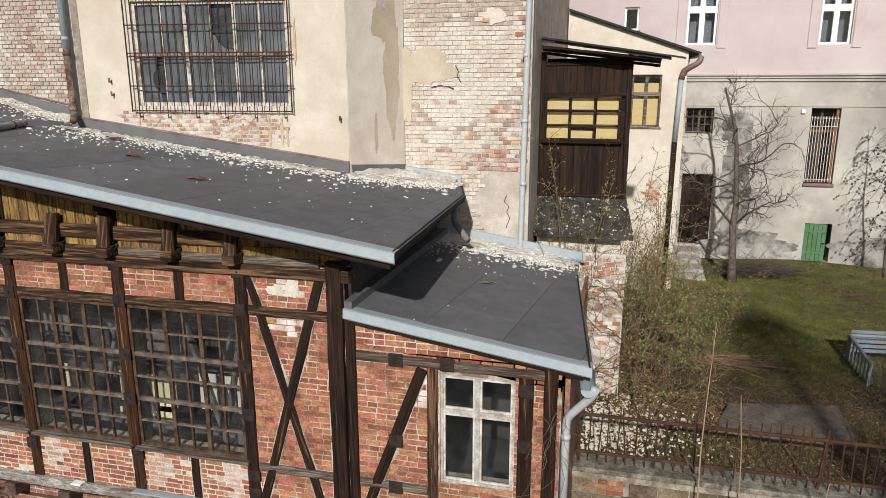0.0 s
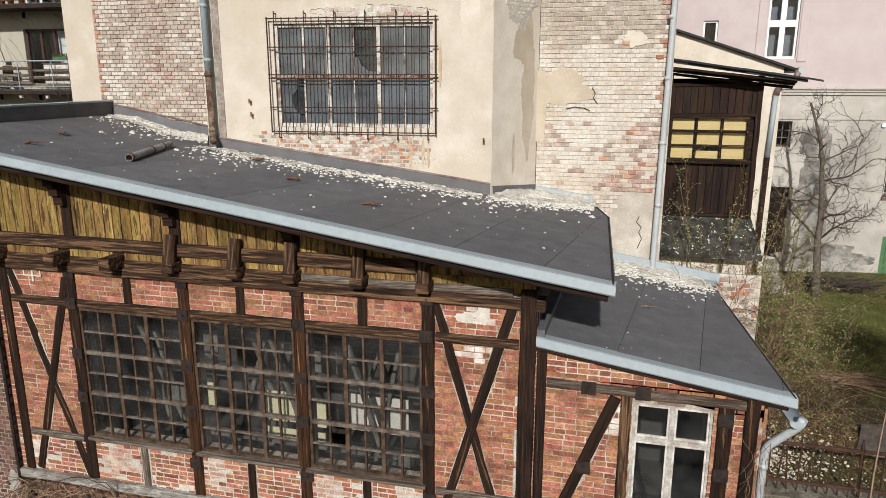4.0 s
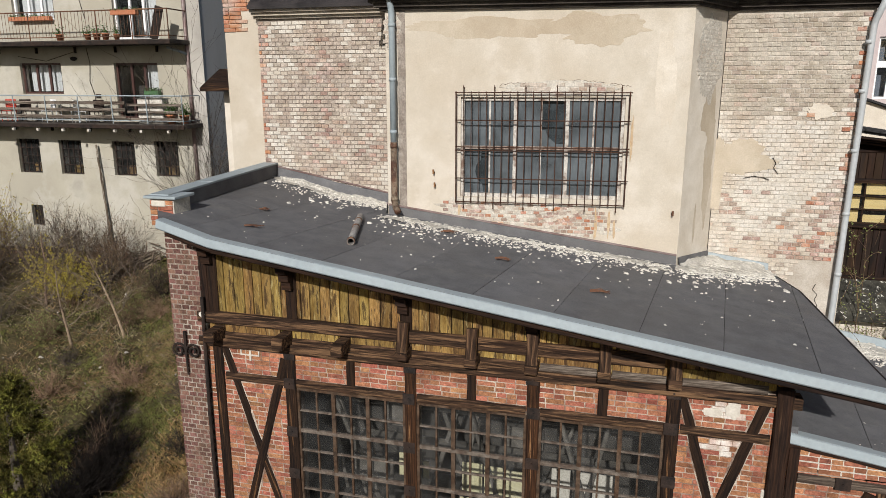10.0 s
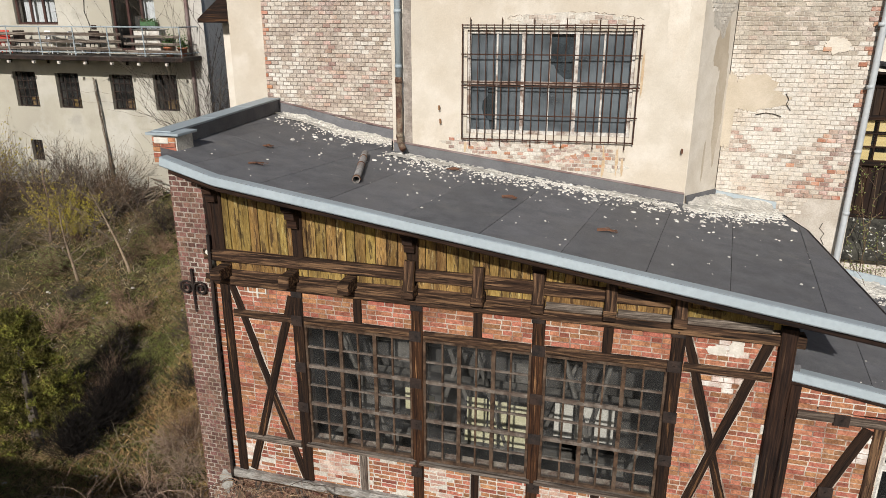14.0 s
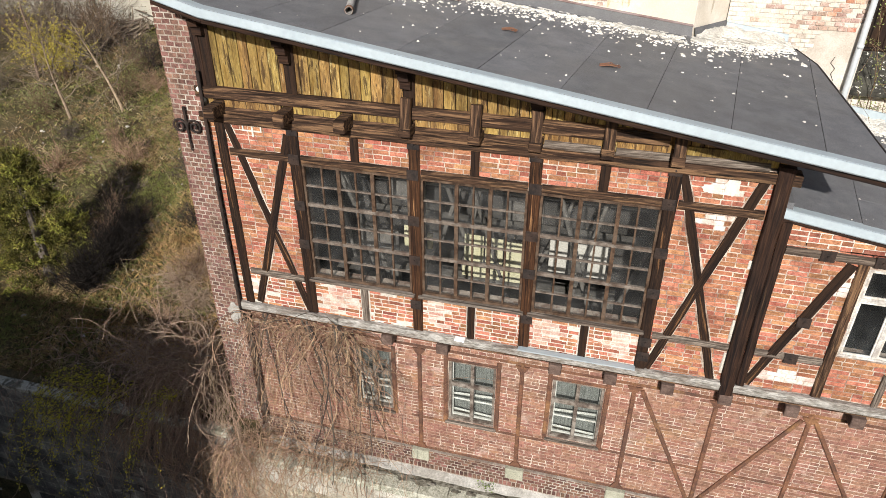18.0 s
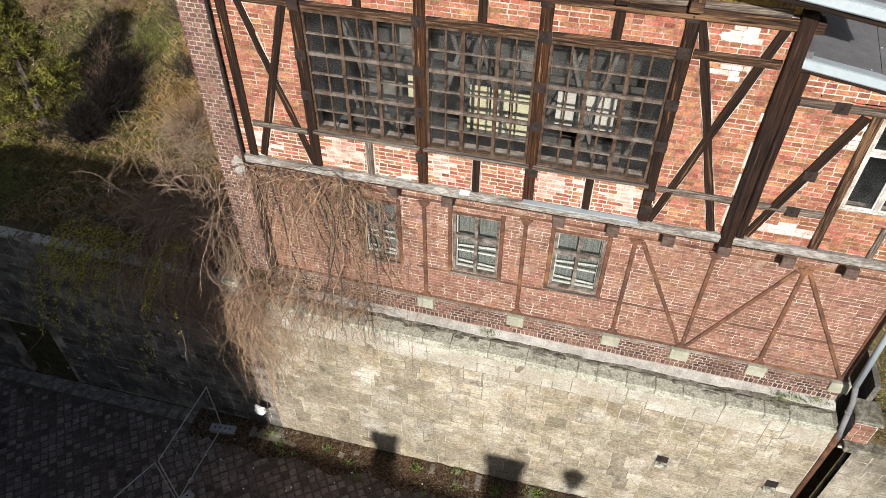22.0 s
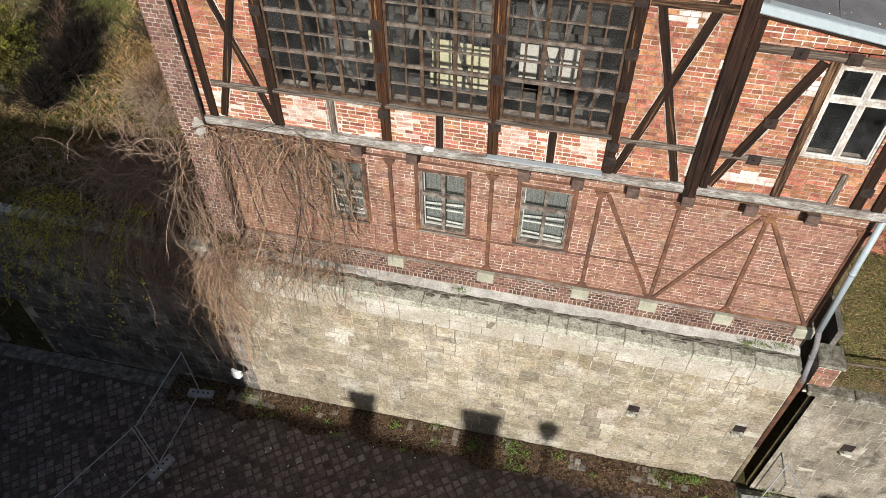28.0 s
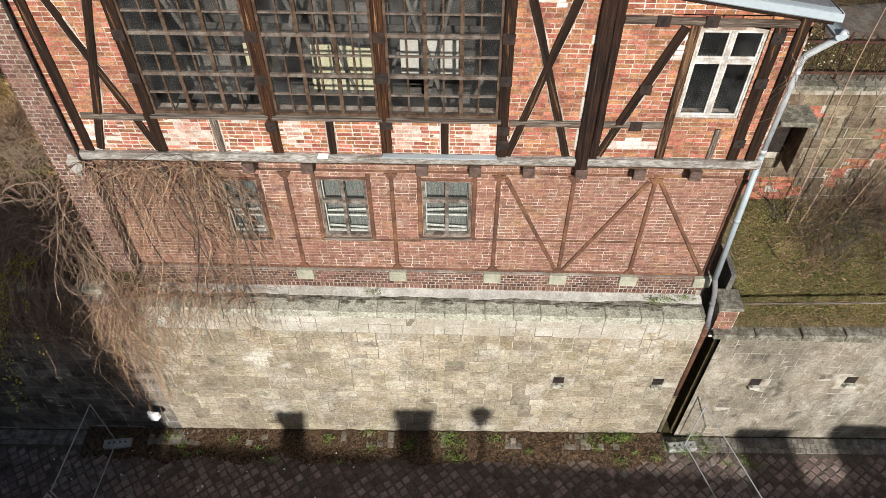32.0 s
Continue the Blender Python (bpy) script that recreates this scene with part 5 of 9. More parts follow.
pipe("downpipe", [(-0.43, 7.5, 1.52), (-0.36, 7.42, 1.15), (-0.31, 7.4, 0.72), (-0.31, 7.26, 0.3)], 0.05, GREY_PIPE, shop, "stained grey foot of the downpipe", [((-0.335, 7.41, 0.9), (0, 0, 1))])
pipe("drain_pipe", [(-0.31, 7.28, 0.36), (-0.28, 7.34, -0.2), (-0.26, 7.4, -2.4)], 0.062, RUST, shop, "rusty drain pipe", [((-0.29, 7.32, 0.0), (0, 0, 1))])
pipe("drain_pipe", [(-0.26, 7.4, -2.38), (-0.25, 7.4, -4.2)], 0.056, STONE_BROWN, shop, "clay foot of the drain pipe", [((-0.26, 7.4, -2.45), (0, 0, 1))])
bm = bmesh.new()
G = [(0.09 * math.cos(a), -0.09 * math.sin(a)) for a in (math.pi * i / 8 for i in range(9))]
for y in (7.42, 11.3):
    for gx, gz in G:
        bm.verts.new((-0.2 + gx - (y - 7.5) * 0.1, y, 6.60 + gz))
bm.verts.ensure_lookup_table()
for i in range(8):
    bm.faces.new([bm.verts[j] for j in (i, i + 1, i + 10, i + 9)])
bm.faces.new([bm.verts[j] for j in range(9)])
part("gutter", bm, ZINC, shop)
pipe("spout", [(-2.7, 11.5, 8.0), (-2.7, 11.45, 7.62), (-2.38, 11.1, 7.4)], 0.055, GREY_PIPE, shop, "short zinc spout from the upper roof")
part("kerb", slab(bmesh.new(), [(-3.22, 7.66), (-3.1, 7.66), (-3.0, 12.2), (-3.18, 12.2)], lambda x, y: low_top(-3.15) + 0.1, 0.16), FELT, shop, "felt kerb along the upper wall")

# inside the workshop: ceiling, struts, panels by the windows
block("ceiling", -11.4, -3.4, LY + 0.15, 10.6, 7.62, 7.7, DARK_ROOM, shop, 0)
GREY_WOOD = mat("grey_wood", (0.075, 0.07, 0.062), (0.18, 0.168, 0.15), 4, 0.9, 0.3)
CREAM_PANEL = mat("cream_panel", (0.55, 0.52, 0.32), (0.65, 0.615, 0.42), 3, 0.8, 0.1)
PALE_PANEL = mat("pale_panel", (0.50, 0.48, 0.42), (0.62, 0.60, 0.54), 3, 0.8, 0.1)
r = random.Random(8)
for i in range(11):
    x = -10.0 + i * 0.5 + r.uniform(-0.15, 0.15)
    y = r.uniform(8.3, 9.6)
    beam("strut", (x, y, 4.2), (x + r.choice((-1, 1)) * r.uniform(0.4, 1.6), y, 7.6), r.uniform(0.06, 0.1), 0.08, GREY_WOOD, shop)
for x, z, w, h, y, pale in ((-8.86, 4.98, 0.14, 0.42, 9.0, 1), (-8.43, 4.98, 0.1, 0.32, 9.0, 1), (-7.75, 4.86, 0.34, 0.53, 9.0, 1), (-7.38, 4.86, 0.31, 0.5, 9.02, 1), (-7.04, 4.84, 0.33, 0.5, 9.0, 1), (-7.78, 4.56, 1.06, 0.2, 8.96, 1), (-6.27, 4.88, 0.3, 0.62, 9.0, 2), (-5.93, 4.88, 0.28, 0.6, 9.02, 2), (-5.61, 4.88, 0.3, 0.62, 9.0, 2), (-9.6, 5.0, 0.7, 0.4, 8.8, 0), (-7.0, 5.9, 0.6, 0.35, 8.8, 0), (-9.1, 5.9, 0.5, 0.45, 9.0, 0)):
    block("stacked_panel", x, x + w, y, y + 0.03, z, z + h, (GREY_WOOD, CREAM_PANEL, PALE_PANEL)[pale], shop, 0.004)
for z, y, x0, x1 in ((4.5, 8.9, -9.0, -5.2), (5.5, 9.1, -9.9, -4.8), (6.15, 9.2, -9.9, -4.8), (6.6, 8.6, -9.9, -4.8)):
    block("shelf", x0, x1, y, y + 0.3, z, z + 0.05, GREY_WOOD, shop, 0.004)
for i in range(7):
    x = -9.9 + i * 0.24 + r.uniform(-0.08, 0.08) + (3.2 if i > 4 else 0)
    block("stored_box", x, x + r.uniform(0.1, 0.26), 8.42, 8.6, 4.122, 4.3 + r.uniform(0.2, 0.6), GREY_WOOD, shop, 0.004)

# old pipe lying on the roof
def open_tube(L, r, t, n=18):
    bm = bmesh.new()
    rings = []
    for x, q in ((0, r - t), (0, r), (0.5 * L, r * 1.01), (L, r), (L, r - t)):
        rings.append([bm.verts.new((x, q * math.cos(2 * math.pi * k / n), q * math.sin(2 * math.pi * k / n))) for k in range(n)])
    rings.append(rings[0])
    for a, b in zip(rings, rings[1:]):
        for k in range(n):
            bm.faces.new((a[k], b[k], b[(k + 1) % n], a[(k + 1) % n]))
    bmesh.ops.recalc_face_normals(bm, faces=bm.faces)
    return bm


LY_M = along((-9.27, 8.16, roof_z(-9.27, 8.16) + 0.067), (-9.9, 10.2, roof_z(-9.9, 10.2) + 0.067))
lying = part("old_pipe", open_tube(1.8, 0.055, 0.007), mat("grey_rusty_pipe", (0.27, 0.26, 0.25), (0.42, 0.405, 0.385), 6, 0.8, 0.4, (0.12, 0.065, 0.04), 2, 0.6), None, m=LY_M)
tagged(lying, "old rusty rain pipe lying loose on the felt roof", "pipe")
for x in (0.02, 0.9, 1.4):
    part("rim", open_tube(0.06, 0.062, 0.006), RUST, lying, m=LY_M @ Matrix.Translation((x, 0, 0)))


class Heap:
    """Gathers many small shapes into one mesh."""

    def __init__(self):
        self.V, self.F = [], []

    def stone(self, p, s, r, flat=0.6):
        b, n = len(self.V), 6
        turn, wide = r.uniform(0, 6.3), r.uniform(0.55, 1.0)
        ca, sa = math.cos(turn), math.sin(turn)
        for z, q in ((-0.3, 1.0), (0.75 * flat, 0.62)):
            for i in range(n):
                k = s * q * r.uniform(0.65, 1.2)
                u, v = k * math.cos(2 * math.pi * i / n), k * wide * math.sin(2 * math.pi * i / n)
                self.V.append((p[0] + u * ca - v * sa, p[1] + u * sa + v * ca, p[2] + z * s * r.uniform(0.6, 1.2)))
        self.F += [(b + i, b + (i + 1) % n, b + n + (i + 1) % n, b + n + i) for i in range(n)] + [tuple(b + n + i for i in range(n))]

    def twig(self, pts, r0, r1, sides=3):
        b = len(self.V)
        n = len(pts)
        for i, p in enumerate(pts):
            d = (pts[min(i + 1, n - 1)] - pts[max(i - 1, 0)])
            d = d.normalized() if d.length > 1e-9 else Vector((0, 0, 1))
            u = d.cross(Vector((0.31, 0.83, 0.47))).normalized()
            v = d.cross(u)
            rr = r0 + (r1 - r0) * i / max(1, n - 1)
            for k in range(sides):
                a = 2 * math.pi * k / sides
                self.V.append(tuple(p + (u * math.cos(a) + v * math.sin(a)) * rr))
        for i in range(n - 1):
            for k in range(sides):
                a, c = b + i * sides + k, b + i * sides + (k + 1) % sides
                self.F.append((a, c, c + sides, a + sides))

    def leaf(self, p, l, w, r, up=0.3):
        d = Vector((r.gauss(0, 1), r.gauss(0, 1), r.gauss(0, 1) + up)).normalized()
        s = d.cross(Vector((r.gauss(0, 1), r.gauss(0, 1), r.gauss(0, 1)))).normalized()
        n = d.cross(s) * w * 0.25
        b = len(self.V)
        p = Vector(p)
        self.V += [tuple(p), tuple(p + d * l * 0.5 + s * w * 0.5 + n), tuple(p + d * l), tuple(p + d * l * 0.5 - s * w * 0.5 + n)]
        self.F += [(b, b + 1, b + 2), (b, b + 2, b + 3)]

    def blade(self, p, h, w, lean, r):
        a = r.uniform(0, 2 * math.pi)
        dx, dy = math.cos(a), math.sin(a)
        b = len(self.V)
        x, y, z = p
        k = lean * h
        self.V += [(x - dy * w, y + dx * w, z), (x + dy * w, y - dx * w, z), (x + dx * k * 0.4, y + dy * k * 0.4, z + h * 0.6), (x + dx * k, y + dy * k, z + h)]
        self.F += [(b, b + 1, b + 2), (b, b + 2, b + 3), (b + 1, b + 3, b + 2)]

    def build(self, name, material, parent=None, label="", category="", kind="stuff"):
        me = bpy.data.meshes.new(name)
        me.from_pydata(self.V, [], self.F)
        ob = part(name, me, material, parent)
        if parent is not None:
            ob["kind"] = "stuff"
        if parent is None:
            tagged(ob, label, category, kind=kind)
        elif label:
            ob["label"] = label
        return ob


# fallen plaster on the roofs, thickest along the walls
r = random.Random(17)
heap = Heap()
LINE = [((-12.3, 11.5), (-9.8, 11.5), roof_z, 1300), ((-9.5, 10.6), (-4.6, 11.05), roof_z, 2400), ((-4.4, 11.2), (-2.9, 12.2), roof_z, 2600), ((-3.0, 12.1), (-0.7, 12.0), lambda x, y: low_top(x), 2600)]
for a, b, zf, n in LINE:
    for _ in range(n):
        t = r.random()
        off = abs(r.gauss(0, 1)) ** 1.7 * 0.2 * (1.0 + 1.2 * max(0, noise.noise(Vector((t * 9 + a[0], a[1], 0)))))
        x, y = a[0] + (b[0] - a[0]) * t + r.gauss(0, 0.04) + 0.4 * off * r.uniform(-1, 1), a[1] + (b[1] - a[1]) * t - off
        if y < 7.3 or (zf is roof_z and (x > -2.5 or x < -12.1)):
            continue
        heap.stone((x, y, zf(x, y) + 0.012), min(0.09, 0.008 + abs(r.gauss(0, 0.016)) + (0.035 if r.random() < 0.05 else 0)), r, 0.45)
for _ in range(130):
    x, y = r.uniform(-11.7, -0.7), r.uniform(7.4, 11.6)
    zf = roof_z if x < -2.6 else (lambda x, y: low_top(x))
    if x > -2.6 and y < 7.8:
        continue
    if y > 10.6 and x < -9:
        continue
    heap.stone((x, y, zf(x, y) + 0.012), r.choice((0.008, 0.011, 0.016, 0.026)), r, 0.45)
DUST = mat("plaster_dust", (0.50, 0.475, 0.425), (0.69, 0.66, 0.60), 14, 0.95, 0.5, (0.3, 0.28, 0.24), 3.0, 0.5)
for _ in range(2600):
    x, y = r.uniform(-3.25, -0.75), 12.28 - abs(r.gauss(0, 0.33))
    heap.stone((x, y, low_top(x) + 0.012), min(0.09, 0.01 + abs(r.gauss(0, 0.02))), r, 0.5)
for _ in range(1500):
    x, y = r.uniform(-4.3, -2.75), 12.3 - abs(r.gauss(0, 0.35))
    if y < 11.2 + (x + 4.4) * 0.0 + (1.0 if x < -3.95 else 0) - 0.6:
        continue
    heap.stone((x, y, roof_z(x, y) + 0.014), min(0.09, 0.01 + abs(r.gauss(0, 0.02))), r, 0.5)
for _ in range(2600):
    x, y = r.uniform(-12.1, -9.75), 11.58 - abs(r.gauss(0, 0.13))
    heap.stone((x, y, roof_z(x, y) + 0.015), min(0.08, 0.012 + abs(r.gauss(0, 0.02))), r, 0.55)
for k in range(150):
    a, b, zf, n = LINE[r.choice((0, 0, 1, 1, 2, 2, 2, 3, 3, 3))]
    t = r.random()
    x, y = a[0] + (b[0] - a[0]) * t, a[1] + (b[1] - a[1]) * t - abs(r.gauss(0, 0.14))
    if zf is roof_z and x > -2.7:
        continue
    rx, ry, q = r.uniform(0.06, 0.3), r.uniform(0.03, 0.13), 20
    ring = [(x + rx * w * math.cos(2 * math.pi * i / q), y + ry * w * math.sin(2 * math.pi * i / q)) for i, w in ((i, r.uniform(0.6, 1.15)) for i in range(q))]
    part("dust_patch", slab(bmesh.new(), ring, lambda px, py: zf(px, py) + 0.014 + 0.0011 * (k % 19), 0.004), DUST, roof if zf is roof_z else roof_low)
heap.build("plaster_debris", mat("fallen_plaster", (0.55, 0.52, 0.46), (0.74, 0.71, 0.65), 9, 0.95, 0.3, piece=0.15), None, "crumbled pale plaster fallen on the felt roof", "rubble")
def mound(name, x0, x1, wall, z_of, reach, h, parent, seed):
    """Crumbled plaster banked against a wall, with a ragged foot."""
    bm, n, m = bmesh.new(), int((x1 - x0) / 0.04), 26
    grid = {}
    for i in range(n + 1):
        x = x0 + (x1 - x0) * i / n
        far = reach * (0.75 + 0.6 * noise.noise(Vector((x * 1.7, seed, 0))) + 0.3 * noise.noise(Vector((x * 6, seed, 3))))
        for j in range(m + 1):
            t = j / m
            y = wall(x) - far * t
            z = z_of(x, y) + 0.004 + h * (1 - t) ** 1.3 * (0.75 + 0.5 * noise.noise(Vector((x * 4, y * 4, seed)))) + 0.022 * noise.noise(Vector((x * 17, y * 17, seed))) * (1 - t) - 0.012 * t
            grid[i, j] = bm.verts.new((x, y, z))
    for i in range(n):
        for j in range(m):
            bm.faces.new((grid[i, j], grid[i, j + 1], grid[i + 1, j + 1], grid[i + 1, j]))
    bmesh.ops.recalc_face_normals(bm, faces=bm.faces)
    part(name, bm, DUST, parent)


mound("plaster_bank", -4.4, -2.85, lambda x: 12.36 if x > -3.85 else 12.36 + (x + 3.85) * 1.95, roof_z, 0.75, 0.13, roof, 3)
mound("plaster_bank", -12.2, -9.75, lambda x: 11.6, roof_z, 0.3, 0.07, roof, 5)
mound("plaster_bank", -9.4, -4.55, lambda x: 10.66 + (x + 9.56) * 0.0945, roof_z, 0.16, 0.035, roof, 8)
mound("plaster_bank", -2.6, -0.9, lambda x: 12.26, lambda x, y: low_top(x), 0.5, 0.06, roof_low, 9)
for i, (x, y, l) in enumerate(((-5.75, 8.45, 0.3), (-7.25, 9.15, 0.22), (-10.9, 8.0, 0.25), (-11.2, 9.0, 0.15), (-8.4, 10.2, 0.25), (-1.9, 9.8, 0.22))):
    zf = roof_z(x, y) if x < -2.6 else low_top(x)
    h = Heap()
    for k in range(5):
        p = Vector((x + r.uniform(-0.05, 0.05), y + r.uniform(-0.04, 0.04), zf + 0.02))
        h.twig([p, p + Vector((l * 0.5, r.uniform(-0.06, 0.06), 0.02)), p + Vector((l * r.uniform(0.7, 1), r.uniform(-0.08, 0.08), 0))], 0.014, 0.006, 4)
    h.build("bark_scrap", TIMBER_GREY if i == 5 else RUST, None, "curled scrap of bark or felt on the roof", "debris", kind="")


# ---- the building behind ----
backb = thing("back_building", (-6.5, 14, 4.3), "tall old building with peeling cream plaster and limewashed brick", "building")
TOP = 12.82
SOOT_CRACK = mat("dark_crack", (0.03, 0.026, 0.022), (0.07, 0.06, 0.05), 9, 0.95, 0.3)
LIME_BED = mat("limewashed_joints", (0.50, 0.455, 0.395), (0.61, 0.57, 0.51), 5, 0.95, 0.5, (0.34, 0.28, 0.22), 1.1, 0.6, grain=0.25)
BRICK_BROWN = mat("grey_brown_brick", (0.36, 0.305, 0.245), (0.47, 0.41, 0.34), 6, 0.92, 0.5, (0.60, 0.555, 0.48), 1.2, 0.55, piece=0.12, grain=0.55, extra=[((0.33, 0.25, 0.18), 2.6, 0.55, 0.68, 0.5)])
BRICK_PINK = mat("pinkish_limed_brick", (0.40, 0.29, 0.235), (0.53, 0.43, 0.37), 6, 0.92, 0.5, (0.36, 0.19, 0.14), 1.2, 0.45, piece=0.25, grain=0.65, extra=[((0.66, 0.61, 0.55), 2.0, 0.55, 0.66, 0.5)])
BRICK_WHITE = mat("white_limed_brick", (0.55, 0.505, 0.44), (0.66, 0.62, 0.56), 6, 0.92, 0.4, (0.46, 0.36, 0.26), 1.2, 0.55, piece=0.07, grain=0.4, extra=[((0.47, 0.34, 0.26), 3.2, 0.54, 0.67, 0.45), ((0.66, 0.62, 0.555), 1.6, 0.52, 0.62, 0.5)])


def wall_seg(name, a, b, z0, z1, material, parent, thick=0.35, label="", holes=()):
    a, b = Vector((a[0], a[1], 0)), Vector((b[0], b[1], 0))
    L = (b - a).length
    d = (b - a).normalized()
    m = along(a, b, (d.y, -d.x, 0))
    return part(name, wall_holes(bmesh.new(), 0, L, z0, z1, holes, 0, thick), material, parent, label, m), m, L


def mixed_bricks(cells, choose, parent, m, limit, pick, seed):
    """One wall's bricks, sorted into their kinds by choose(x, z)."""
    kinds = {}
    r = random.Random(seed)
    for q in cells:
        kinds.setdefault(choose(q[0] + q[2] / 2, q[1], r), []).append(q)
    for i, (k, qs) in enumerate(sorted(kinds.items(), key=lambda e: e[0])):
        if k != "none":
            pieces("brick", qs, {"pale": BRICK_PALE, "brown": BRICK_BROWN, "orange": BRICK_ORANGE, "white": BRICK_WHITE, "pink": BRICK_PINK}[k], parent, m, 0.05, 0.005, int(limit * len(qs) / len(cells)), pick, 0.006, seed + i, "brickwork")


def nz(x, z, s, off=0.0):
    return noise.noise(Vector((x * s + off, z * s, off * 1.7)))


bwl, m_l, L_l = wall_seg("left_wall", (-12.55, 11.65), (-9.55, 11.65), 4, TOP, MORTAR_DARK, backb)


def kind_left(x, z, r):
    if x < 0.13 + 0.1 * nz(x, z, 4):
        return r.choice(("orange", "pink", "pink"))
    k = nz(x, z, 0.8, 3) + r.uniform(-0.3, 0.3)
    return "pink" if k > 0.34 else "white" if k < -0.12 else "pale"


mixed_bricks(courses(0, L_l, 9.2, TOP - 0.1, 0.152, 0.078, 0.013, [], 31), kind_left, bwl, m_l @ Matrix.Translation((0, -0.012, 0)), 300, lambda q: q[1] < 11.5, 31)
BAR = (1.33, 4.12, 9.56, 11.3)
bay, m_b, L_b = wall_seg("bay_wall", (-9.58, 10.72), (-4.48, 11.2), 4, TOP, PLASTER_CREAM, backb, 0.3, "peeling cream plaster wall", [BAR])
side, m_s, L_s = wall_seg("bay_side", (-9.58, 11.64), (-9.58, 10.74), 4, TOP, MORTAR_DARK, backb)
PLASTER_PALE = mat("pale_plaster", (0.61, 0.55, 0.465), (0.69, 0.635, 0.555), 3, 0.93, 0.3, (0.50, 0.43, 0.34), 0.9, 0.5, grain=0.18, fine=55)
# paler than the front wall: the chamfer's missing sunlight is put into its colour
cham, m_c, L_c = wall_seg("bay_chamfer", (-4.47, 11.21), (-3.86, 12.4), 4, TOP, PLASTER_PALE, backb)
bwr, m_r, L_r = wall_seg("right_wall", (-3.85, 12.4), (-1.55, 12.4), 4, TOP, LIME_BED, backb)


def kind_right(x, z, r):
    e = 0.35 * nz(x, z, 1.1, 7) + r.uniform(-0.12, 0.12)
    if z < 8.35 + 0.25 * nz(x, z, 1.5, 2):
        return "none" if x > 1.45 + 0.3 * nz(x, z, 2.0, 4) else r.choice(("white", "white", "pale"))
    if x > 1.85 + max(0, z - 9.3) * 0.25 - max(0, 9.1 - z) * 0.8 + e and z < 10.9 and x > 0.9:
        return r.choice(("pink", "pink", "pink", "orange", "white", "white"))
    if x > 2.1 + 0.12 * nz(x, z, 3.0, 8):
        return r.choice(("pink", "pink", "orange", "white"))
    if z > 10.95 + e:
        return "brown" if r.random() < 0.8 else "pale"
    if z < 9.55 + e and r.random() < 0.22:
        return r.choice(("pink", "pale", "pale", "orange") if x > 1.1 else ("pink", "pale", "pale"))
    if z > 9.9 and r.random() < 0.9:
        return "white"
    return "white" if nz(x, z, 1.6, 9) > -0.22 or r.random() < 0.5 else "pale"


mixed_bricks(courses(0, L_r, 7.0, TOP - 0.1, 0.152, 0.078, 0.012, [], 32), kind_right, bwr, m_r @ Matrix.Translation((0, -0.012, 0)), 300, lambda q: q[1] < 11.5, 36)
for i, (x, z, a, b, mm) in enumerate(((0.4, 10.22, 0.62, 0.36, PLASTER_TAN), (0.02, 9.9, 0.16, 0.75, PLASTER_TAN), (1.6, 11.05, 0.22, 0.17, PLASTER_PALE))):
    blotch("plaster_patch", x, z, a, b, -0.022 - 0.003 * i, mm, bwr, 80 + i, m_r, 30, 0.02)
for x, z in ((1.42, 10.96), (2.0, 10.72)):
    part("orange_brick", piece_mesh("orange_brick", 0.13, 0.05, 0.07, 0.006, BRICK_ORANGE, rnd), None, bwr, m=m_r @ Matrix.Translation((x, -0.034, z)))


for pts in (((1.9, 7.96), (1.86, 7.85), (1.95, 7.76), (1.91, 7.66), (1.97, 7.55), (1.9, 7.36)), ((0.95, 10.24), (1.01, 10.14), (0.98, 10.06), (1.06, 9.95)), ((0.5, 9.86), (0.66, 9.9), (0.82, 9.88), (0.93, 9.84))):
    part("crack", tube(bmesh.new(), [m_r @ Vector((x, -0.006 if z < 9 else -0.036, z)) for x, z in pts], 0.007, 5), SOOT_CRACK, bwr)


def exposed(parent, m, cx, cz, rx, rz, seed, choose, size=None):
    """Where plaster has fallen: mortar with bricks showing, in a ragged outline."""
    blotch("bare_patch", cx, cz, rx, rz, -0.003 - 0.0013 * (seed % 7), MORTAR, parent, seed, m, 40, 0.004)
    cells = courses(cx - rx, cx + rx, cz - rz, cz + rz, *(size or (0.152, 0.078, 0.012)), [], seed, keep=lambda x, z: ((x - cx) / rx) ** 2 + ((z - cz) / rz) ** 2 < 0.62 + 0.3 * nz(x, z, 2.5, seed))
    mixed_bricks(cells, choose, parent, m @ Matrix.Translation((0, -0.009, 0)), 60, lambda q: True, seed)


pink_mix = lambda x, z, r: r.choice(("pink", "pale", "white", "white", "white", "orange", "pink"))
SMALL = (0.115, 0.068, 0.016)
exposed(bay, m_b, 2.5, 9.28, 1.45, 0.28, 91, pink_mix, SMALL)
exposed(bay, m_b, 3.3, 9.16, 0.85, 0.34, 92, pink_mix, SMALL)
exposed(bay, m_b, 1.55, 9.38, 0.7, 0.16, 93, pink_mix, SMALL)
RUST_STREAK = mat("rust_streaked_plaster", (0.50, 0.36, 0.22), (0.58, 0.47, 0.34), 9, 0.93, 0.3, (0.40, 0.24, 0.12), 4.0, 0.5, grain=0.3)
for i, (x, z, b) in enumerate(((3.72, 9.1, 0.34), (3.95, 9.14, 0.3), (4.04, 9.05, 0.2), (4.25, 10.6, 0.45), (1.31, 9.32, 0.12))):
    blotch("rust_stain", x, z, 0.028, b, -0.014 - 0.0009 * i, RUST_STREAK, bay, 210 + i, m_b, 24, 0.0012)
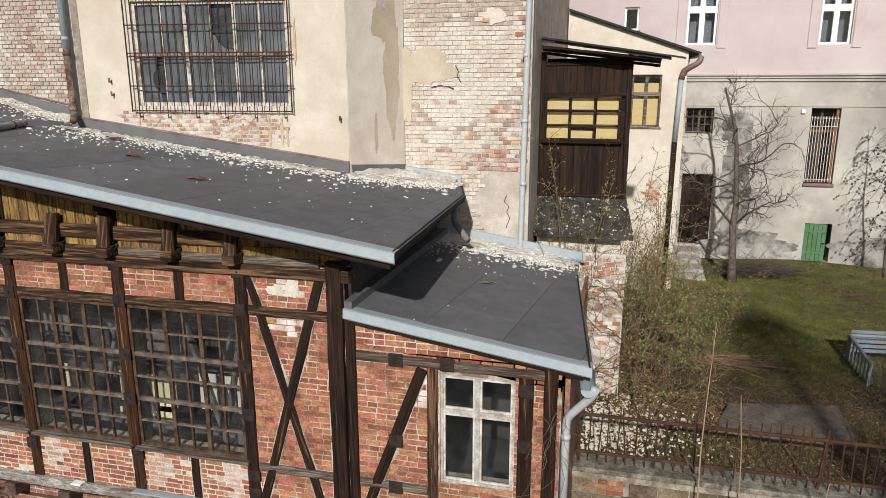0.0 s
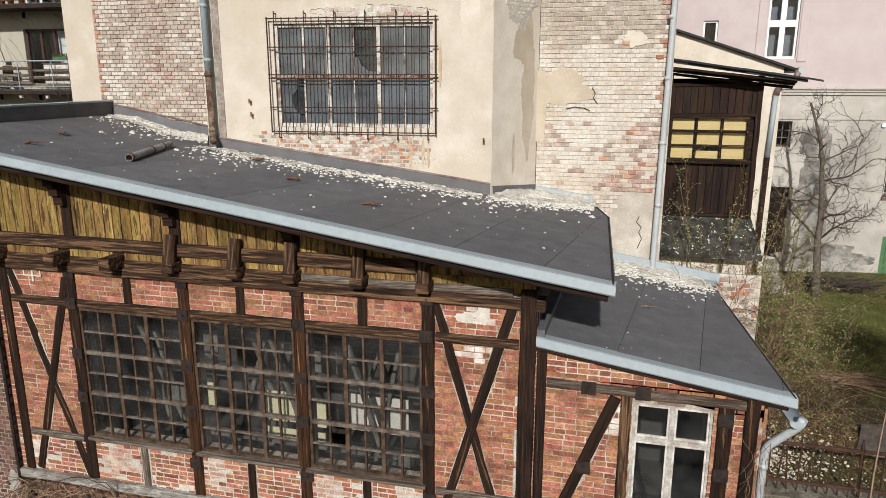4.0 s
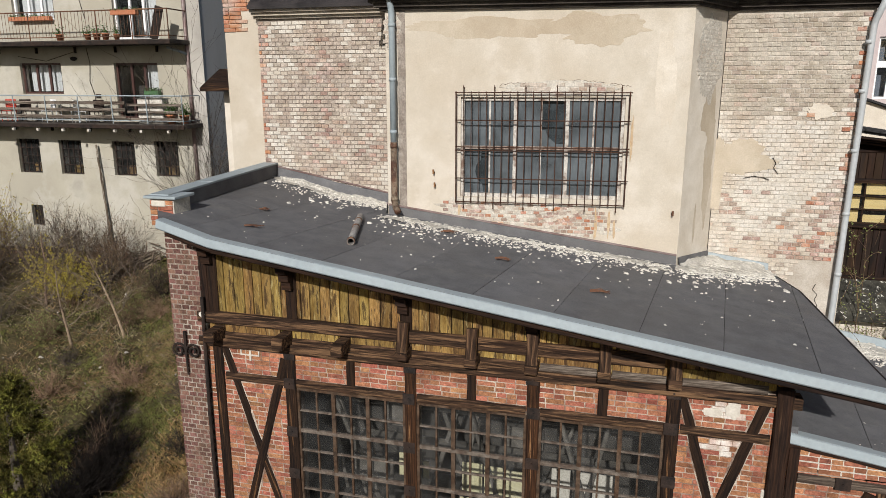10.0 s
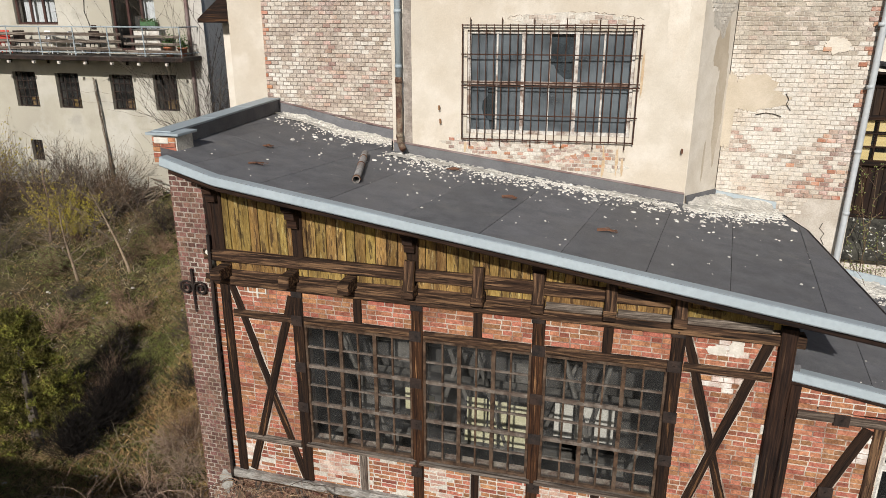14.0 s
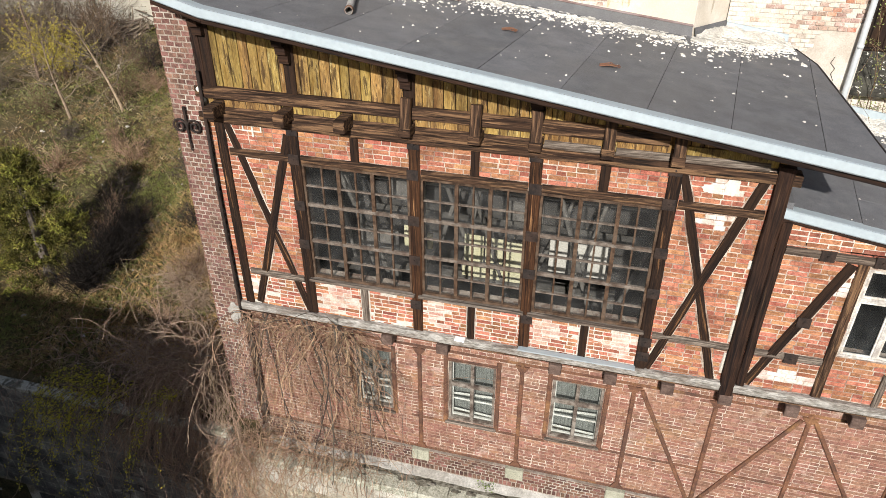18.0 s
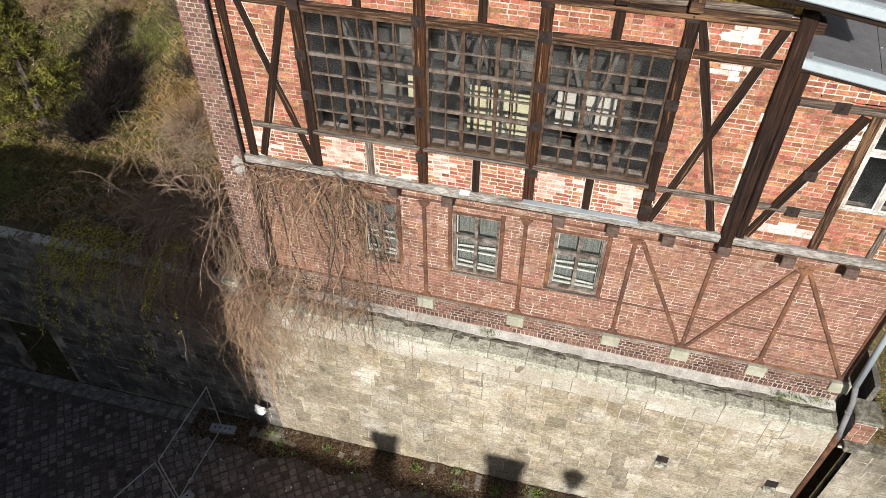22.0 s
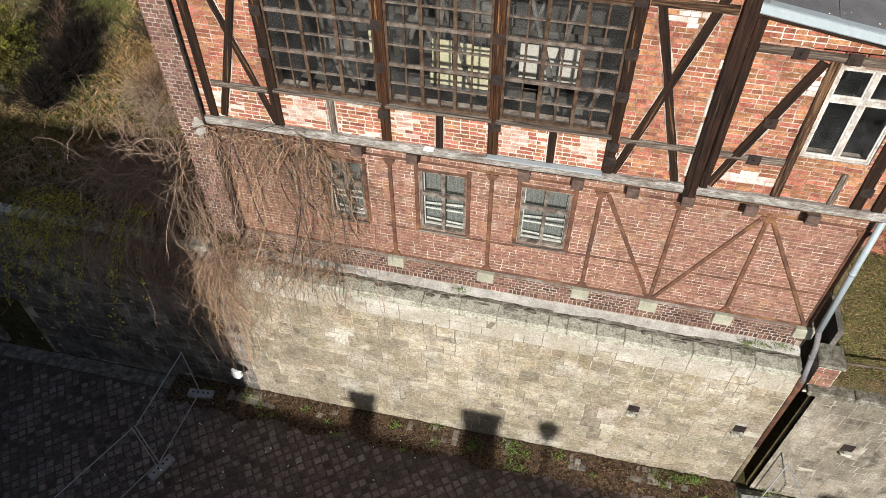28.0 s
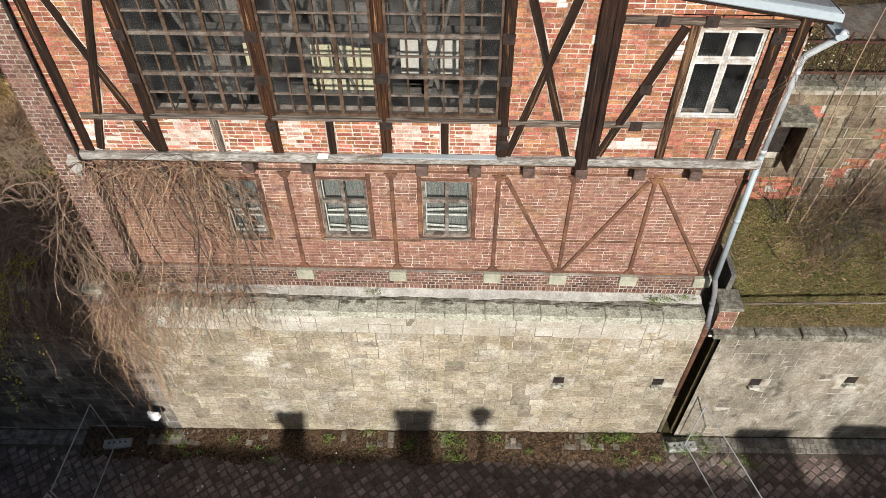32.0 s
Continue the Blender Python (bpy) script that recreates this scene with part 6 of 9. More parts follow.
exposed(bay, m_b, 3.05, 11.45, 1.15, 0.13, 94, lambda x, z, r: r.choice(("pale", "white", "white", "pale", "pink")))
exposed(bay, m_b, 0.12, 12.45, 0.16, 0.4, 95, lambda x, z, r: "pale")
exposed(cham, m_c, 0.75, 12.0, 0.6, 0.75, 96, lambda x, z, r: "white", SMALL)
for i, (x, z, a, b) in enumerate(((1.9, 12.45, 1.6, 0.2), (3.6, 12.4, 0.9, 0.3), (4.75, 11.6, 0.2, 0.9))):
    blotch("plaster_stain", x, z, a, b, -0.002 - 0.0008 * i, PLASTER_TAN if i < 2 else PLASTER_PALE, bay, 110 + i, m_b, 36, 0.0015)
for i, (x, z, a, b) in enumerate(((1.02, 10.2, 0.22, 1.35), (0.86, 11.1, 0.3, 0.55), (0.62, 9.1, 0.05, 0.4))):
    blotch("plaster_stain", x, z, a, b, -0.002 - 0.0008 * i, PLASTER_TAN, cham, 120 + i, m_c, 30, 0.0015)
pieces("brick", courses(0, L_s, 9.0, TOP - 0.1, 0.152, 0.078, 0.012, [], 33), BRICK_PALE, side, m_s @ Matrix.Translation((0, -0.012, 0)), 0.05, 0.006, 60, lambda q: True, 0.008, 33, "brickwork")
for x, z in ((0.85, 9.98), (0.87, 9.75), (5.0, 9.35)):
    part("iron_hook", tube(bmesh.new(), [m_b @ Vector((x, 0.02, z)), m_b @ Vector((x, -0.07, z - 0.01)), m_b @ Vector((x, -0.07, z + 0.06))], 0.018, 6), RUST, bay)
plw, m_w, L_w = wall_seg("plinth_wall", (-3.3, 12.32), (0.2, 12.32), 4, 7.0, LIME_BED, backb, 0.07)
mixed_bricks(courses(2.2, L_w, 4.2, 6.98, 0.152, 0.078, 0.012, [], 35), lambda x, z, r: r.choice(("white", "white", "white", "pink", "pale", "orange") if nz(x, z, 1.3, 5) > -0.1 else ("white", "white", "pale", "none")), plw, m_w @ Matrix.Translation((0, -0.012, 0)), 120, lambda q: True, 37)
wall_seg("return_wall", (-1.55, 12.76), (-1.55, 20), 4, TOP, BRICK_PALE, backb)
pil, m_p, L_p = wall_seg("left_pilaster", (-13.35, 11.75), (-12.55, 11.75), 0, 14.5, PLASTER_CREAM, backb)
pieces("brick", courses(0, L_p, 12.3, 14.5, 0.27, 0.078, 0.012, [], 34, keep=lambda x, z: z > 12.9 - 0.35 * (x < 0.4)), BRICK_ORANGE, pil, m_p @ Matrix.Translation((0, -0.02, 0)), 0.05, 0.006, 60, lambda q: True, 0.008, 34, "brickwork")

# window and its grille
DARK_RUST = mat("dark_rust", (0.045, 0.024, 0.017), (0.085, 0.042, 0.028), 8, 0.8, 0.5)
CHIPPED = mat("chipped_white_paint", (0.50, 0.47, 0.43), (0.66, 0.63, 0.58), 12, 0.75, 0.5, (0.16, 0.09, 0.06), 5, 0.85, fine=45, grain=0.4)
CHIPPED_DARK = mat("peeled_brown_frame", (0.10, 0.055, 0.038), (0.20, 0.12, 0.085), 9, 0.8, 0.5, (0.52, 0.47, 0.42), 5, 0.6)
w_o = window(backb, 0, BAR[1] - BAR[0], BAR[2], BAR[3], 0, 6, [BAR[2] + 0.05, 10.43, BAR[3] - 0.05], CHIPPED, GLASS_BLUE, 0.06, 0.03, 0.08, (1,), "factory_window", None, (2, 4), [(0, 0), (3, 1)], CHIPPED_DARK)
w_o.matrix_basis = world_of(backb).inverted() @ m_b @ Matrix.Translation((BAR[0], 0.06, 0))
for pts in (((0.05, 9.62), (0.40, 9.62), (0.38, 9.78), (0.29, 9.86), (0.25, 10.0), (0.27, 10.12), (0.35, 10.2), (0.36, 10.4), (0.05, 10.4)), ((1.394, 10.46), (1.84, 10.46), (1.83, 10.50), (1.66, 10.51), (1.52, 10.62), (1.47, 10.74), (1.394, 10.75))):
    sh = bmesh.new()
    sh.faces.new([sh.verts.new((x, 0.044, z)) for x, z in pts])
    part("pane", sh, GLASS_BLUE, w_o, "broken pane", m_b @ Matrix.Translation((BAR[0], 0.06, 0))).visible_shadow = False
# dim panes added behind the broken ones only to lift their black
for xa, za, xb, zb in ((0.05, 9.6, 0.5, 10.42), (1.35, 10.44, 1.88, 11.26)):
    sh = bmesh.new()
    sh.faces.new([sh.verts.new((x, 0.1, z)) for x, z in ((xa, za), (xb, za), (xb, zb), (xa, zb))])
    part("inner_pane", sh, GLASS_INNER, w_o, "", m_b @ Matrix.Translation((BAR[0], 0.06, 0))).visible_shadow = False
cr = random.Random(96)
for xa, xb, z in ((2.0, 2.8, 11.50), (2.78, 3.75, 11.53), (3.72, 4.2, 11.47)):
    k = 16
    pts = [(xa + (xb - xa) * i / k, -0.004, z + 0.05 * math.sin(3.1 * i / k) + cr.gauss(0, 0.014)) for i in range(k + 1)]
    part("crack", tube(bmesh.new(), pts, 0.003, 4), DARK_RUST, bay, m=m_b)
block("room_back", -9.3, -4.7, 12.9, 13.0, 8.5, 12.6, DARK_ROOM, backb, 0)
gr = part("window_grille", tube(bmesh.new(), [(1.25, -0.085, 9.48), (4.19, -0.085, 9.48)], 0.011, 6), DARK_RUST, backb, "rusty iron window grille", m_b)
for z in (9.9, 10.39, 10.45, 10.91, 11.38):
    part("cross_bar", tube(bmesh.new(), [(1.24, -0.085, z), (4.22, -0.085, z)], 0.011, 6), DARK_RUST, gr, m=m_b)
n = 23
for i in range(n):
    x = 1.26 + (4.18 - 1.26) * i / (n - 1)
    tall = i % 4 == 1
    part("bar", tube(bmesh.new(), [(x, -0.1, 9.36 if tall else 9.46), (x, -0.1, 11.5 if tall else 11.4)], 0.0085 if 0 < i < n - 1 else 0.013, 6), DARK_RUST, gr, m=m_b)
    if tall:
        for z in (9.37, 11.46):
            part("stay", tube(bmesh.new(), [(x, -0.1, z), (x, 0.03, z)], 0.012, 6), RUST, gr, m=m_b)

# cornice, gutter, roof
CORN = [(-12.6, 11.65), (-9.58, 11.65), (-9.58, 10.72), (-4.48, 11.2), (-3.85, 12.4), (-1.5, 12.4)]
SOOT = mat("sooty_cornice", (0.03, 0.025, 0.023), (0.06, 0.05, 0.045), 5, 0.95, 0.4, (0.16, 0.14, 0.115), 1.2, 0.4)


def offset_line(line, d):
    out = []
    for i, p in enumerate(line):
        p = Vector(p)
        ns = []
        for a, b in ((i - 1, i), (i, i + 1)):
            if 0 <= a and b < len(line):
                t = (Vector(line[b]) - Vector(line[a])).normalized()
                ns.append(Vector((t.y, -t.x)))
        nn = sum(ns, Vector((0, 0))).normalized()
        out.append(p + nn * d / max(0.5, nn.dot(ns[0])))
    return out


for k, (d, z0, z1) in enumerate(((0.07, 12.75, 12.80), (0.15, 12.80, 12.86), (0.22, 12.86, 12.93))):
    o = offset_line(CORN, d)
    inn = offset_line(CORN, -0.1)
    for i in range(len(CORN) - 1):
        part("cornice", slab(bmesh.new(), [o[i][:], o[i + 1][:], inn[i + 1][:], inn[i][:]], lambda x, y: z1, z1 - z0), SOOT if i else BRICK_BROWN, backb)
GUT = mat("rusty_gutter", (0.055, 0.03, 0.022), (0.13, 0.065, 0.042), 5, 0.7, 0.3, (0.5, 0.44, 0.32), 4.0, 0.5)
g = offset_line(CORN, 0.33)
bm = bmesh.new()
tube(bm, [(p.x, p.y, 12.97) for p in g[2:]], 0.05, 10)
part("gutter", bm, GUT, backb, "rusty gutter with flaking paint")
BLACK_ROOF = mat("black_roof_felt", (0.02, 0.018, 0.019), (0.04, 0.036, 0.036), 4, 0.7, 0.6, (0.07, 0.06, 0.06), 0.8, 0.5)
top_o, back = offset_line(CORN, 0.3), 19.0
for i in range(len(CORN) - 1):
    a, b = top_o[i], top_o[i + 1]
    if b.x - a.x > 0.05:
        part("roof", slab(bmesh.new(), [(a.x, a.y), (b.x, b.y), (b.x, back), (a.x, back)], lambda x, y: 12.97 + 0.85 * (y - a.y - (b.y - a.y) * (x - a.x) / (b.x - a.x)), 0.06), BLACK_ROOF, backb)
block("chimney", -12.3, -11.7, 12.3, 12.9, 13.2, 14.8, BRICK_ORANGE, backb, 0.01)
block("roof_box", -12.6, -12.1, 11.5, 12.0, 13.0, 13.3, IRON, backb, 0.01)
part("ceiling_slab", slab(bmesh.new(), [(-12.4, 11.85), (-9.4, 11.85), (-9.4, 11.0), (-4.7, 11.45), (-4.0, 12.6), (-1.75, 12.6), (-1.75, 19), (-12.4, 19)], lambda x, y: TOP - 0.16, 0.1), DARK_ROOM, backb)
pipe("downpipe", [(-9.45, 10.5, 13.0), (-9.42, 10.6, 12.75), (-9.42, 10.6, 10.5)], 0.055, ZINC, backb, "zinc downpipe", [((-9.42, 10.6, z), (0, 0, 1)) for z in (12.5, 11.6, 10.7)])
pipe("downpipe", [(-9.42, 10.6, 10.52), (-9.42, 10.6, 9.4), (-9.3, 10.42, 9.3)], 0.058, GUT, backb, "rusted foot of the downpipe", [((-9.42, 10.6, 10.45), (0, 0, 1)), ((-9.42, 10.6, 9.5), (0, 0, 1))])
pipe("downpipe", [(-1.48, 12.05, 13.0), (-1.6, 12.27, 12.5), (-1.66, 12.27, 7.05), (-1.66, 12.2, 7.0)], 0.052, PIPE_ZINC, backb, "zinc downpipe", [((-1.64, 12.27, z), (0, 0, 1)) for z in (12.2, 11.4, 10.4, 9.3, 8.2)])

# ---- wing and veranda ----
wing = thing("cream_wing", (0, 20, 4.3), "cream plastered wing with a sloping tarred roof", "building")
WY = 19.5
wz = lambda x, y=0: 11.8 - 0.338 * (x + 1.715)
WIN_W = (0.2, 0.95, 8.77, 10.12)
part("wall", wall_holes(bmesh.new(), -1.5, 1.56, 4, 10.3, [WIN_W], WY, WY + 0.3), PLASTER_PALE, wing)
bm = bmesh.new()
A = [bm.verts.new(v) for v in ((-1.5, WY, 10.3), (1.56, WY, 10.3), (1.56, WY, wz(1.56)), (-1.5, WY, wz(-1.5)))]
B = [bm.verts.new((v.co.x, WY + 0.3, v.co.z)) for v in A]
bm.faces.new(A), bm.faces.new(B[::-1])
for i in range(4):
    bm.faces.new((A[i], B[i], B[(i + 1) % 4], A[(i + 1) % 4]))
bmesh.ops.recalc_face_normals(bm, faces=bm.faces)
part("gable", bm, PLASTER_PALE, wing)
part("side_wall", box(bmesh.new(), 1.28, 1.56, WY + 0.3, 23.8, 4, 10.5), PLASTER_PALE, wing)
part("roof", slab(bmesh.new(), [(-1.5, WY - 0.15), (1.85, WY - 0.15), (1.85, 23.7), (-1.5, 23.7)], lambda x, y: wz(x) + 0.07, 0.06), FELT_DARK, wing)
window(wing, *WIN_W, WY + 0.06, 2, [8.82, 9.62, 10.07], TIMBER_GREY, GLASS, 0.05, 0.05, 0.07, (1,), "casement_window", TIMBER_GREY, (1,))
block("blind", WIN_W[0] + 0.02, 0.93, WY + 0.2, WY + 0.22, 8.8, 9.9, BLIND, wing, 0)
pipe("downpipe", [(1.86, WY - 0.2, 10.62), (1.82, WY - 0.2, 10.42), (1.45, WY - 0.12, 10.2), (1.42, WY - 0.1, 10.0)], 0.075, ZINC_BROWN, wing, "brown swan neck")
pipe("downpipe", [(1.42, WY - 0.1, 10.05), (1.37, WY - 0.1, 8.4)], 0.065, ZINC, wing)
pipe("downpipe", [(1.37, WY - 0.1, 8.4), (1.35, WY - 0.1, 4.4)], 0.065, TIMBER, wing)
part("gutter", tube(bmesh.new(), [(1.9, WY - 0.3, 10.62), (1.9, 23.7, 10.66)], 0.07, 8), PIPE_ZINC, wing)
for i, (x, z, a, b) in enumerate(((1.2, 5.2, 0.3, 1.0), (0.9, 7.0, 0.25, 0.5))):
    exposed(wing, Matrix.Translation((0, WY, 0)), x, z, a, b, 150 + i, lambda x, z, r: r.choice(("orange", "orange", "pale")))

veranda = thing("wooden_veranda", (-0.7, 13.73, 4.3), "dark board veranda with yellow blinds over a mossy slab", "veranda")
VW = (-1.45, -0.03, 8.86, 9.70)
vw = part("wall", wall_holes(bmesh.new(), -1.54, 0.14, 7.78, 10.25, [VW], 13.77, 13.83), TIMBER_BLACK, veranda)
x = -1.54
r = random.Random(19)
while x < 0.12:
    w = min(r.uniform(0.12, 0.16), 0.14 - x)
    for z0, z1 in ((7.8, 8.82), (9.74, 10.26)):
        part("board", box(bmesh.new(), x + 0.004, x + w - 0.004, 13.73 + r.uniform(0, 0.01), 13.77, z0, z1, 0.003), BOARD_BLACK, vw)
    x += w
window(veranda, *VW, 13.72, 3, 3, TIMBER, GLASS, 0.04, 0.03, 0.07, (), "veranda_window", TIMBER)
for i in range(3):
    for j in range(3):
        w, hh = (VW[1] - VW[0]) / 3, (VW[3] - VW[2]) / 3
        block("blind", VW[0] + i * w + 0.03, VW[0] + (i + 1) * w - 0.03, 13.83, 13.84, VW[2] + j * hh + 0.02, VW[2] + (j + 1) * hh - (0.1 if (i, j) == (1, 0) else 0.02), BLIND, veranda, 0)
for x in (-1.5, 0.1):
    beam("post", (x, 13.7, 7.78), (x, 13.7, 10.5), 0.1, 0.1, TIMBER_BLACK, veranda)
for z in (8.84, 9.72, 10.28, 7.8):
    beam("rail", (-1.54, 13.71, z), (0.14, 13.71, z), 0.07, 0.06, TIMBER_BLACK, veranda)
for i, (y, z) in enumerate(((13.48, 10.36), (13.33, 10.4), (13.63, 10.3))):
    beam("roof_batten", (-1.5, y, z + 0.18), (0.62, y, z - 0.06), 0.05, 0.06, TIMBER_BLACK, veranda)
part("roof", slab(bmesh.new(), [(-1.5, 13.28), (0.78, 13.28), (0.6, 14.53), (-1.5, 14.53)], lambda x, y: 10.72 - 0.15 * (x + 1.5) + 0.05 * (y - 13.28), 0.05), FELT_DARK, veranda)
for i in range(10):
    x = -1.5 + i * 0.25
    part("slate", slab(bmesh.new(), [(x, 13.23 + r.uniform(-0.03, 0.03)), (x + 0.27, 13.23 + r.uniform(-0.03, 0.03)), (x + 0.26, 13.73), (x, 13.73)], lambda px, py: 10.75 - 0.15 * (px + 1.5) + 0.05 * (py - 13.28) + r.uniform(0, 0.006), 0.03), FELT_DARK, veranda)
part("inner_wall", box(bmesh.new(), -1.5, 0.05, 14.43, 14.48, 7.85, 10.4), TIMBER_BLACK, veranda)
MOSS_SLATE = mat("mossy_slate", (0.02, 0.019, 0.017), (0.055, 0.052, 0.043), 6, 0.95, 0.7, (0.10, 0.095, 0.075), 2.2, 0.55, fine=20, extra=[((0.68, 0.66, 0.60), 13.53, 0.60, 0.64, 0.9)])
part("slab_roof", slab(bmesh.new(), [(-1.54, 13.12), (0.33, 13.12), (0.16, 13.76), (-1.54, 13.76)], lambda x, y: 7.18 + 0.95 * (y - 13.12), 0.1), MOSS_SLATE, veranda)
part("base_wall", box(bmesh.new(), -1.5, 0.1, 13.43, 14.43, 4, 7.17), PLASTER_PALE, veranda)
exposed(veranda, Matrix.Translation((0, 13.43, 0)), -0.15, 5.8, 0.22, 1.1, 155, lambda x, z, r: r.choice(("orange", "pale", "white")))

# ---- pink building ----
DIM_BLUE = mat("reflected_sky_blue", (0.15, 0.17, 0.20), (0.20, 0.22, 0.255), 2, 0.8, 0.1)
pinkb = thing("pink_building", (8, 28, 4.3), "pink and white plastered apartment building with a string course", "building")
PK = [(1.78, 2.66, 11.03, 12.9), (5.55, 6.42, 11.0, 12.9), (9.3, 10.15, 11.0, 12.9), (5.6, 6.42, 6.85, 9.14), (5.8, 6.58, 4.33, 5.57), (1.96, 2.8, 8.31, 9.12), (2.0, 2.95, 4.7, 7.03)]
low_f = part("lower_facade", wall_holes(bmesh.new(), -1.2, 24, 4.0, 10.1, PK[3:], 23.8, 24.2), OFFWHITE, pinkb)
part("upper_facade", wall_holes(bmesh.new(), -8, 24, 10.1, 18, PK[:3] + [(-0.1, 0.34, 11.5, 12.2)], 23.8, 24.2), PINK, pinkb)
for y, z0, z1 in ((23.7, 10.02, 10.1), (23.64, 10.1, 10.16), (23.74, 9.93, 10.02)):
    part("string_course", box(bmesh.new(), 0.9, 24, y, 23.798, z0, z1, 0.01), OFFWHITE, pinkb)
part("string_course", box(bmesh.new(), 0.9, 24, 23.77, 23.798, 9.18, 9.22, 0.005), OFFWHITE, pinkb)
part("room", box(bmesh.new(), -1.2, 24, 25.0, 25.1, 4, 18), DARK_ROOM, pinkb)
part("floor", box(bmesh.new(), -1.2, 24, 24.2, 25, 10.0, 10.2), DARK_ROOM, pinkb)
part("roof", slab(bmesh.new(), [(-1.5, 23.2), (24.5, 23.2), (24.5, 34), (-1.5, 34)], lambda x, y: 18 + 0.4 * (y - 23.2), 0.2), FELT, pinkb)
for a, b, c, d in PK[:3]:
    window(pinkb, a, b, c, d, 23.9, 2, [c + 0.07, c + 1.05, d - 0.07], WHITE_PLASTIC, GLASS, 0.07, 0.1, 0.1, (1,), "window", WHITE_PLASTIC, (1,))
    for s in (a - 0.3, b + 0.04):
        block("surround", s, s + 0.26, 23.765, 23.799, c - 0.1, d + 0.2, PINK, pinkb, 0.012)
    # no real curtain: a blue-grey sheet paints the sky reflected in the panes
    block("curtain", a, b, 24.3, 24.31, c, d, DIM_BLUE, pinkb, 0)
window(pinkb, -0.1, 0.34, 11.5, 12.2, 23.88, 1, 1, WHITE_PLASTIC, GLASS, 0.06, 0.05, 0.08, (), "window", TIMBER_GREY)
a, b, c, d = PK[3]
ORANGE_FRAME = mat("orange_frame", (0.24, 0.10, 0.035), (0.33, 0.15, 0.055), 5, 0.6, 0.2, (0.10, 0.045, 0.02), 2.0, 0.5)
window(pinkb, a + 0.02, b - 0.1, c, d, 24.08, 2, 2, BROWN_FRAME, GLASS, 0.05, 0.05, 0.06, (1,), "window", None, (1,))
block("casement", b - 0.1, b - 0.02, 23.9, 24.1, c, d, ORANGE_FRAME, pinkb, 0.006, "open orange-brown casement")
block("window_head", a, b - 0.1, 23.98, 24.06, c + 1.55, c + 1.63, ORANGE_FRAME, pinkb, 0.006)
block("sill", a - 0.02, b + 0.04, 23.72, 24.0, c - 0.1, c, ZINC_BROWN, pinkb, 0.01)
bars = part("window_bars", tube(bmesh.new(), [(a, 23.86, c + 0.1), (b, 23.86, c + 0.1)], 0.012, 6), WHITE_PAINT, pinkb)
for i in range(10):
    x = a + 0.05 + (b - a - 0.1) * i / 9
    part("bar", tube(bmesh.new(), [(x, 23.86, c + 0.03), (x, 23.86, d - 0.25)], 0.011, 6), WHITE_PAINT, bars)
for z in (d - 0.3, d - 0.55):
    part("cross_bar", tube(bmesh.new(), [(a, 23.86, z), (b, 23.86, z)], 0.012, 6), WHITE_PAINT, bars)
GREEN = mat("green_paint", (0.06, 0.15, 0.06), (0.085, 0.20, 0.085), 4, 0.6, 0.2, (0.05, 0.1, 0.045), 1.2, 0.4)
a, b, c, d = PK[4]
door = part("cellar_door", box(bmesh.new(), a, b - 0.13, 23.84, 23.86, c, d - 0.02), GREEN, pinkb, "green plank cellar door")
for i in range(5):
    w = (b - 0.13 - a) / 5
    part("plank", box(bmesh.new(), a + i * w + 0.004, a + (i + 1) * w - 0.004, 23.81, 23.84, c + 0.02, d - 0.04, 0.004), GREEN, door)
for z in (c + 0.25, d - 0.3):
    part("ledge_board", box(bmesh.new(), a, b - 0.14, 23.79, 23.81, z, z + 0.09, 0.004), GREEN, door)
part("latch", box(bmesh.new(), b - 0.26, b - 0.16, 23.76, 23.79, c + 0.6, c + 0.63, 0.003), IRON, door)
a, b, c, d = PK[5]
window(pinkb, a, b, c, d, 23.95, 4, 3, TIMBER_GREY, GLASS, 0.06, 0.03, 0.06, (), "barred_window", OFFWHITE, (2,))
a, b, c, d = PK[6]
dk = part("plank_door", box(bmesh.new(), a, b, 24.0, 24.04, c, d), TIMBER_BLACK, pinkb, "old black plank door")
for i in range(6):
    w = (b - a) / 6
    part("plank", box(bmesh.new(), a + i * w + 0.004, a + (i + 1) * w - 0.004, 23.97, 24.0, c, d, 0.004), BOARD_BLACK, dk)
block("alarm_box", 5.3, 5.42, 23.72, 23.798, 8.98, 9.1, WHITE_PLASTIC, pinkb, 0.01)
SOOT_SHADE = mat("sooty_shaded_plaster", (0.12, 0.113, 0.103), (0.32, 0.30, 0.275), 1.8, 0.95, 0.4, (0.44, 0.42, 0.385), 0.9, 0.6, grain=0.35, fine=30, lo=0.38, hi=0.62, extra=[((0.10, 0.095, 0.085), 3.5, 0.57, 0.68, 0.6), ((0.56, 0.54, 0.50), 4.5, 0.62, 0.68, 0.6)])
# soot along the foot; the tall patch beside the door also paints shadow
for i, (x, z, a, b, mm) in enumerate(((4.1, 4.75, 1.5, 0.62, SOOT_SHADE), (3.6, 6.9, 0.5, 2.2, SOOT_SHADE), (1.75, 7.65, 0.45, 0.42, SOOT_SHADE), (3.5, 8.5, 0.5, 0.6, SOOT_SHADE), (8.0, 4.7, 1.35, 0.6, SOOT_SHADE), (4.5, 5.35, 0.45, 0.16, OFFWHITE), (7.4, 5.3, 0.4, 0.12, OFFWHITE))):
    blotch("soot_stain" if mm is SOOT_SHADE else "bare_patch", x, z, a, b, 23.797 - 0.0016 * i, mm, low_f, 160 + i, None, 40, 0.0012)

# ---- apartment house ----
apt = thing("apartment_house", (-27, 27, 4.5), "beige rendered apartment house with two long balconies", "building")
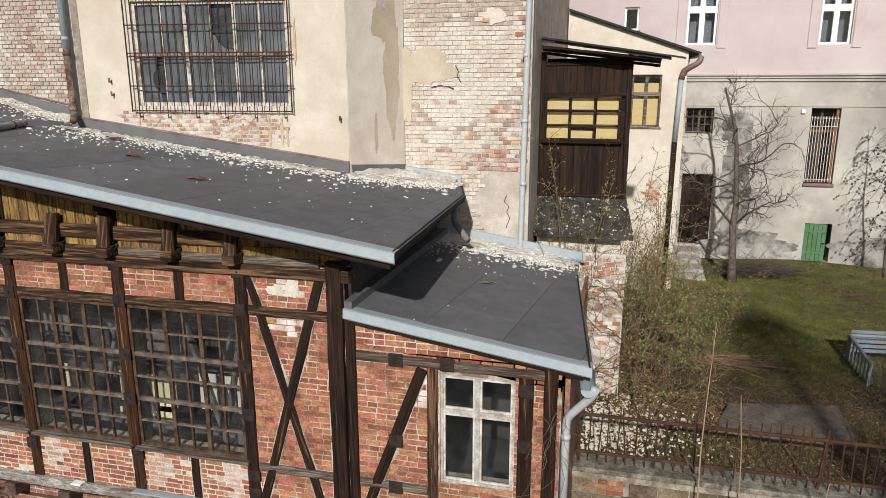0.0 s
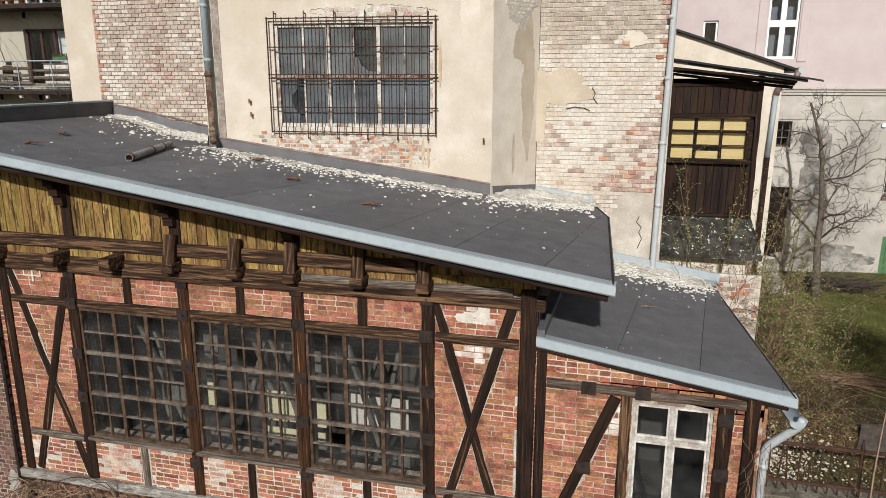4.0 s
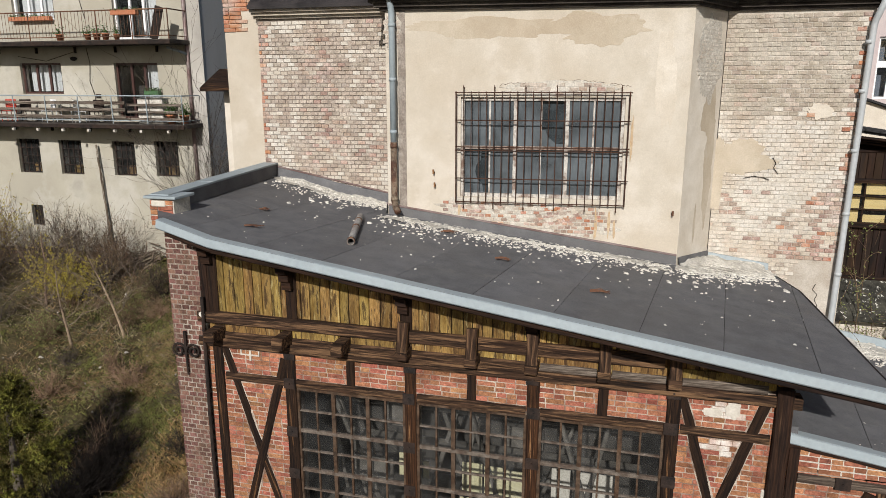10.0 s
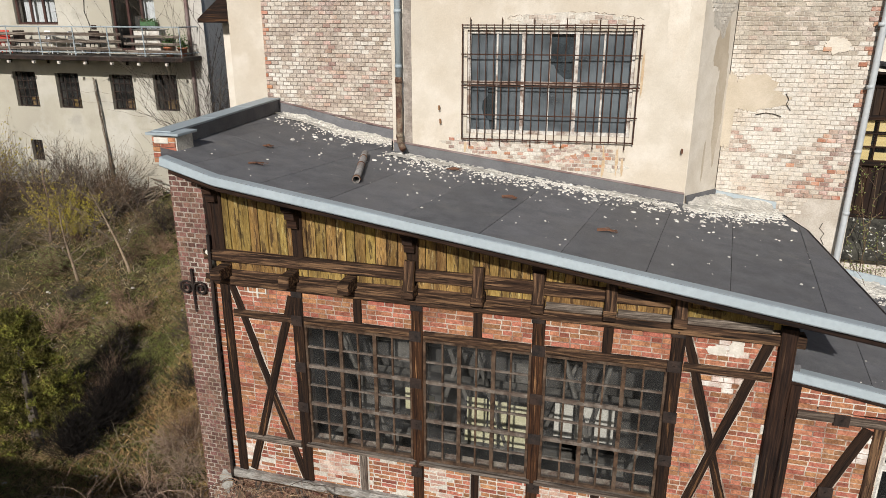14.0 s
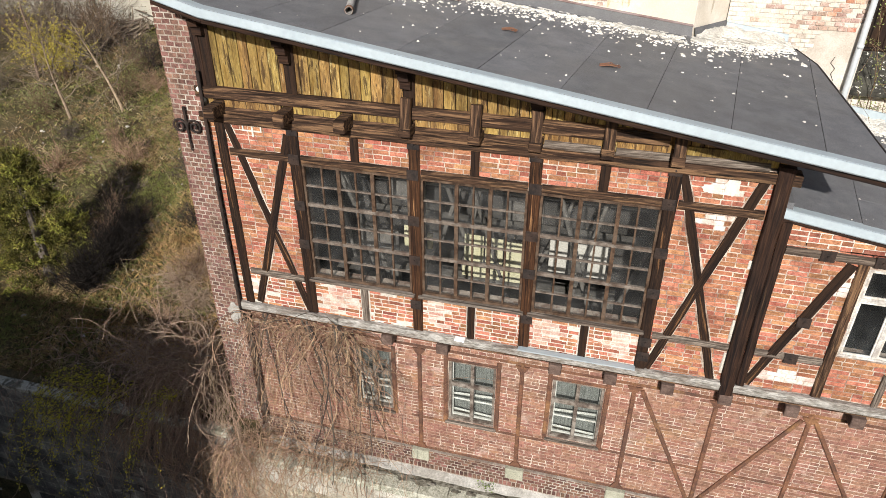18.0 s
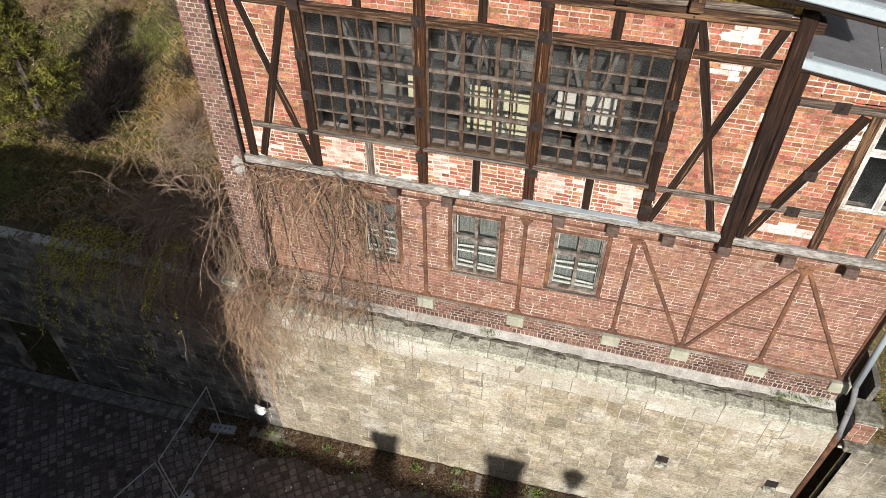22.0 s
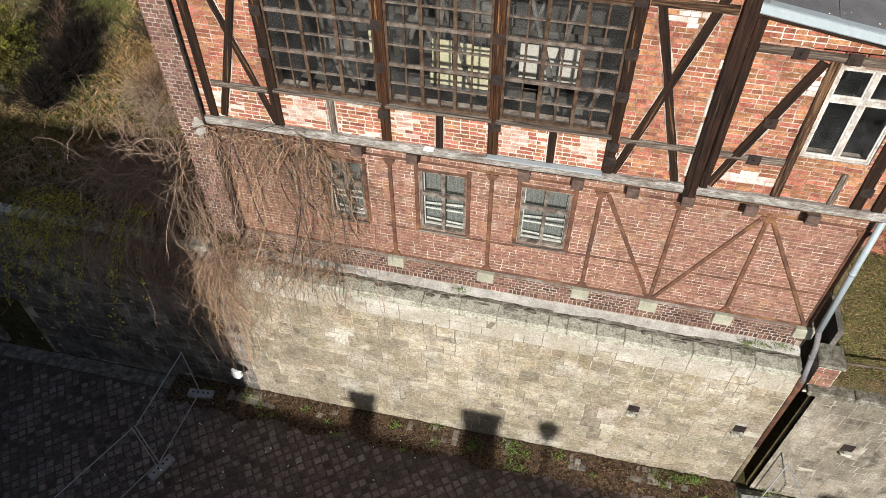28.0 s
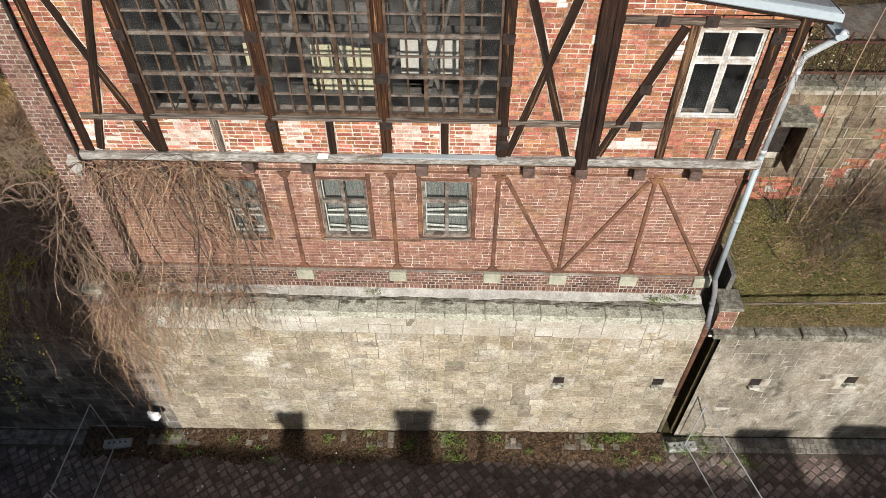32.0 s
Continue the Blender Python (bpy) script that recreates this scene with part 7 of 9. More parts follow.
AP = [(-30.0, -27.95, 14.0, 15.6), (-25.2, -23.2, 13.2, 15.5), (-30.0, -27.95, 11.1, 12.33), (-25.4, -23.4, 10.15, 12.3),
      (-30.7, -29.55, 7.8, 9.24), (-28.55, -27.42, 7.8, 9.22), (-25.9, -24.83, 7.82, 9.22), (-23.88, -22.8, 7.85, 9.26), (-30.4, -29.8, 5.5, 6.4),
      (-34.5, -32.5, 11.1, 12.3), (-33.4, -32.2, 7.8, 9.24), (-36, -34.9, 7.8, 9.24), (-34.5, -32.5, 14.0, 15.6)]
af = part("facade", wall_holes(bmesh.new(), -42, -21.75, 4, 20, AP, 23.0, 23.4), APT, apt)
part("gable", box(bmesh.new(), -21.748, -21.35, 23.0, 36, 4, 20), GREY_GABLE, apt)
part("corner_strip", box(bmesh.new(), -22.0, -21.33, 22.97, 22.998, 4, 20), OFFWHITE, apt)
part("room", box(bmesh.new(), -42, -21.8, 24.4, 24.5, 4, 20), DARK_ROOM, apt)
for z in (6.9, 9.7, 12.8):
    part("floor_slab", box(bmesh.new(), -42, -21.8, 23.4, 24.4, z, z + 0.15), DARK_ROOM, apt)
part("roof", slab(bmesh.new(), [(-42.5, 22.5), (-21, 22.5), (-21, 36), (-42.5, 36)], lambda x, y: 20 + 0.4 * (y - 22.5), 0.2), FELT, apt)
for i, (a, b, c, d) in enumerate(AP):
    white = c > 13
    fm = WHITE_PLASTIC if white else (BROWN_FRAME if c > 10 else IRON)
    if c > 9.9:
        window(apt, a, b, c, d, 23.12, 3, [c + 0.07, d - 0.4 if white else d - 0.07, d - 0.07] if white else [c + 0.07, d - 0.07], fm, GLASS, 0.08, 0.1, 0.1, (1,) if white else (), "window", OFFWHITE if d - c < 2 else None)
        xs = (a + 0.1, (a + b) / 2 + (0.2 if d - c > 2 else -0.2))
        for x in xs[(1 if d - c > 2 else 0):]:
            bm = bmesh.new()
            K = 18
            w = (b - a) * 0.38
            top = [bm.verts.new((x + w * k / K, 23.45 + 0.035 * math.sin(k * 1.9), d - 0.05)) for k in range(K + 1)]
            bot = [bm.verts.new((x + w * k / K, 23.45 + 0.045 * math.sin(k * 1.9 + 0.4), c + 0.1)) for k in range(K + 1)]
            for k in range(K):
                bm.faces.new((top[k], bot[k], bot[k + 1], top[k + 1]))
            part("curtain", bm, CURTAIN, apt, smooth=True)
    else:
        window(apt, a, b, c, d, 23.14, 4, 4, fm, GLASS_DUSTY, 0.05, 0.04, 0.07, (), "cellar_window", OFFWHITE)
        if c > 7:
            block("stored_box", a + 0.2, a + 0.6, 23.5, 23.8, c, c + 0.35, BOARD_YELLOW, apt, 0.01)
BALC = [(9.85, -21.55, 1.05, True), (12.95, -21.85, 1.05, False)]
for z, x1, hh, planks in BALC:
    bal = part("balcony", box(bmesh.new(), -38, x1, 21.75, 22.998, z, z + 0.16, 0.02), SOOT, apt)
    part("edge_trim", box(bmesh.new(), -38, x1 + 0.03, 21.7, 21.748, z - 0.02, z + 0.12, 0.01), IRON, bal)
    rail_m = ZINC if planks else RUST
    part("handrail", tube(bmesh.new(), [(-38, 21.8, z + hh + 0.16), (x1 - 0.05, 21.8, z + hh + 0.16), (x1 - 0.05, 22.9, z + hh + 0.16)], 0.025, 8), rail_m, bal)
    part("lower_rail", tube(bmesh.new(), [(-38, 21.8, z + 0.28), (x1 - 0.05, 21.8, z + 0.28), (x1 - 0.05, 22.9, z + 0.28)], 0.018, 8), rail_m, bal)
    x = x1 - 0.05
    while x > -38:
        part("baluster_post", tube(bmesh.new(), [(x, 21.8, z + 0.1), (x, 21.8, z + hh + 0.16)], 0.022, 8), rail_m, bal)
        x -= 1.55
    if planks:
        for zz in (0.35, 0.62, 0.88):
            part("plank", box(bmesh.new(), -38, x1 - 2.6, 21.83, 21.86, z + zz, z + zz + 0.12, 0.006), TIMBER_GREY, bal)
            part("plank", box(bmesh.new(), x1 - 2.5, x1 - 0.1, 21.83, 21.86, z + zz - 0.06, z + zz + 0.04, 0.006), TIMBER_GREY, bal)
        for k in range(14):
            part("bracket_end", box(bmesh.new(), x1 - 0.7 - k * 1.2, x1 - 0.6 - k * 1.2, 21.65, 21.76, z - 0.16, z - 0.06, 0.01), WHITE_PAINT, bal)
    else:
        x = x1 - 0.2
        while x > -34:
            part("baluster", tube(bmesh.new(), [(x, 21.8, z + 0.28), (x, 21.8, z + hh + 0.16)], 0.008, 4), rail_m, bal)
            x -= 0.155
    for k in range(9):
        part("hanger", box(bmesh.new(), x1 - 1.5 - k * 1.9, x1 - 1.44 - k * 1.9, 22.9, 22.998, z - 0.25, z - 0.02, 0.004), IRON, apt)
pipe("downpipe", [(-21.95, 22.9, 19), (-21.95, 22.9, 4.5)], 0.07, ZINC_BROWN, apt, "dark zinc downpipe", [((-21.95, 22.9, z), (0, 0, 1)) for z in (15, 13, 11, 9, 7)])
pipe("downpipe", [(-22.6, 22.6, 12.85), (-22.1, 22.6, 12.7), (-21.95, 22.9, 12.6)], 0.05, ZINC, apt)


def lathe(bm, prof, at, n=14):
    rings = [[bm.verts.new((at[0] + q * math.cos(2 * math.pi * k / n), at[1] + q * math.sin(2 * math.pi * k / n), at[2] + z)) for k in range(n)] for q, z in prof]
    for a, b in zip(rings, rings[1:]):
        for k in range(n):
            bm.faces.new((a[k], a[(k + 1) % n], b[(k + 1) % n], b[k]))
    bm.faces.new(rings[0][::-1])
    return bm


TERRA = mat("terracotta", (0.42, 0.16, 0.08), (0.5, 0.21, 0.12), 8, 0.85, 0.2)
LEAFY = mat("house_plant", (0.04, 0.09, 0.025), (0.08, 0.15, 0.04), 6, 0.7, 0.2)
r = random.Random(61)
for x, s, y, z in ((-31.5, 0.12, 22.0, 13.11), (-30.2, 0.11, 22.0, 13.11), (-26.9, 0.14, 22.0, 13.11), (-25.6, 0.13, 22.0, 13.11), (-25.2, 0.14, 22.0, 13.11), (-24.8, 0.14, 22.0, 13.11), (-24.3, 0.12, 22.0, 13.11), (-29.7, 0.1, 22.9, 12.0 - 0.9 + 0.0), (-22.3, 0.2, 22.1, 10.01), (-21.95, 0.18, 22.4, 10.01)):
    if z < 11.5 and z > 10.5:
        continue
    pot = thing("flower_pot", (x, y, z), "terracotta flower pot with a small plant on the balcony", "flower pot", "pots on the balconies")
    part("pot", lathe(bmesh.new(), [(s * 0.65, 0), (s * 0.95, s * 1.5), (s * 1.08, s * 1.5), (s * 1.08, s * 1.8), (s * 0.9, s * 1.75), (s * 0.85, s * 1.4)], (x, y, z)), TERRA, pot, smooth=True)
    h = Heap()
    for _ in range(60 if s < 0.16 else 260):
        h.leaf((x + r.gauss(0, s * 0.6), y + r.gauss(0, s * 0.6), z + s * 1.7 + abs(r.gauss(0, s * 1.1))), 0.09, 0.04, r)
    h.build("plant", LEAFY, pot)
# window boxes
for x0, x1, z, y in ((-30.0, -28.0, 13.98, 22.95), (-24.3, -23.2, 14.0, 21.95), (-23.9, -23.25, 11.1, 22.9)):
    wb = thing("window_box", ((x0 + x1) / 2, y - 0.1, z), "long planter box with flowers under a window", "planter", "planters of the apartment house")
    part("trough", box(bmesh.new(), x0, x1, y - 0.2, y, z - 0.02, z + 0.14, 0.01), TERRA if z > 12 else GREEN, wb)
    h = Heap()
    for _ in range(140):
        h.leaf((r.uniform(x0, x1), y - 0.1 + r.gauss(0, 0.05), z + 0.13 + abs(r.gauss(0, 0.05))), 0.07, 0.04, r)
    h.build("plant", LEAFY, wb)


def chair(x, y, z, ang, material, label):
    ch = thing("garden_chair", (x, y, z), label, "chair", "chairs on the balcony")
    M = Matrix.Translation((x, y, z)) @ Matrix.Rotation(ang, 4, "Z")
    part("seat", box(bmesh.new(), -0.22, 0.22, -0.22, 0.22, 0.42, 0.45, 0.01), material, ch, m=M)
    part("backrest", box(bmesh.new(), -0.22, 0.22, 0.2, 0.23, 0.5, 0.88, 0.01), material, ch, m=M)
    for sx in (-0.2, 0.2):
        for sy in (-0.2, 0.2):
            part("leg", tube(bmesh.new(), [(sx, sy, 0), (sx * 0.95, sy * 0.95, 0.43 if sy < 0 else 0.86)], 0.015, 6), material, ch, m=M)


RED_PL = mat("red_plastic", (0.5, 0.05, 0.03), (0.58, 0.08, 0.05), 3, 0.5, 0.05)
for x, a, mm, lb in ((-30.2, 0.3, RED_PL, "red garden chair on the lower balcony"), (-29.2, 1.2, IRON, "dark garden chair beside the balcony rail"), (-28.2, -0.4, WHITE_PLASTIC, "white garden chair on the lower balcony"), (-26.6, 2.0, WHITE_PLASTIC, "white garden chair on the lower balcony"), (-25.9, 0.2, IRON, "dark garden chair beside the balcony rail"), (-32.0, 0.8, IRON, "dark garden chair beside the balcony rail")):
    chair(x, 22.35, 10.01, a, mm, lb)
tb = thing("garden_table", (-27.4, 22.4, 10.01), "white garden table on the lower balcony", "table")
part("tabletop", box(bmesh.new(), -27.95, -26.85, 22.1, 22.7, 10.71, 10.75, 0.01), WHITE_PLASTIC, tb)
for sx in (-27.85, -26.95):
    for sy in (22.18, 22.62):
        part("leg", tube(bmesh.new(), [(sx, sy, 10.01), (sx, sy, 10.71)], 0.02, 6), WHITE_PLASTIC, tb)
cb = thing("balcony_cabinet", (-23.0, 22.2, 10.01), "low white cabinet with a potted plant against the balcony rail", "cabinet")
part("body", box(bmesh.new(), -23.7, -22.6, 22.0, 22.4, 10.01, 10.95, 0.012), WHITE_PAINT, cb)
part("top", box(bmesh.new(), -23.75, -22.55, 21.96, 22.44, 10.95, 10.98, 0.008), WHITE_PAINT, cb)
lb = thing("leaning_board", (-22.5, 22.2, 13.11), "dark board leaning on the upper balcony rail", "board")
part("board", box(bmesh.new(), -0.18, 0.18, -0.02, 0.02, 0, 1.2, 0.01), IRON, lb, m=Matrix.Translation((-22.7, 22.0, 13.11)) @ Matrix.Rotation(0.3, 4, "Y"))
# satellite dish, awning, cables, lamp
dish = thing("satellite_dish", (-22.9, 22.7, 15.4), "rust-stained white satellite dish on the wall", "dish")
bm = bmesh.new()
lathe(bm, [(0.02, 0), (0.2, 0.02), (0.36, 0.07), (0.42, 0.11), (0.425, 0.1)], (0, 0, 0), 24)
part("reflector", bm, WHITE_PAINT, dish, m=Matrix.Translation((-22.9, 22.55, 15.55)) @ Matrix.Rotation(radians(70), 4, "X") @ Matrix.Rotation(radians(20), 4, "Z"), smooth=True)
part("arm", tube(bmesh.new(), [(-22.9, 22.5, 15.2), (-22.95, 22.1, 15.35)], 0.014, 6), IRON, dish)
part("bracket", tube(bmesh.new(), [(-22.9, 22.6, 15.5), (-22.9, 23.0, 15.45)], 0.025, 6), IRON, dish)
aw = thing("awning", (-25, 22.6, 15.6), "white corrugated awning over the balcony door", "awning")
bm = bmesh.new()
A = [bm.verts.new((-26.3 + k * 0.04, 23.0, 15.9 + 0.015 * math.cos(k * 1.57))) for k in range(76)]
B = [bm.verts.new((-26.3 + k * 0.04, 22.2, 15.62 + 0.015 * math.cos(k * 1.57))) for k in range(76)]
C = [bm.verts.new((-26.3 + k * 0.04, 22.19, 15.45 + 0.03 * math.cos(k * 1.57))) for k in range(76)]
for k in range(75):
    bm.faces.new((A[k], A[k + 1], B[k + 1], B[k])), bm.faces.new((B[k], B[k + 1], C[k + 1], C[k]))
part("sheet", bm, WHITE_PLASTIC, aw)
h = Heap()
for pts in (((-26.6, 12.9), (-26.5, 12.3), (-26.6, 11.6), (-26.4, 11.0), (-26.55, 10.4)), ((-30, 12.6), (-28.6, 12.4), (-27.2, 12.75)), ((-26.6, 15.6), (-26.7, 14.8), (-26.5, 14.0))):
    h.twig([Vector((x, 22.97, z)) for x, z in pts], 0.012, 0.012, 5)
h.build("cable", IRON, apt)
block("meter_box", -26.35, -26.15, 22.94, 22.998, 10.95, 11.1, IRON, apt, 0.005)
lamp = part("wall_lamp", lathe(bmesh.new(), [(0.05, 0), (0.12, 0.05), (0.13, 0.12), (0.05, 0.16)], (-27.2, 22.9, 12.4)), IRON, apt, "wall lamp", smooth=True)
# small tiled roof of a ruin between the houses
ruin = thing("ruined_shed", (-16.5, 17.5, 3), "ruined brick shed with a small tiled canopy between the houses", "shed")
part("wall", box(bmesh.new(), -17.1, -13.6, 17.5, 17.9, 2, 11.3), PLASTER_PALE, ruin)
exposed(ruin, Matrix.Translation((0, 17.5, 0)), -16.2, 9.0, 0.5, 1.8, 170, lambda x, z, r: r.choice(("pale", "orange", "white")))
part("roof", slab(bmesh.new(), [(-17.5, 16.9), (-13.5, 16.9), (-13.5, 18), (-17.5, 18)], lambda x, y: 11.4 + 0.5 * (y - 16.9), 0.1), TIMBER, ruin)


# ---- plants ----
TWIG = mat("brown_twigs", (0.13, 0.082, 0.052), (0.22, 0.145, 0.095), 9, 0.9, 0.2, piece=0.3)
TWIG_GREY = mat("grey_twigs", (0.14, 0.105, 0.08), (0.24, 0.19, 0.145), 9, 0.9, 0.2, piece=0.3)
TWIG_DARK = mat("dark_twigs", (0.055, 0.043, 0.036), (0.11, 0.088, 0.07), 9, 0.9, 0.2, piece=0.3)
TWIG_PALE = mat("pale_stems", (0.22, 0.15, 0.105), (0.37, 0.275, 0.20), 9, 0.9, 0.2, piece=0.25)
TWIG_PURPLE = mat("purple_brown_stems", (0.20, 0.13, 0.095), (0.34, 0.24, 0.18), 9, 0.9, 0.2, piece=0.3)
TWIG_TAN = mat("tan_stems", (0.20, 0.12, 0.075), (0.41, 0.275, 0.185), 9, 0.9, 0.2, piece=0.3)
TWIG_BLACK = mat("blackish_twigs", (0.03, 0.024, 0.02), (0.065, 0.052, 0.043), 9, 0.9, 0.2, piece=0.3)
BARK = mat("bark", (0.07, 0.055, 0.045), (0.16, 0.135, 0.11), 9, 0.95, 0.8)
LEAF_YG = mat("young_leaves", (0.17, 0.20, 0.06), (0.27, 0.30, 0.11), 6, 0.7, 0.1, piece=0.3)
LEAF_YEL = mat("forsythia_yellow", (0.36, 0.29, 0.03), (0.50, 0.42, 0.07), 6, 0.7, 0.1, piece=0.25)
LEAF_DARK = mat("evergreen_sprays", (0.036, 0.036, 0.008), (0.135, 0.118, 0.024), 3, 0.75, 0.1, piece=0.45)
GRASS_GREEN = mat("green_blades", (0.125, 0.138, 0.036), (0.25, 0.235, 0.08), 2, 0.85, 0.1, piece=0.4)
GRASS_LAWN = mat("lawn_blades", (0.085, 0.10, 0.028), (0.16, 0.165, 0.05), 2, 0.85, 0.1, piece=0.4)
GRASS_DRY = mat("dry_blades", (0.18, 0.12, 0.056), (0.33, 0.23, 0.12), 2, 0.9, 0.1, piece=0.45)
GRASS_STRAW = mat("straw_blades", (0.33, 0.255, 0.15), (0.50, 0.41, 0.26), 2, 0.9, 0.1, piece=0.3)


def wander(p, d, L, n, r, bend, drop=0.0):
    """A path from p along d, swaying, sinking by drop."""
    pts = [Vector(p)]
    d = Vector(d).normalized()
    for i in range(n):
        d = (d + Vector((r.gauss(0, bend), r.gauss(0, bend), r.gauss(0, bend) - drop))).normalized()
        pts.append(pts[-1] + d * (L / n))
    return pts


def branching(h, p, d, L, rad, depth, r, kids=4, spread=0.7, bend=0.12, up=0.05, leaves=None, leaf_n=0, min_r=0.0035):
    pts = wander(p, d, L, 5, r, bend, -up)
    h.twig(pts, rad, max(min_r, rad * 0.45), 5 if rad > 0.02 else 3)
    if leaves is not None and depth == 0:
        for _ in range(leaf_n):
            q = pts[r.randrange(1, 6)]
            leaves.leaf(q + Vector((r.gauss(0, 0.02), r.gauss(0, 0.02), r.gauss(0, 0.02))), r.uniform(0.03, 0.06), r.uniform(0.018, 0.034), r)
    if depth == 0:
        return
    for k in range(kids):
        i = min(5, 1 + int(5 * (k + r.random()) / kids))
        t = (pts[min(i + 1, 5)] - pts[i - 1]).normalized()
        side = Vector((r.gauss(0, 1), r.gauss(0, 1), r.gauss(0, 1))).cross(t).normalized()
        nd = (t + side * spread * r.uniform(0.6, 1.4)).normalized()
        branching(h, pts[i], nd, L * r.uniform(0.45, 0.75), max(min_r, rad * 0.55), depth - 1, r, kids, spread, bend, up, leaves, leaf_n, min_r)


def shrub(name, at, n, size, rad, material, label, seed, depth=1, kids=4, leafmat=None, leaf_n=0, lean=0.5, up=0.08, category="shrub", group="", bend=0.18):
    r = random.Random(seed)
    ob = thing(name, at, label, category, group)
    h, lv = Heap(), Heap()
    for _ in range(n):
        a = r.uniform(0, 2 * math.pi)
        d = (math.cos(a) * lean * r.uniform(0.2, 1.5), math.sin(a) * lean * r.uniform(0.2, 1.5), 1)
        p = (at[0] + r.gauss(0, size * 0.1), at[1] + r.gauss(0, size * 0.1), at[2] - 0.05)
        branching(h, p, d, size * r.uniform(0.5, 1.0), rad * r.uniform(0.6, 1.2), depth, r, kids, 0.6, bend, up, lv if leafmat else None, leaf_n)
    h.build("crown", material, ob, "bare twigs")
    if lv.V:
        lv.build("leaves", leafmat, ob)
    return ob


def tree(at, height, rad, seed, label, limbs=9, depth=3, name="tree", twig=None, lean=(0, 0), crown=0.45, kids=4, bend=0.16, bark=None):
    r = random.Random(seed)
    ob = thing(name, at, label, "tree")
    pts = wander((at[0], at[1], at[2] - 0.1), (lean[0], lean[1], 1), height * 0.75, 10, r, 0.06, -0.05)
    part("trunk", tube(bmesh.new(), pts, [rad * (1.25 if i == 0 else 1) * (1 - 0.75 * i / 10) for i in range(11)], 9), bark or BARK, ob, smooth=True)
    h = Heap()
    for k in range(limbs):
        t = 3 + int(7.4 * k / limbs)
        q = pts[min(10, t)]
        a = k * 2.4 + r.uniform(-0.4, 0.4)
        d = (math.cos(a), math.sin(a), r.uniform(0.35, 0.9))
        branching(h, q, d, height * crown * r.uniform(0.6, 1.0) * (1.1 - 0.05 * t), rad * (0.38 - 0.025 * t), depth, r, kids, 0.75, bend, 0.05, min_r=0.003)
    h.build("crown", twig or TWIG_DARK, ob, "bare twigs")
    return ob


# evergreen on the slope
r = random.Random(5)
ev = thing("evergreen_tree", (-18.75, 10.3, ground_z(-18.75, 10.3)), "dense dark green evergreen on the slope", "tree")
part("trunk", tube(bmesh.new(), [(-18.75, 10.3, ground_z(-18.75, 10.3) - 0.1), (-18.75, 10.3, 4.4)], [0.14, 0.03], 8), BARK, ev)
h = Heap()
gz0 = ground_z(-18.75, 10.3)
tips = Heap()
for k in range(330):
    t = r.random() ** 1.2
    z = gz0 + 0.2 + 3.0 * t
    R = (1.25 * (1 - t) ** 0.6 + 0.12) * (0.8 + 0.45 * noise.noise(Vector((k * 0.7, t * 5, 2))))
    a = r.uniform(0, 2 * math.pi)
    q = R * r.uniform(0.6, 1.05)
    c = Vector((-18.75 + q * math.cos(a), 10.3 + q * math.sin(a), z))
    out = Vector((math.cos(a), math.sin(a), 0.5)).normalized()
    # outer sprays take a lighter leaf colour, as if the sun caught them
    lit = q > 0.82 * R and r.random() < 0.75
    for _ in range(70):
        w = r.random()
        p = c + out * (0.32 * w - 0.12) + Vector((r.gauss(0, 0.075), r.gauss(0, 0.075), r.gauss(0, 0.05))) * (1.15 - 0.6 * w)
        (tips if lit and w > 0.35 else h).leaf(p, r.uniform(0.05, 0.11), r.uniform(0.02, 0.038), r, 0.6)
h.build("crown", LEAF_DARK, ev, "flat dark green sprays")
tips.build("tip_foliage", mat("sunlit_green_tips", (0.14, 0.14, 0.022), (0.24, 0.225, 0.045), 3, 0.75, 0.1, piece=0.4), ev, "yellow-green spray tips coloured as if sunlit")

# slope shrubs and saplings
for i, (x, y, n, s) in enumerate(((-27.5, 21.6, 26, 2.4), (-30.2, 20.5, 30, 3.0), (-24.6, 21.2, 22, 2.2), (-23, 20.5, 8, 1.0), (-33, 19.5, 30, 3.0), (-19.3, 20.8, 18, 2.2), (-17.2, 19.6, 22, 2.6), (-16.2, 16.2, 20, 2.8), (-15.4, 14.2, 12, 2.0), (-26.5, 17.2, 16, 1.7), (-29, 16, 20, 2.0), (-25.2, 19.2, 18, 1.8), (-18.6, 12.9, 18, 1.6), (-17.8, 11.6, 16, 1.4), (-20.2, 15.2, 12, 1.0), (-22.6, 13.4, 14, 1.3))):
    shrub("bare_shrub", (x, y, ground_z(x, y)), n, s * 0.75, 0.012, TWIG if i % 3 else TWIG_DARK, "bare tangled brown shrub on the grassy slope", 200 + i, 2, 4, group="shrubs on the slope")
for i, (x, y, hh) in enumerate(((-21.3, 17.2, 4.2), (-22.9, 16.6, 3.6), (-25.8, 18.6, 3.8))):
    tree((x, y, ground_z(x, y)), hh, 0.055, 230 + i, "slender pale bare sapling on the slope", 13, 2, "sapling", TWIG_GREY, (r.uniform(-0.2, 0.12), 0), crown=0.55, bend=0.22, bark=TWIG_PALE)
h, rw = Heap(), random.Random(253)
for _ in range(90):
    p = Vector((-24.2 + rw.gauss(0, 0.45), 22.2 + rw.gauss(0, 0.25), ground_z(-24.2, 22.2) + abs(rw.gauss(0, 0.3))))
    d = Vector((rw.gauss(0, 1), rw.gauss(0, 0.6), rw.gauss(0, 0.6))).normalized() * rw.uniform(0.2, 0.6)
    h.twig([p - d, p, p + d], rw.uniform(0.015, 0.04), 0.02, 5)
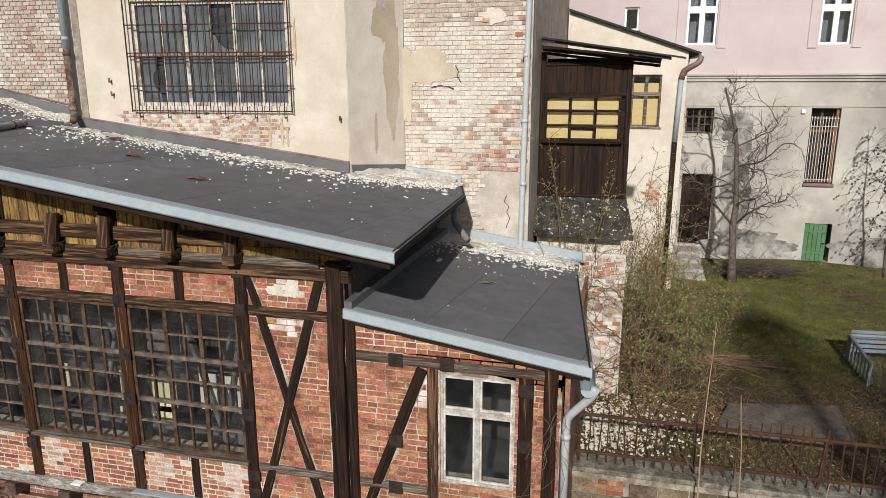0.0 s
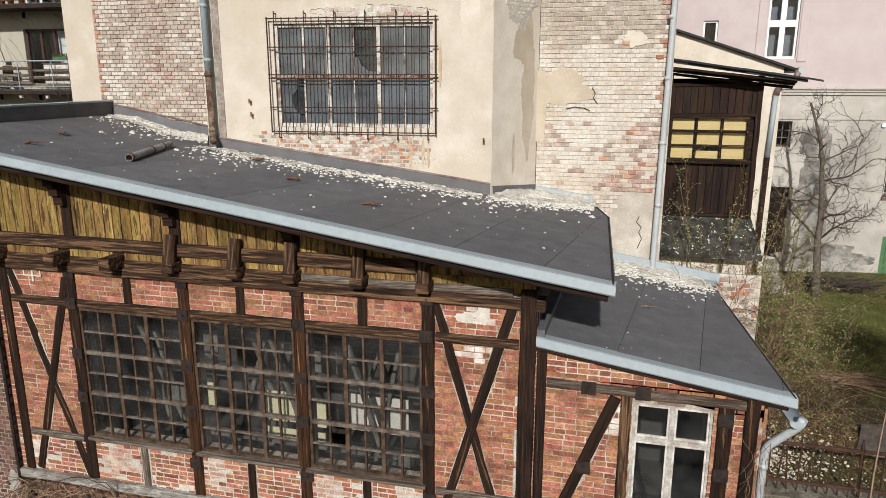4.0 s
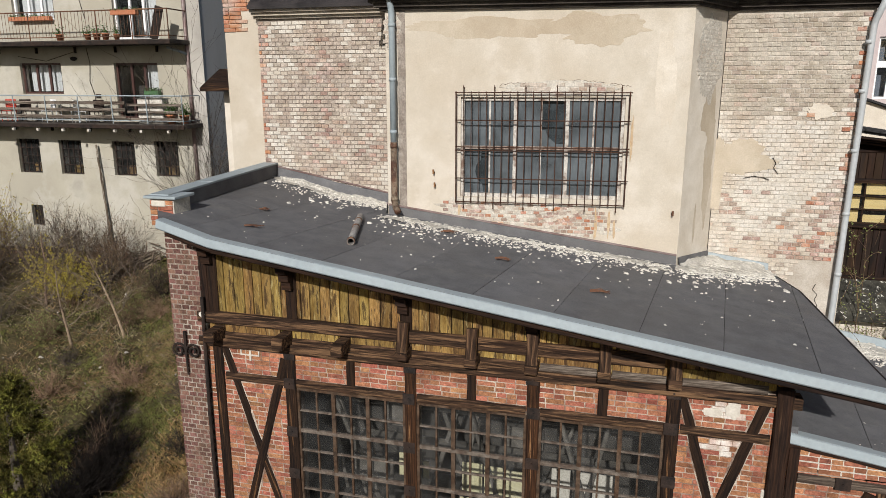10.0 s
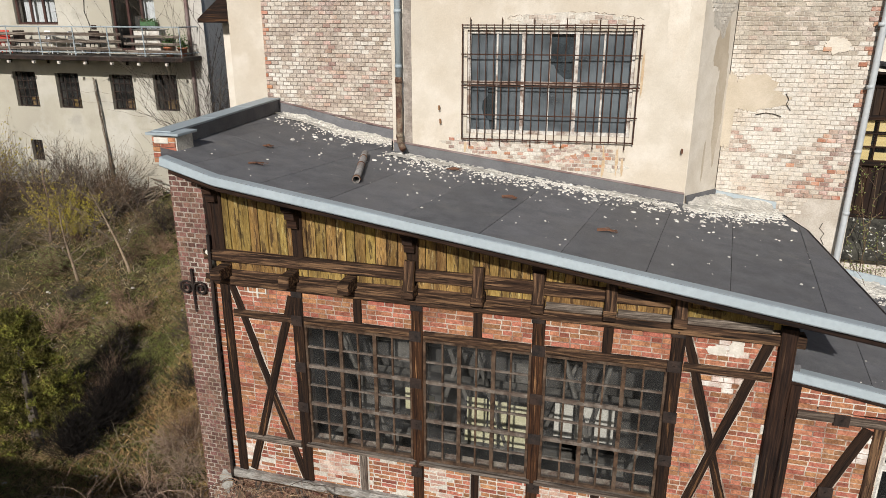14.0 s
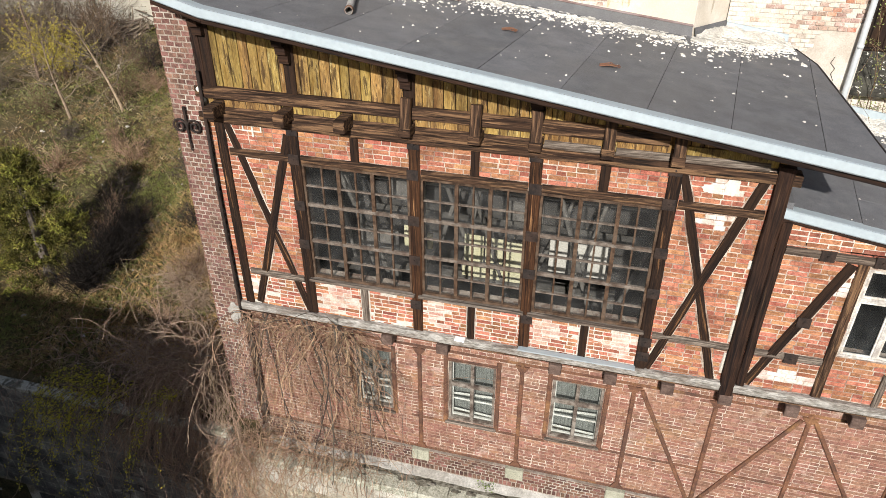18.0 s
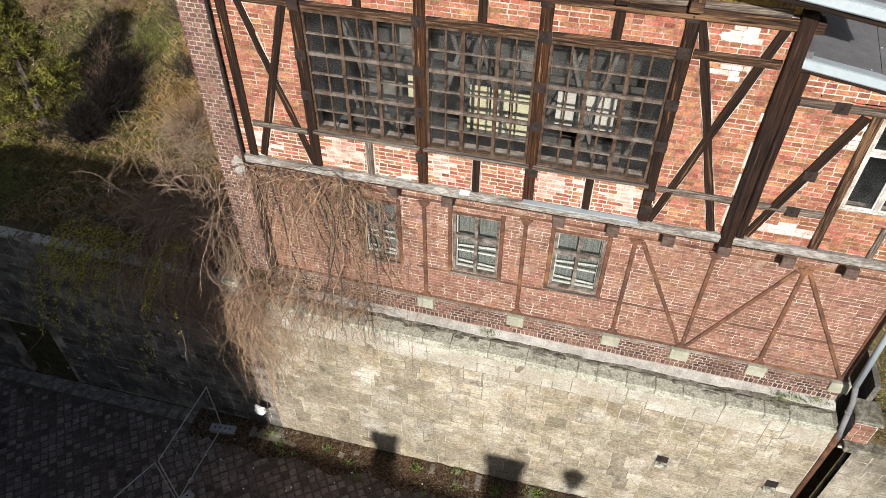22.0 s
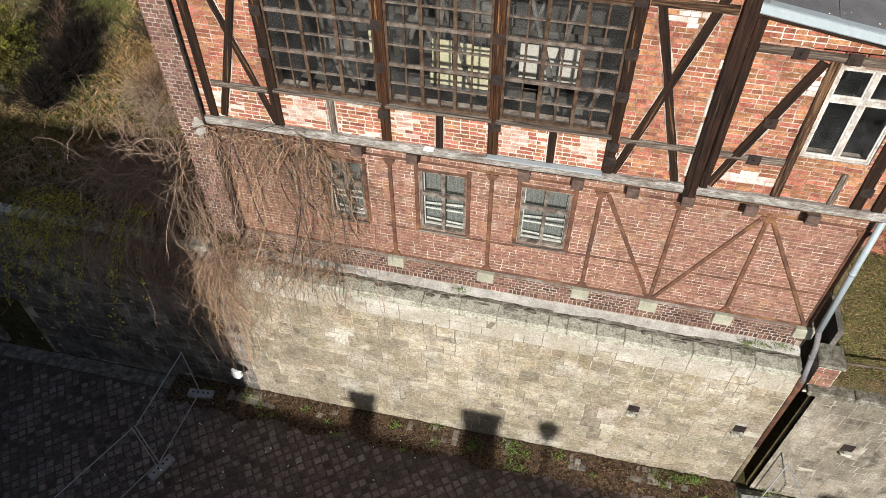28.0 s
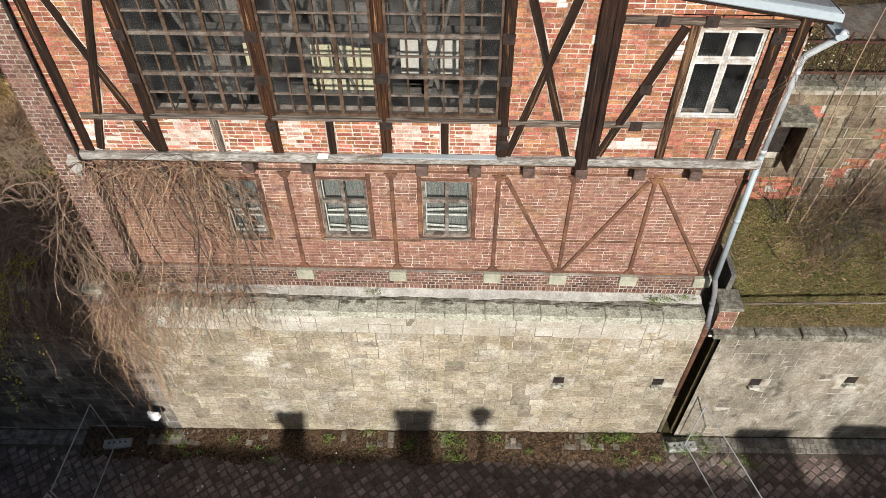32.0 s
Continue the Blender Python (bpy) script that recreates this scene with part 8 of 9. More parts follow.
wp = thing("brushwood_pile", (-24.2, 22.2, ground_z(-24.2, 22.2)), "heap of grey broken wood and sticks by the house wall", "wood pile")
h.build("heap", TWIG_GREY, wp)
for i, (x, y, s) in enumerate(((-31.6, 20.8, 2.8), (-30.9, 21.4, 2.6))):
    shrub("forsythia", (x, y, ground_z(x, y)), 34, s, 0.009, TWIG, "forsythia bush in yellow bloom", 240 + i, 1, 5, LEAF_YEL, 34, 0.5, group="forsythia bushes")
shrub("gable_climber", (-20.9, 22.4, 4.6), 26, 6.5, 0.018, TWIG_DARK, "tall bare climber on the grey gable", 250, 2, 5, lean=0.22)
# ivy-covered stem on the apartment house
clm = thing("climber", (-26.3, 22.9, 5), "dry climber stems on the beige wall", "climber")
h = Heap()
for k in range(12):
    ox, oy = r.gauss(0, 0.022), r.uniform(0, 0.06)
    h.twig([Vector((-26.3 - 0.02 * i + ox + r.gauss(0, 0.012), 22.88 - oy, 4.4 + i * 0.36)) for i in range(14)], 0.014, 0.009, 4)
    h.build("stem", TWIG_GREY, clm)
    h = Heap()

# hanging shrub and vines over the retaining wall corner
r = random.Random(77)


def drape(q, edge, lip, out):
    """Keeps a trailing stem in front of the wall below its edge."""
    return Vector((q.x, min(q.y, out) if q.z < edge else min(q.y, lip) if q.z < edge + 0.25 else q.y, max(q.z, road_z(q.x) + 0.12)))


hang = thing("hanging_shrub", (-13.5, 8.0, 1.2), "large bare shrub trailing over the retaining wall", "shrub")
h = Heap()
for k in range(620):
    x = -12.3 - abs(r.gauss(0, 1)) * 1.5
    p = (x, 8.1 + r.uniform(-0.5, 0.5), 1.3 + r.uniform(0, 0.7))
    d = (r.gauss(-0.25, 0.6), -0.55 + r.gauss(0, 0.35), 0.9 + r.uniform(-0.3, 0.5))
    pts = wander(p, d, r.uniform(1.4, 3.9), 22, r, 0.3, 0.19)
    h.twig([drape(q, 0.95, 7.4, 7.15 - r.uniform(0, 0.25)) for q in pts], r.choice((0.004, 0.006, 0.009)), 0.003, 3)
h.build("stem_mass", TWIG_PURPLE, hang, "dense thin brown stems")
h = Heap()
for k in range(52):
    x = -12.55 - abs(r.gauss(0, 0.8))
    main = wander((x, 8.2 + r.uniform(-0.4, 0.6), 1.4 + r.uniform(0, 0.5)), (r.gauss(-0.15, 0.45), -0.45 + r.gauss(0, 0.3), 1.5), r.uniform(1.9, 3.9), 18, r, 0.2, 0.2)
    h.twig([drape(q, 0.95, 7.4, 7.15) for q in main], r.choice((0.008, 0.011, 0.014)), 0.004, 4)
    for _ in range(11):
        i = r.randrange(3, 17)
        d = (main[i + 1] - main[i]).normalized() + Vector((r.gauss(0, 0.6), r.gauss(0, 0.6), r.gauss(0, 0.5)))
        pts = wander(main[i], d, r.uniform(0.5, 1.7), 10, r, 0.28, 0.22)
        h.twig([drape(q, 0.95, 7.4, 7.15) for q in pts], r.choice((0.004, 0.0055)), 0.0025, 3)
h.build("stem_mass", TWIG_PALE, hang, "pale arching stems")
lv, h = Heap(), Heap()
for x0, y0, dx, n, L in ((-15.15, 7.6, -0.4, 13, 2.7), (-14.6, 7.5, -0.25, 22, 3.0), (-14.1, 7.45, -0.1, 11, 3.3), (-13.1, 7.5, -0.12, 8, 3.8)):
    for k in range(n):
        pts = wander((x0 + r.gauss(0, 0.1), y0, 1.6 + r.uniform(-0.2, 0.2)), (dx + r.gauss(0, 0.05), -0.45, 0.7), L * r.uniform(0.5, 1.1), 16, r, 0.06, 0.19)
        pts = [drape(q, 0.95, 7.4, 7.12 - r.uniform(0, 0.2)) for q in pts]
        h.twig(pts, 0.006, 0.003, 3)
        for q, q2 in zip(pts[2:], pts[3:]):
            for _ in range(r.randrange(3, 9)):
                lv.leaf(q.lerp(q2, r.random()) + Vector((r.gauss(0, 0.03), r.gauss(0, 0.03), r.gauss(0, 0.03))), 0.045, 0.026, r)
jas = thing("winter_jasmine", (-15.4, 7.5, 1.1), "winter jasmine with yellow-green shoots over the wall", "shrub")
h.build("stem_mass", TWIG_DARK, jas)
lv.build("blossoms", mat("jasmine_shoots", (0.34, 0.29, 0.02), (0.52, 0.45, 0.05), 6, 0.7, 0.1, piece=0.35), jas)
# vine curtain on the brick wall
vine = thing("wall_vine", (-10.6, 7.6, 0.6), "dry leafless vine hanging down the brick wall", "vine")
lim = lambda z: FY - 0.07 if z > 3.8 else (LY - 0.07 if z > 0.9 else (7.15 if z < 0.45 else 7.5))
KNOTS = (-11.35, -11.0, -10.7, -10.35, -10.05, -9.75, -9.5, -9.3)
h, hd = Heap(), Heap()
for k in range(230):
    x = r.choice(KNOTS) + r.gauss(0, 0.07)
    p = (x, FY - 0.09 + r.uniform(-0.04, 0.02), 4.12 - r.uniform(0, 0.25))
    L = r.uniform(0.7, 2.6) if r.random() < 0.55 else r.uniform(2.6, 5.0)
    pts = wander(p, (r.gauss(0, 0.75), -0.25, r.uniform(-0.8, 0.25)), L, 26, r, 0.34, 0.24)
    gap = r.uniform(0, 0.22)
    pts = [Vector((q.x, min(q.y, lim(q.z) - gap * min(1, i / 6)), max(q.z, -4.1))) for i, q in enumerate(pts)]
    (hd if r.random() < 0.16 else h).twig(pts, r.choice((0.003, 0.004, 0.0055, 0.008)), 0.0025, 3)
for k in range(280):
    x = r.choice(KNOTS) + r.gauss(0, 0.22)
    z = r.uniform(0.8, 4.0)
    pts = wander((x, lim(z) - r.uniform(0.02, 0.2), z), (r.gauss(0, 1), -0.3, r.gauss(0, 0.7)), r.uniform(0.25, 0.9), 9, r, 0.4, 0.12)
    h.twig([Vector((q.x, min(q.y, lim(q.z)), q.z)) for q in pts], r.choice((0.003, 0.0045)), 0.002, 3)
for k in range(9):
    x = r.uniform(-11.3, -9.5)
    pts = wander((x, FY - 0.1, 4.1), (r.gauss(0.2, 0.4), -0.1, -1), r.uniform(2.5, 3.6), 14, r, 0.12, 0.15)
    hd.twig([Vector((q.x, min(q.y, lim(q.z)), q.z)) for q in pts], 0.018, 0.009, 5)
h.build("stem_mass", TWIG_TAN, vine)
hd.build("stem_mass", TWIG_DARK, vine, "old dark vine stems")
h = Heap()
for k in range(260):
    x = -12.0 + 2.6 * r.random() ** 1.4
    pts = wander((x, 7.35 + r.uniform(-0.1, 0.3), 0.7 + r.uniform(0, 0.3)), (r.gauss(0, 0.7), -0.6, 0.4), r.uniform(0.5, 2.3), 12, r, 0.34, 0.17)
    pts = [Vector((q.x, min(q.y, 7.15 - r.uniform(0, 0.1)) if q.z < 0.57 else q.y, q.z)) for q in pts]
    h.twig(pts, r.choice((0.004, 0.006, 0.008)), 0.003, 3)
h.build("stem_mass", TWIG_TAN, vine, "dry stems heaped on the ledge")
h = Heap()
for k in range(150):
    x = -12.15 + r.gauss(0, 0.26)
    L = r.uniform(1.0, 4.3) if k % 3 else r.uniform(4.3, 5.4)
    pts = wander((x, 7.12, 0.75), (r.gauss(0, 0.45), -0.2, -1), L, 26, r, 0.4, 0.2)
    pts = [Vector((q.x + (-12.3 - q.x) * 0.6 * min(1, max(0, -q.z / 2.5)), min(max(q.y, 6.85), 7.14), max(q.z, -4.3))) for q in pts]
    h.twig(pts, r.choice((0.004, 0.006, 0.009)), 0.003, 3)
for k in range(16):
    pts = wander((-10.75 + r.gauss(0, 0.16), 7.15, 0.6), (r.gauss(0, 0.3), -0.15, -1), r.uniform(0.8, 2.4), 14, r, 0.2, 0.2)
    h.twig([Vector((q.x, min(max(q.y, 6.95), 7.2), q.z)) for q in pts], 0.004, 0.0025, 3)
h.build("stem_mass", TWIG_TAN, vine, "long stems trailing to the street")
cv = thing("corner_vine", (-0.5, 7.5, 6.3), "dry tendrils round the corner downpipe", "vine")
for k in range(13):
    pts = wander((-0.5 + r.gauss(0, 0.1), 7.45, 6.4 - r.uniform(0, 0.5)), (r.gauss(0, 0.3), -0.2, -0.6), r.uniform(0.3, 1.5), 8, r, 0.3, 0.14)
    part("tendril", tube(bmesh.new(), [Vector((q.x, min(max(q.y, 7.36), 7.5) - 0.002 * j, q.z)) for j, q in enumerate(pts)], 0.0026, 4), TWIG, cv)

# garden: tree, bushes, hedge
GZ = 4.3
tree((3.34, 20.9, GZ), 7.6, 0.12, 301, "bare gnarled fruit tree in the garden", 12, 3, "fruit_tree", TWIG_DARK, (0.03, 0), 0.25, 4, 0.36)
larch = thing("larch", (7.75, 22.4, GZ), "young weeping larch with dark cones by the white wall", "tree")
stem = wander((7.75, 22.4, GZ), (-0.12, -0.05, 1), 5.4, 14, r, 0.06, -0.02)
part("trunk", tube(bmesh.new(), stem, [0.045 * (1 - i / 17) for i in range(15)], 7), BARK, larch, smooth=True)
h, hc = Heap(), Heap()
for i in range(3, 14):
    for _ in range(5):
        a = r.uniform(0, 2 * math.pi)
        pts = wander(stem[i], (math.cos(a) - 0.35, math.sin(a), 0.5), r.uniform(0.6, 1.7) * (1.25 - i / 18), 11, r, 0.2, 0.2)
        h.twig(pts, 0.009, 0.004, 4)
        for q in pts[2:]:
            if r.random() < 0.3:
                hc.stone(tuple(q), 0.04, r, 1.1)
            if r.random() < 0.5:
                h.twig(wander(q, (r.gauss(0, 1), r.gauss(0, 1), -0.6), r.uniform(0.1, 0.35), 4, r, 0.2, 0.1), 0.005, 0.003, 3)
h.build("crown", TWIG_DARK, larch, "drooping bare twigs")
hc.build("cone_mass", TWIG_BLACK, larch, "small dark cones")
for i, (x, y, n, s, lf, ln) in enumerate(((-0.1, 12.0, 3, 3.0, 12, 0.7), (0.2, 11.2, 3, 2.4, 8, 0.9), (0.9, 13.2, 5, 2.3, 18, 0.8), (1.3, 15.2, 6, 2.0, 20, 0.6), (1.0, 18.0, 7, 2.0, 20, 0.5), (0.4, 12.9, 4, 3.4, 18, 0.25), (-0.4, 12.75, 3, 3.2, 16, 0.15), (1.9, 14.2, 5, 1.8, 18, 0.7), (0.6, 15.8, 5, 2.2, 20, 0.5))):
    shrub("garden_bush", (x, y, GZ), n, s, 0.015, TWIG, "budding garden bush with small green leaves", 310 + i, 2, 6, LEAF_YG, lf // 3, ln, up=-0.02, group="bushes in the garden", bend=0.24)
for i, (x, y, n, s) in enumerate(((1.2, 9.15, 16, 1.3), (1.9, 9.1, 20, 1.6), (2.5, 8.9, 22, 1.7), (3.0, 9.2, 24, 1.8), (3.6, 8.9, 24, 1.8), (4.3, 9.3, 24, 1.9), (2.2, 8.4, 20, 1.4), (3.2, 8.3, 22, 1.6), (4.2, 8.5, 20, 1.6), (1.7, 8.3, 14, 1.0), (3.9, 10.3, 22, 1.3), (5.0, 10.2, 26, 1.8), (4.9, 12.6, 24, 1.3), (5.6, 9.1, 24, 1.8))):
    shrub("bare_shrub", (x, y, ground_z(x, y)), int(n * 0.6), s * 0.85, 0.009, TWIG if i % 2 else TWIG_DARK, "bare tangled shrub by the garden fence", 330 + i, 2, 4, group="shrubs by the fence", lean=0.8)
for i, (x, y, L, dx) in enumerate(((1.34, 9.02, 5.5, 0.01), (1.62, 9.05, 4.6, 0.05), (2.3, 9.0, 3.6, 0.12))):
    sap = thing("bare_sapling", (x, y, ground_z(x, y)), "slender pale bare sapling by the garden wall", "sapling", "saplings by the garden wall")
    pts = wander((x, y, ground_z(x, y) - 0.05), (dx, 0.02, 1), L, 12, r, 0.03, -0.03)
    part("trunk", tube(bmesh.new(), pts, [0.02 * (1 - i / 16) for i in range(13)], 6), TWIG_PALE, sap)
    h = Heap()
    for k in range(9):
        h.twig(wander(pts[r.randrange(3, 12)], (r.gauss(0, 1), r.gauss(0, 1), 0.7), r.uniform(0.3, 0.9), 6, r, 0.15), 0.006, 0.003, 3)
    h.build("crown", TWIG, sap)
# tall budding shoots in front of the veranda
for i, (x, y, L, dx) in enumerate(((-1.0, 13.3, 5.6, -0.03), (-0.75, 13.2, 5.0, 0.0), (-0.5, 13.4, 5.3, 0.06), (-1.25, 13.2, 4.4, -0.08), (0.1, 13.4, 4.9, 0.05), (0.45, 13.1, 4.3, 0.12), (0.8, 13.6, 3.6, 0.2), (-0.2, 13.2, 3.8, -0.12))):
    sap = thing("budding_shoot", (x, y, GZ), "tall slender bush shoots with pale green buds", "shrub", "budding shoots by the veranda")
    h, lv = Heap(), Heap()
    for k in range(3):
        pts = wander((x + r.gauss(0, 0.1), y + r.gauss(0, 0.1), GZ - 0.05), (dx + r.gauss(0, 0.09), r.gauss(0, 0.05), 1), L * r.uniform(0.65, 1.0), 14, r, 0.05, -0.02)
        h.twig(pts, 0.013, 0.004, 4)
        for q in pts[5:]:
            side = wander(q, (r.gauss(0, 1), r.gauss(0, 0.6), 0.8), r.uniform(0.15, 0.7), 5, r, 0.15)
            h.twig(side, 0.005, 0.003, 3)
            for w in side + [q]:
                for _ in range(2):
                    lv.leaf(w + Vector((r.gauss(0, 0.03), r.gauss(0, 0.03), r.gauss(0, 0.03))), r.uniform(0.03, 0.055), r.uniform(0.018, 0.03), r)
    h.build("stem", TWIG, sap)
    lv.build("leaves", LEAF_YG, sap)
# fallen rubble and litter behind the fence
h, lf = Heap(), Heap()
for _ in range(1700):
    x, y = -0.35 + abs(r.gauss(0, 0.75)), 10.9 + r.gauss(0, 0.7)
    if y > 9.85:
        h.stone((x, y, ground_z(x, y) + 0.01), 0.008 + abs(r.gauss(0, 0.016)), r, 0.5)
for _ in range(11000):
    x, y = r.uniform(0.0, 5.0), 9.85 + 4.4 * r.random()
    lf.leaf((x, y, GZ + 0.05 + r.uniform(0, 0.03)), r.uniform(0.015, 0.04), r.uniform(0.01, 0.025), r, 0.0)
h.build("rubble", PLASTER_PALE, None, "pale plaster rubble behind the garden fence", "rubble", "stuff")
lf.build("dead_leaves", mat("dead_leaf_litter", (0.07, 0.047, 0.03), (0.17, 0.12, 0.08), 5, 0.9, 0.2, piece=0.5), None, "brown leaf litter behind the garden fence", "leaves", "stuff")
h = Heap()
for _ in range(130):
    x, y = 2.3 + r.gauss(0, 0.3), 14.4 + r.gauss(0, 0.16)
    p = Vector((x, y, GZ + r.uniform(0.02, 0.16)))
    h.twig(wander(p, (abs(r.gauss(0, 1)), r.gauss(0, 0.12), 0.0), r.uniform(0.4, 0.9), 4, r, 0.06), 0.006, 0.003, 3)
h.build("brushwood_heap", TWIG_TAN, None, "heap of cut brushwood on the grass", "brushwood", kind="stuff")
h = Heap()
for _ in range(380):
    x, y = 4.1 + r.gauss(0, 0.55), 21.7 + r.gauss(0, 0.25)
    p = Vector((x, y, GZ + r.uniform(0.02, 0.3)))
    h.twig(wander(p, (r.gauss(0, 1), r.gauss(0, 0.4), 0.1), r.uniform(0.4, 1.2), 4, r, 0.1), 0.008, 0.003, 3)
h.build("brushwood_heap", TWIG_DARK, None, "heap of dark cut branches under the tree", "brushwood", kind="stuff")


# grass
def meadow(name, n, region, material, hmin, hmax, lean, label, seed, width=0.006, clump=0.0, tuft=1):
    r = random.Random(seed)
    h = Heap()
    made = 0
    while made < n:
        x, y = region(r)
        if clump and noise.noise(Vector((x * 0.55, y * 0.55, seed))) + r.uniform(-0.35, 0.35) < clump:
            made += 0.3
            continue
        z = ground_z(x, y) - 0.01
        for _ in range(tuft):
            h.blade((x + r.gauss(0, 0.015) * (tuft > 1), y + r.gauss(0, 0.015) * (tuft > 1), z), r.uniform(hmin, hmax), width * r.uniform(0.7, 1.4), lean * r.uniform(0.3, 1.6), r)
        made += 1
    h.build(name, material, None, label, "grass", "stuff")


def left_near(r):
    while True:
        x, y = -12.2 - abs(r.gauss(0, 1)) * 6, r.uniform(7.6, 22.9)
        if x > -34:
            return x, y


right_bank = lambda r: (r.uniform(0.3, 9), r.uniform(7.5, 9.38))
garden = lambda r: (0.95 + abs(r.gauss(0, 1)) * 4, 13.6 + 10.1 * r.random() ** 0.8)
garden_low = lambda r: (0.1 + abs(r.gauss(0, 1)) * 3, 9.85 + 5.2 * r.random())
meadow("dry_grass", 30000, left_near, GRASS_DRY, 0.04, 0.15, 0.8, "dry brown matted grass on the slope", 401, 0.0026, 0.06, 6)
meadow("straw", 1100, left_near, GRASS_STRAW, 0.05, 0.16, 1.0, "pale straw tufts over the slope", 407, 0.002, 0.15, 5)
meadow("green_grass", 46000, left_near, GRASS_GREEN, 0.04, 0.12, 0.7, "short green grass on the slope", 402, 0.0038, -0.12, 6)
meadow("dry_grass", 22000, right_bank, GRASS_DRY, 0.02, 0.07, 0.9, "dry grass on the bank behind the wall", 403, 0.0018, 0.0, 3)
meadow("straw", 2600, right_bank, TWIG_TAN, 0.04, 0.12, 1.1, "pale straw on the bank behind the wall", 410, 0.0016, 0.1, 3)
meadow("green_grass", 30000, right_bank, GRASS_GREEN, 0.02, 0.08, 0.8, "green grass on the bank behind the wall", 404, 0.003, -0.05, 2)
h, r2 = Heap(), random.Random(411)
for _ in range(420):
    x = r2.uniform(0.35, 8)
    h.twig(wander((x, 7.6 + r2.uniform(-0.06, 0.25), 0.28 + 0.03 * x), (r2.gauss(0, 0.7), -0.75, r2.uniform(-0.1, 0.35)), r2.uniform(0.15, 0.5), 5, r2, 0.2, 0.14), 0.0035, 0.002, 3)
h.build("trailing_stalks", TWIG_TAN, None, "dry stalks trailing over the wall coping", "weeds", "stuff")
h = Heap()
for _ in range(26000):
    x, y = right_bank(r2)
    if x < 5.5 and noise.noise(Vector((x * 0.8, y * 0.9, 7))) + r2.uniform(-0.25, 0.25) > -0.02:
        h.leaf((x, y, ground_z(x, y) + r2.uniform(0.0, 0.05)), r2.uniform(0.02, 0.05), r2.uniform(0.012, 0.028), r2, 0.4)
h.build("ground_ivy", GRASS_LAWN, None, "low green weeds covering the bank", "weeds", "stuff")
meadow("green_grass", 60000, garden, GRASS_LAWN, 0.02, 0.07, 0.7, "green garden lawn", 405, 0.006, -0.3, 3)
meadow("dry_grass", 9000, garden, GRASS_DRY, 0.03, 0.08, 0.9, "dry patches in the garden lawn", 406, 0.003, 0.15, 2)

# pale chips and bleached sticks on the slope
h, hs, r3 = Heap(), Heap(), random.Random(415)
for _ in range(110):
    x, y = -13 - 14 * r3.random(), 9.0 + 12 * r3.random()
    if (x + 18.75) ** 2 + (y - 10.3) ** 2 < 3.0:
        continue
    h.stone((x, y, ground_z(x, y) + 0.03), r3.choice((0.02, 0.03, 0.04, 0.07)), r3, 0.5)
for _ in range(260):
    x, y = -12.8 - 15 * r3.random(), 9.0 + 12.5 * r3.random()
    if (x + 18.75) ** 2 + (y - 10.3) ** 2 < 3.0:
        continue
    for _ in range(5):
        hs.twig(wander((x + r3.gauss(0, 0.15), y + r3.gauss(0, 0.15), ground_z(x, y)), (r3.gauss(0, 0.8), r3.gauss(0, 0.8), r3.uniform(0.2, 1)), r3.uniform(0.3, 1.1), 6, r3, 0.2, 0.08), r3.choice((0.005, 0.008)), 0.003, 3)
h.build("slope_litter", mat("bleached_litter", (0.36, 0.33, 0.28), (0.55, 0.52, 0.46), 6, 0.9, 0.3, piece=0.2), None, "pale stones and scraps lying on the slope", "litter", "stuff")
hs.build("dead_stalks", mat("bleached_stalks", (0.20, 0.155, 0.105), (0.36, 0.29, 0.205), 4, 0.9, 0.2, piece=0.4), None, "bleached dead stalks standing in the rough grass", "weeds", "stuff")

# golden tangles of dead stalks near the building, brown ones up the slope
for i in range(34):
    near = i < 18
    x = -12.5 - 3.2 * r.random() if near else -15 - 14 * r.random()
    y = 8.8 + 4.5 * r.random() if near else 9.5 + 11 * r.random()
    if (x + 18.75) ** 2 + (y - 10.3) ** 2 < 2.6:
        continue
    shrub("weed_clump", (x, y, ground_z(x, y)), 46 if near else 26, r.uniform(0.4, 0.8), 0.006, (TWIG_TAN if i % 3 else TWIG_PALE) if near else TWIG, "tangled dead stalks in the rough grass", 430 + i, 1, 6, group="weed clumps on the slope", lean=1.3, up=-0.05, category="weeds")
for i, (x, y, s) in enumerate(((-24.9, 18.9, 1.4), (-25.5, 19.2, 1.7))):
    shrub("forsythia", (x, y, ground_z(x, y)), 40, s, 0.009, TWIG, "forsythia bush in yellow bloom", 245 + i, 1, 5, LEAF_YEL, 38, 0.5, group="forsythia bushes")

meadow("dry_grass", 13000, garden_low, GRASS_DRY, 0.02, 0.07, 1.2, "dry trampled grass behind the fence", 408, 0.0022, -0.05)
meadow("green_grass", 9000, garden_low, GRASS_GREEN, 0.02, 0.06, 0.9, "thin green grass behind the fence", 412, 0.003, 0.1)
# added black shrubs stand in for the deep shadow beside the evergreen
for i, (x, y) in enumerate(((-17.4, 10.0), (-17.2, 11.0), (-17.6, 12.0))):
    shrub("shade_thicket", (x, y, ground_z(x, y)), 60, 0.9, 0.01, mat("shade_black_twigs", (0.010, 0.008, 0.007), (0.025, 0.02, 0.017), 9, 0.9, 0.2) if i == 0 else bpy.data.materials["shade_black_twigs"], "black leafless shrub standing in for shadow beside the evergreen", 480 + i, 2, 5, lean=0.7, group="dark thickets by the evergreen")
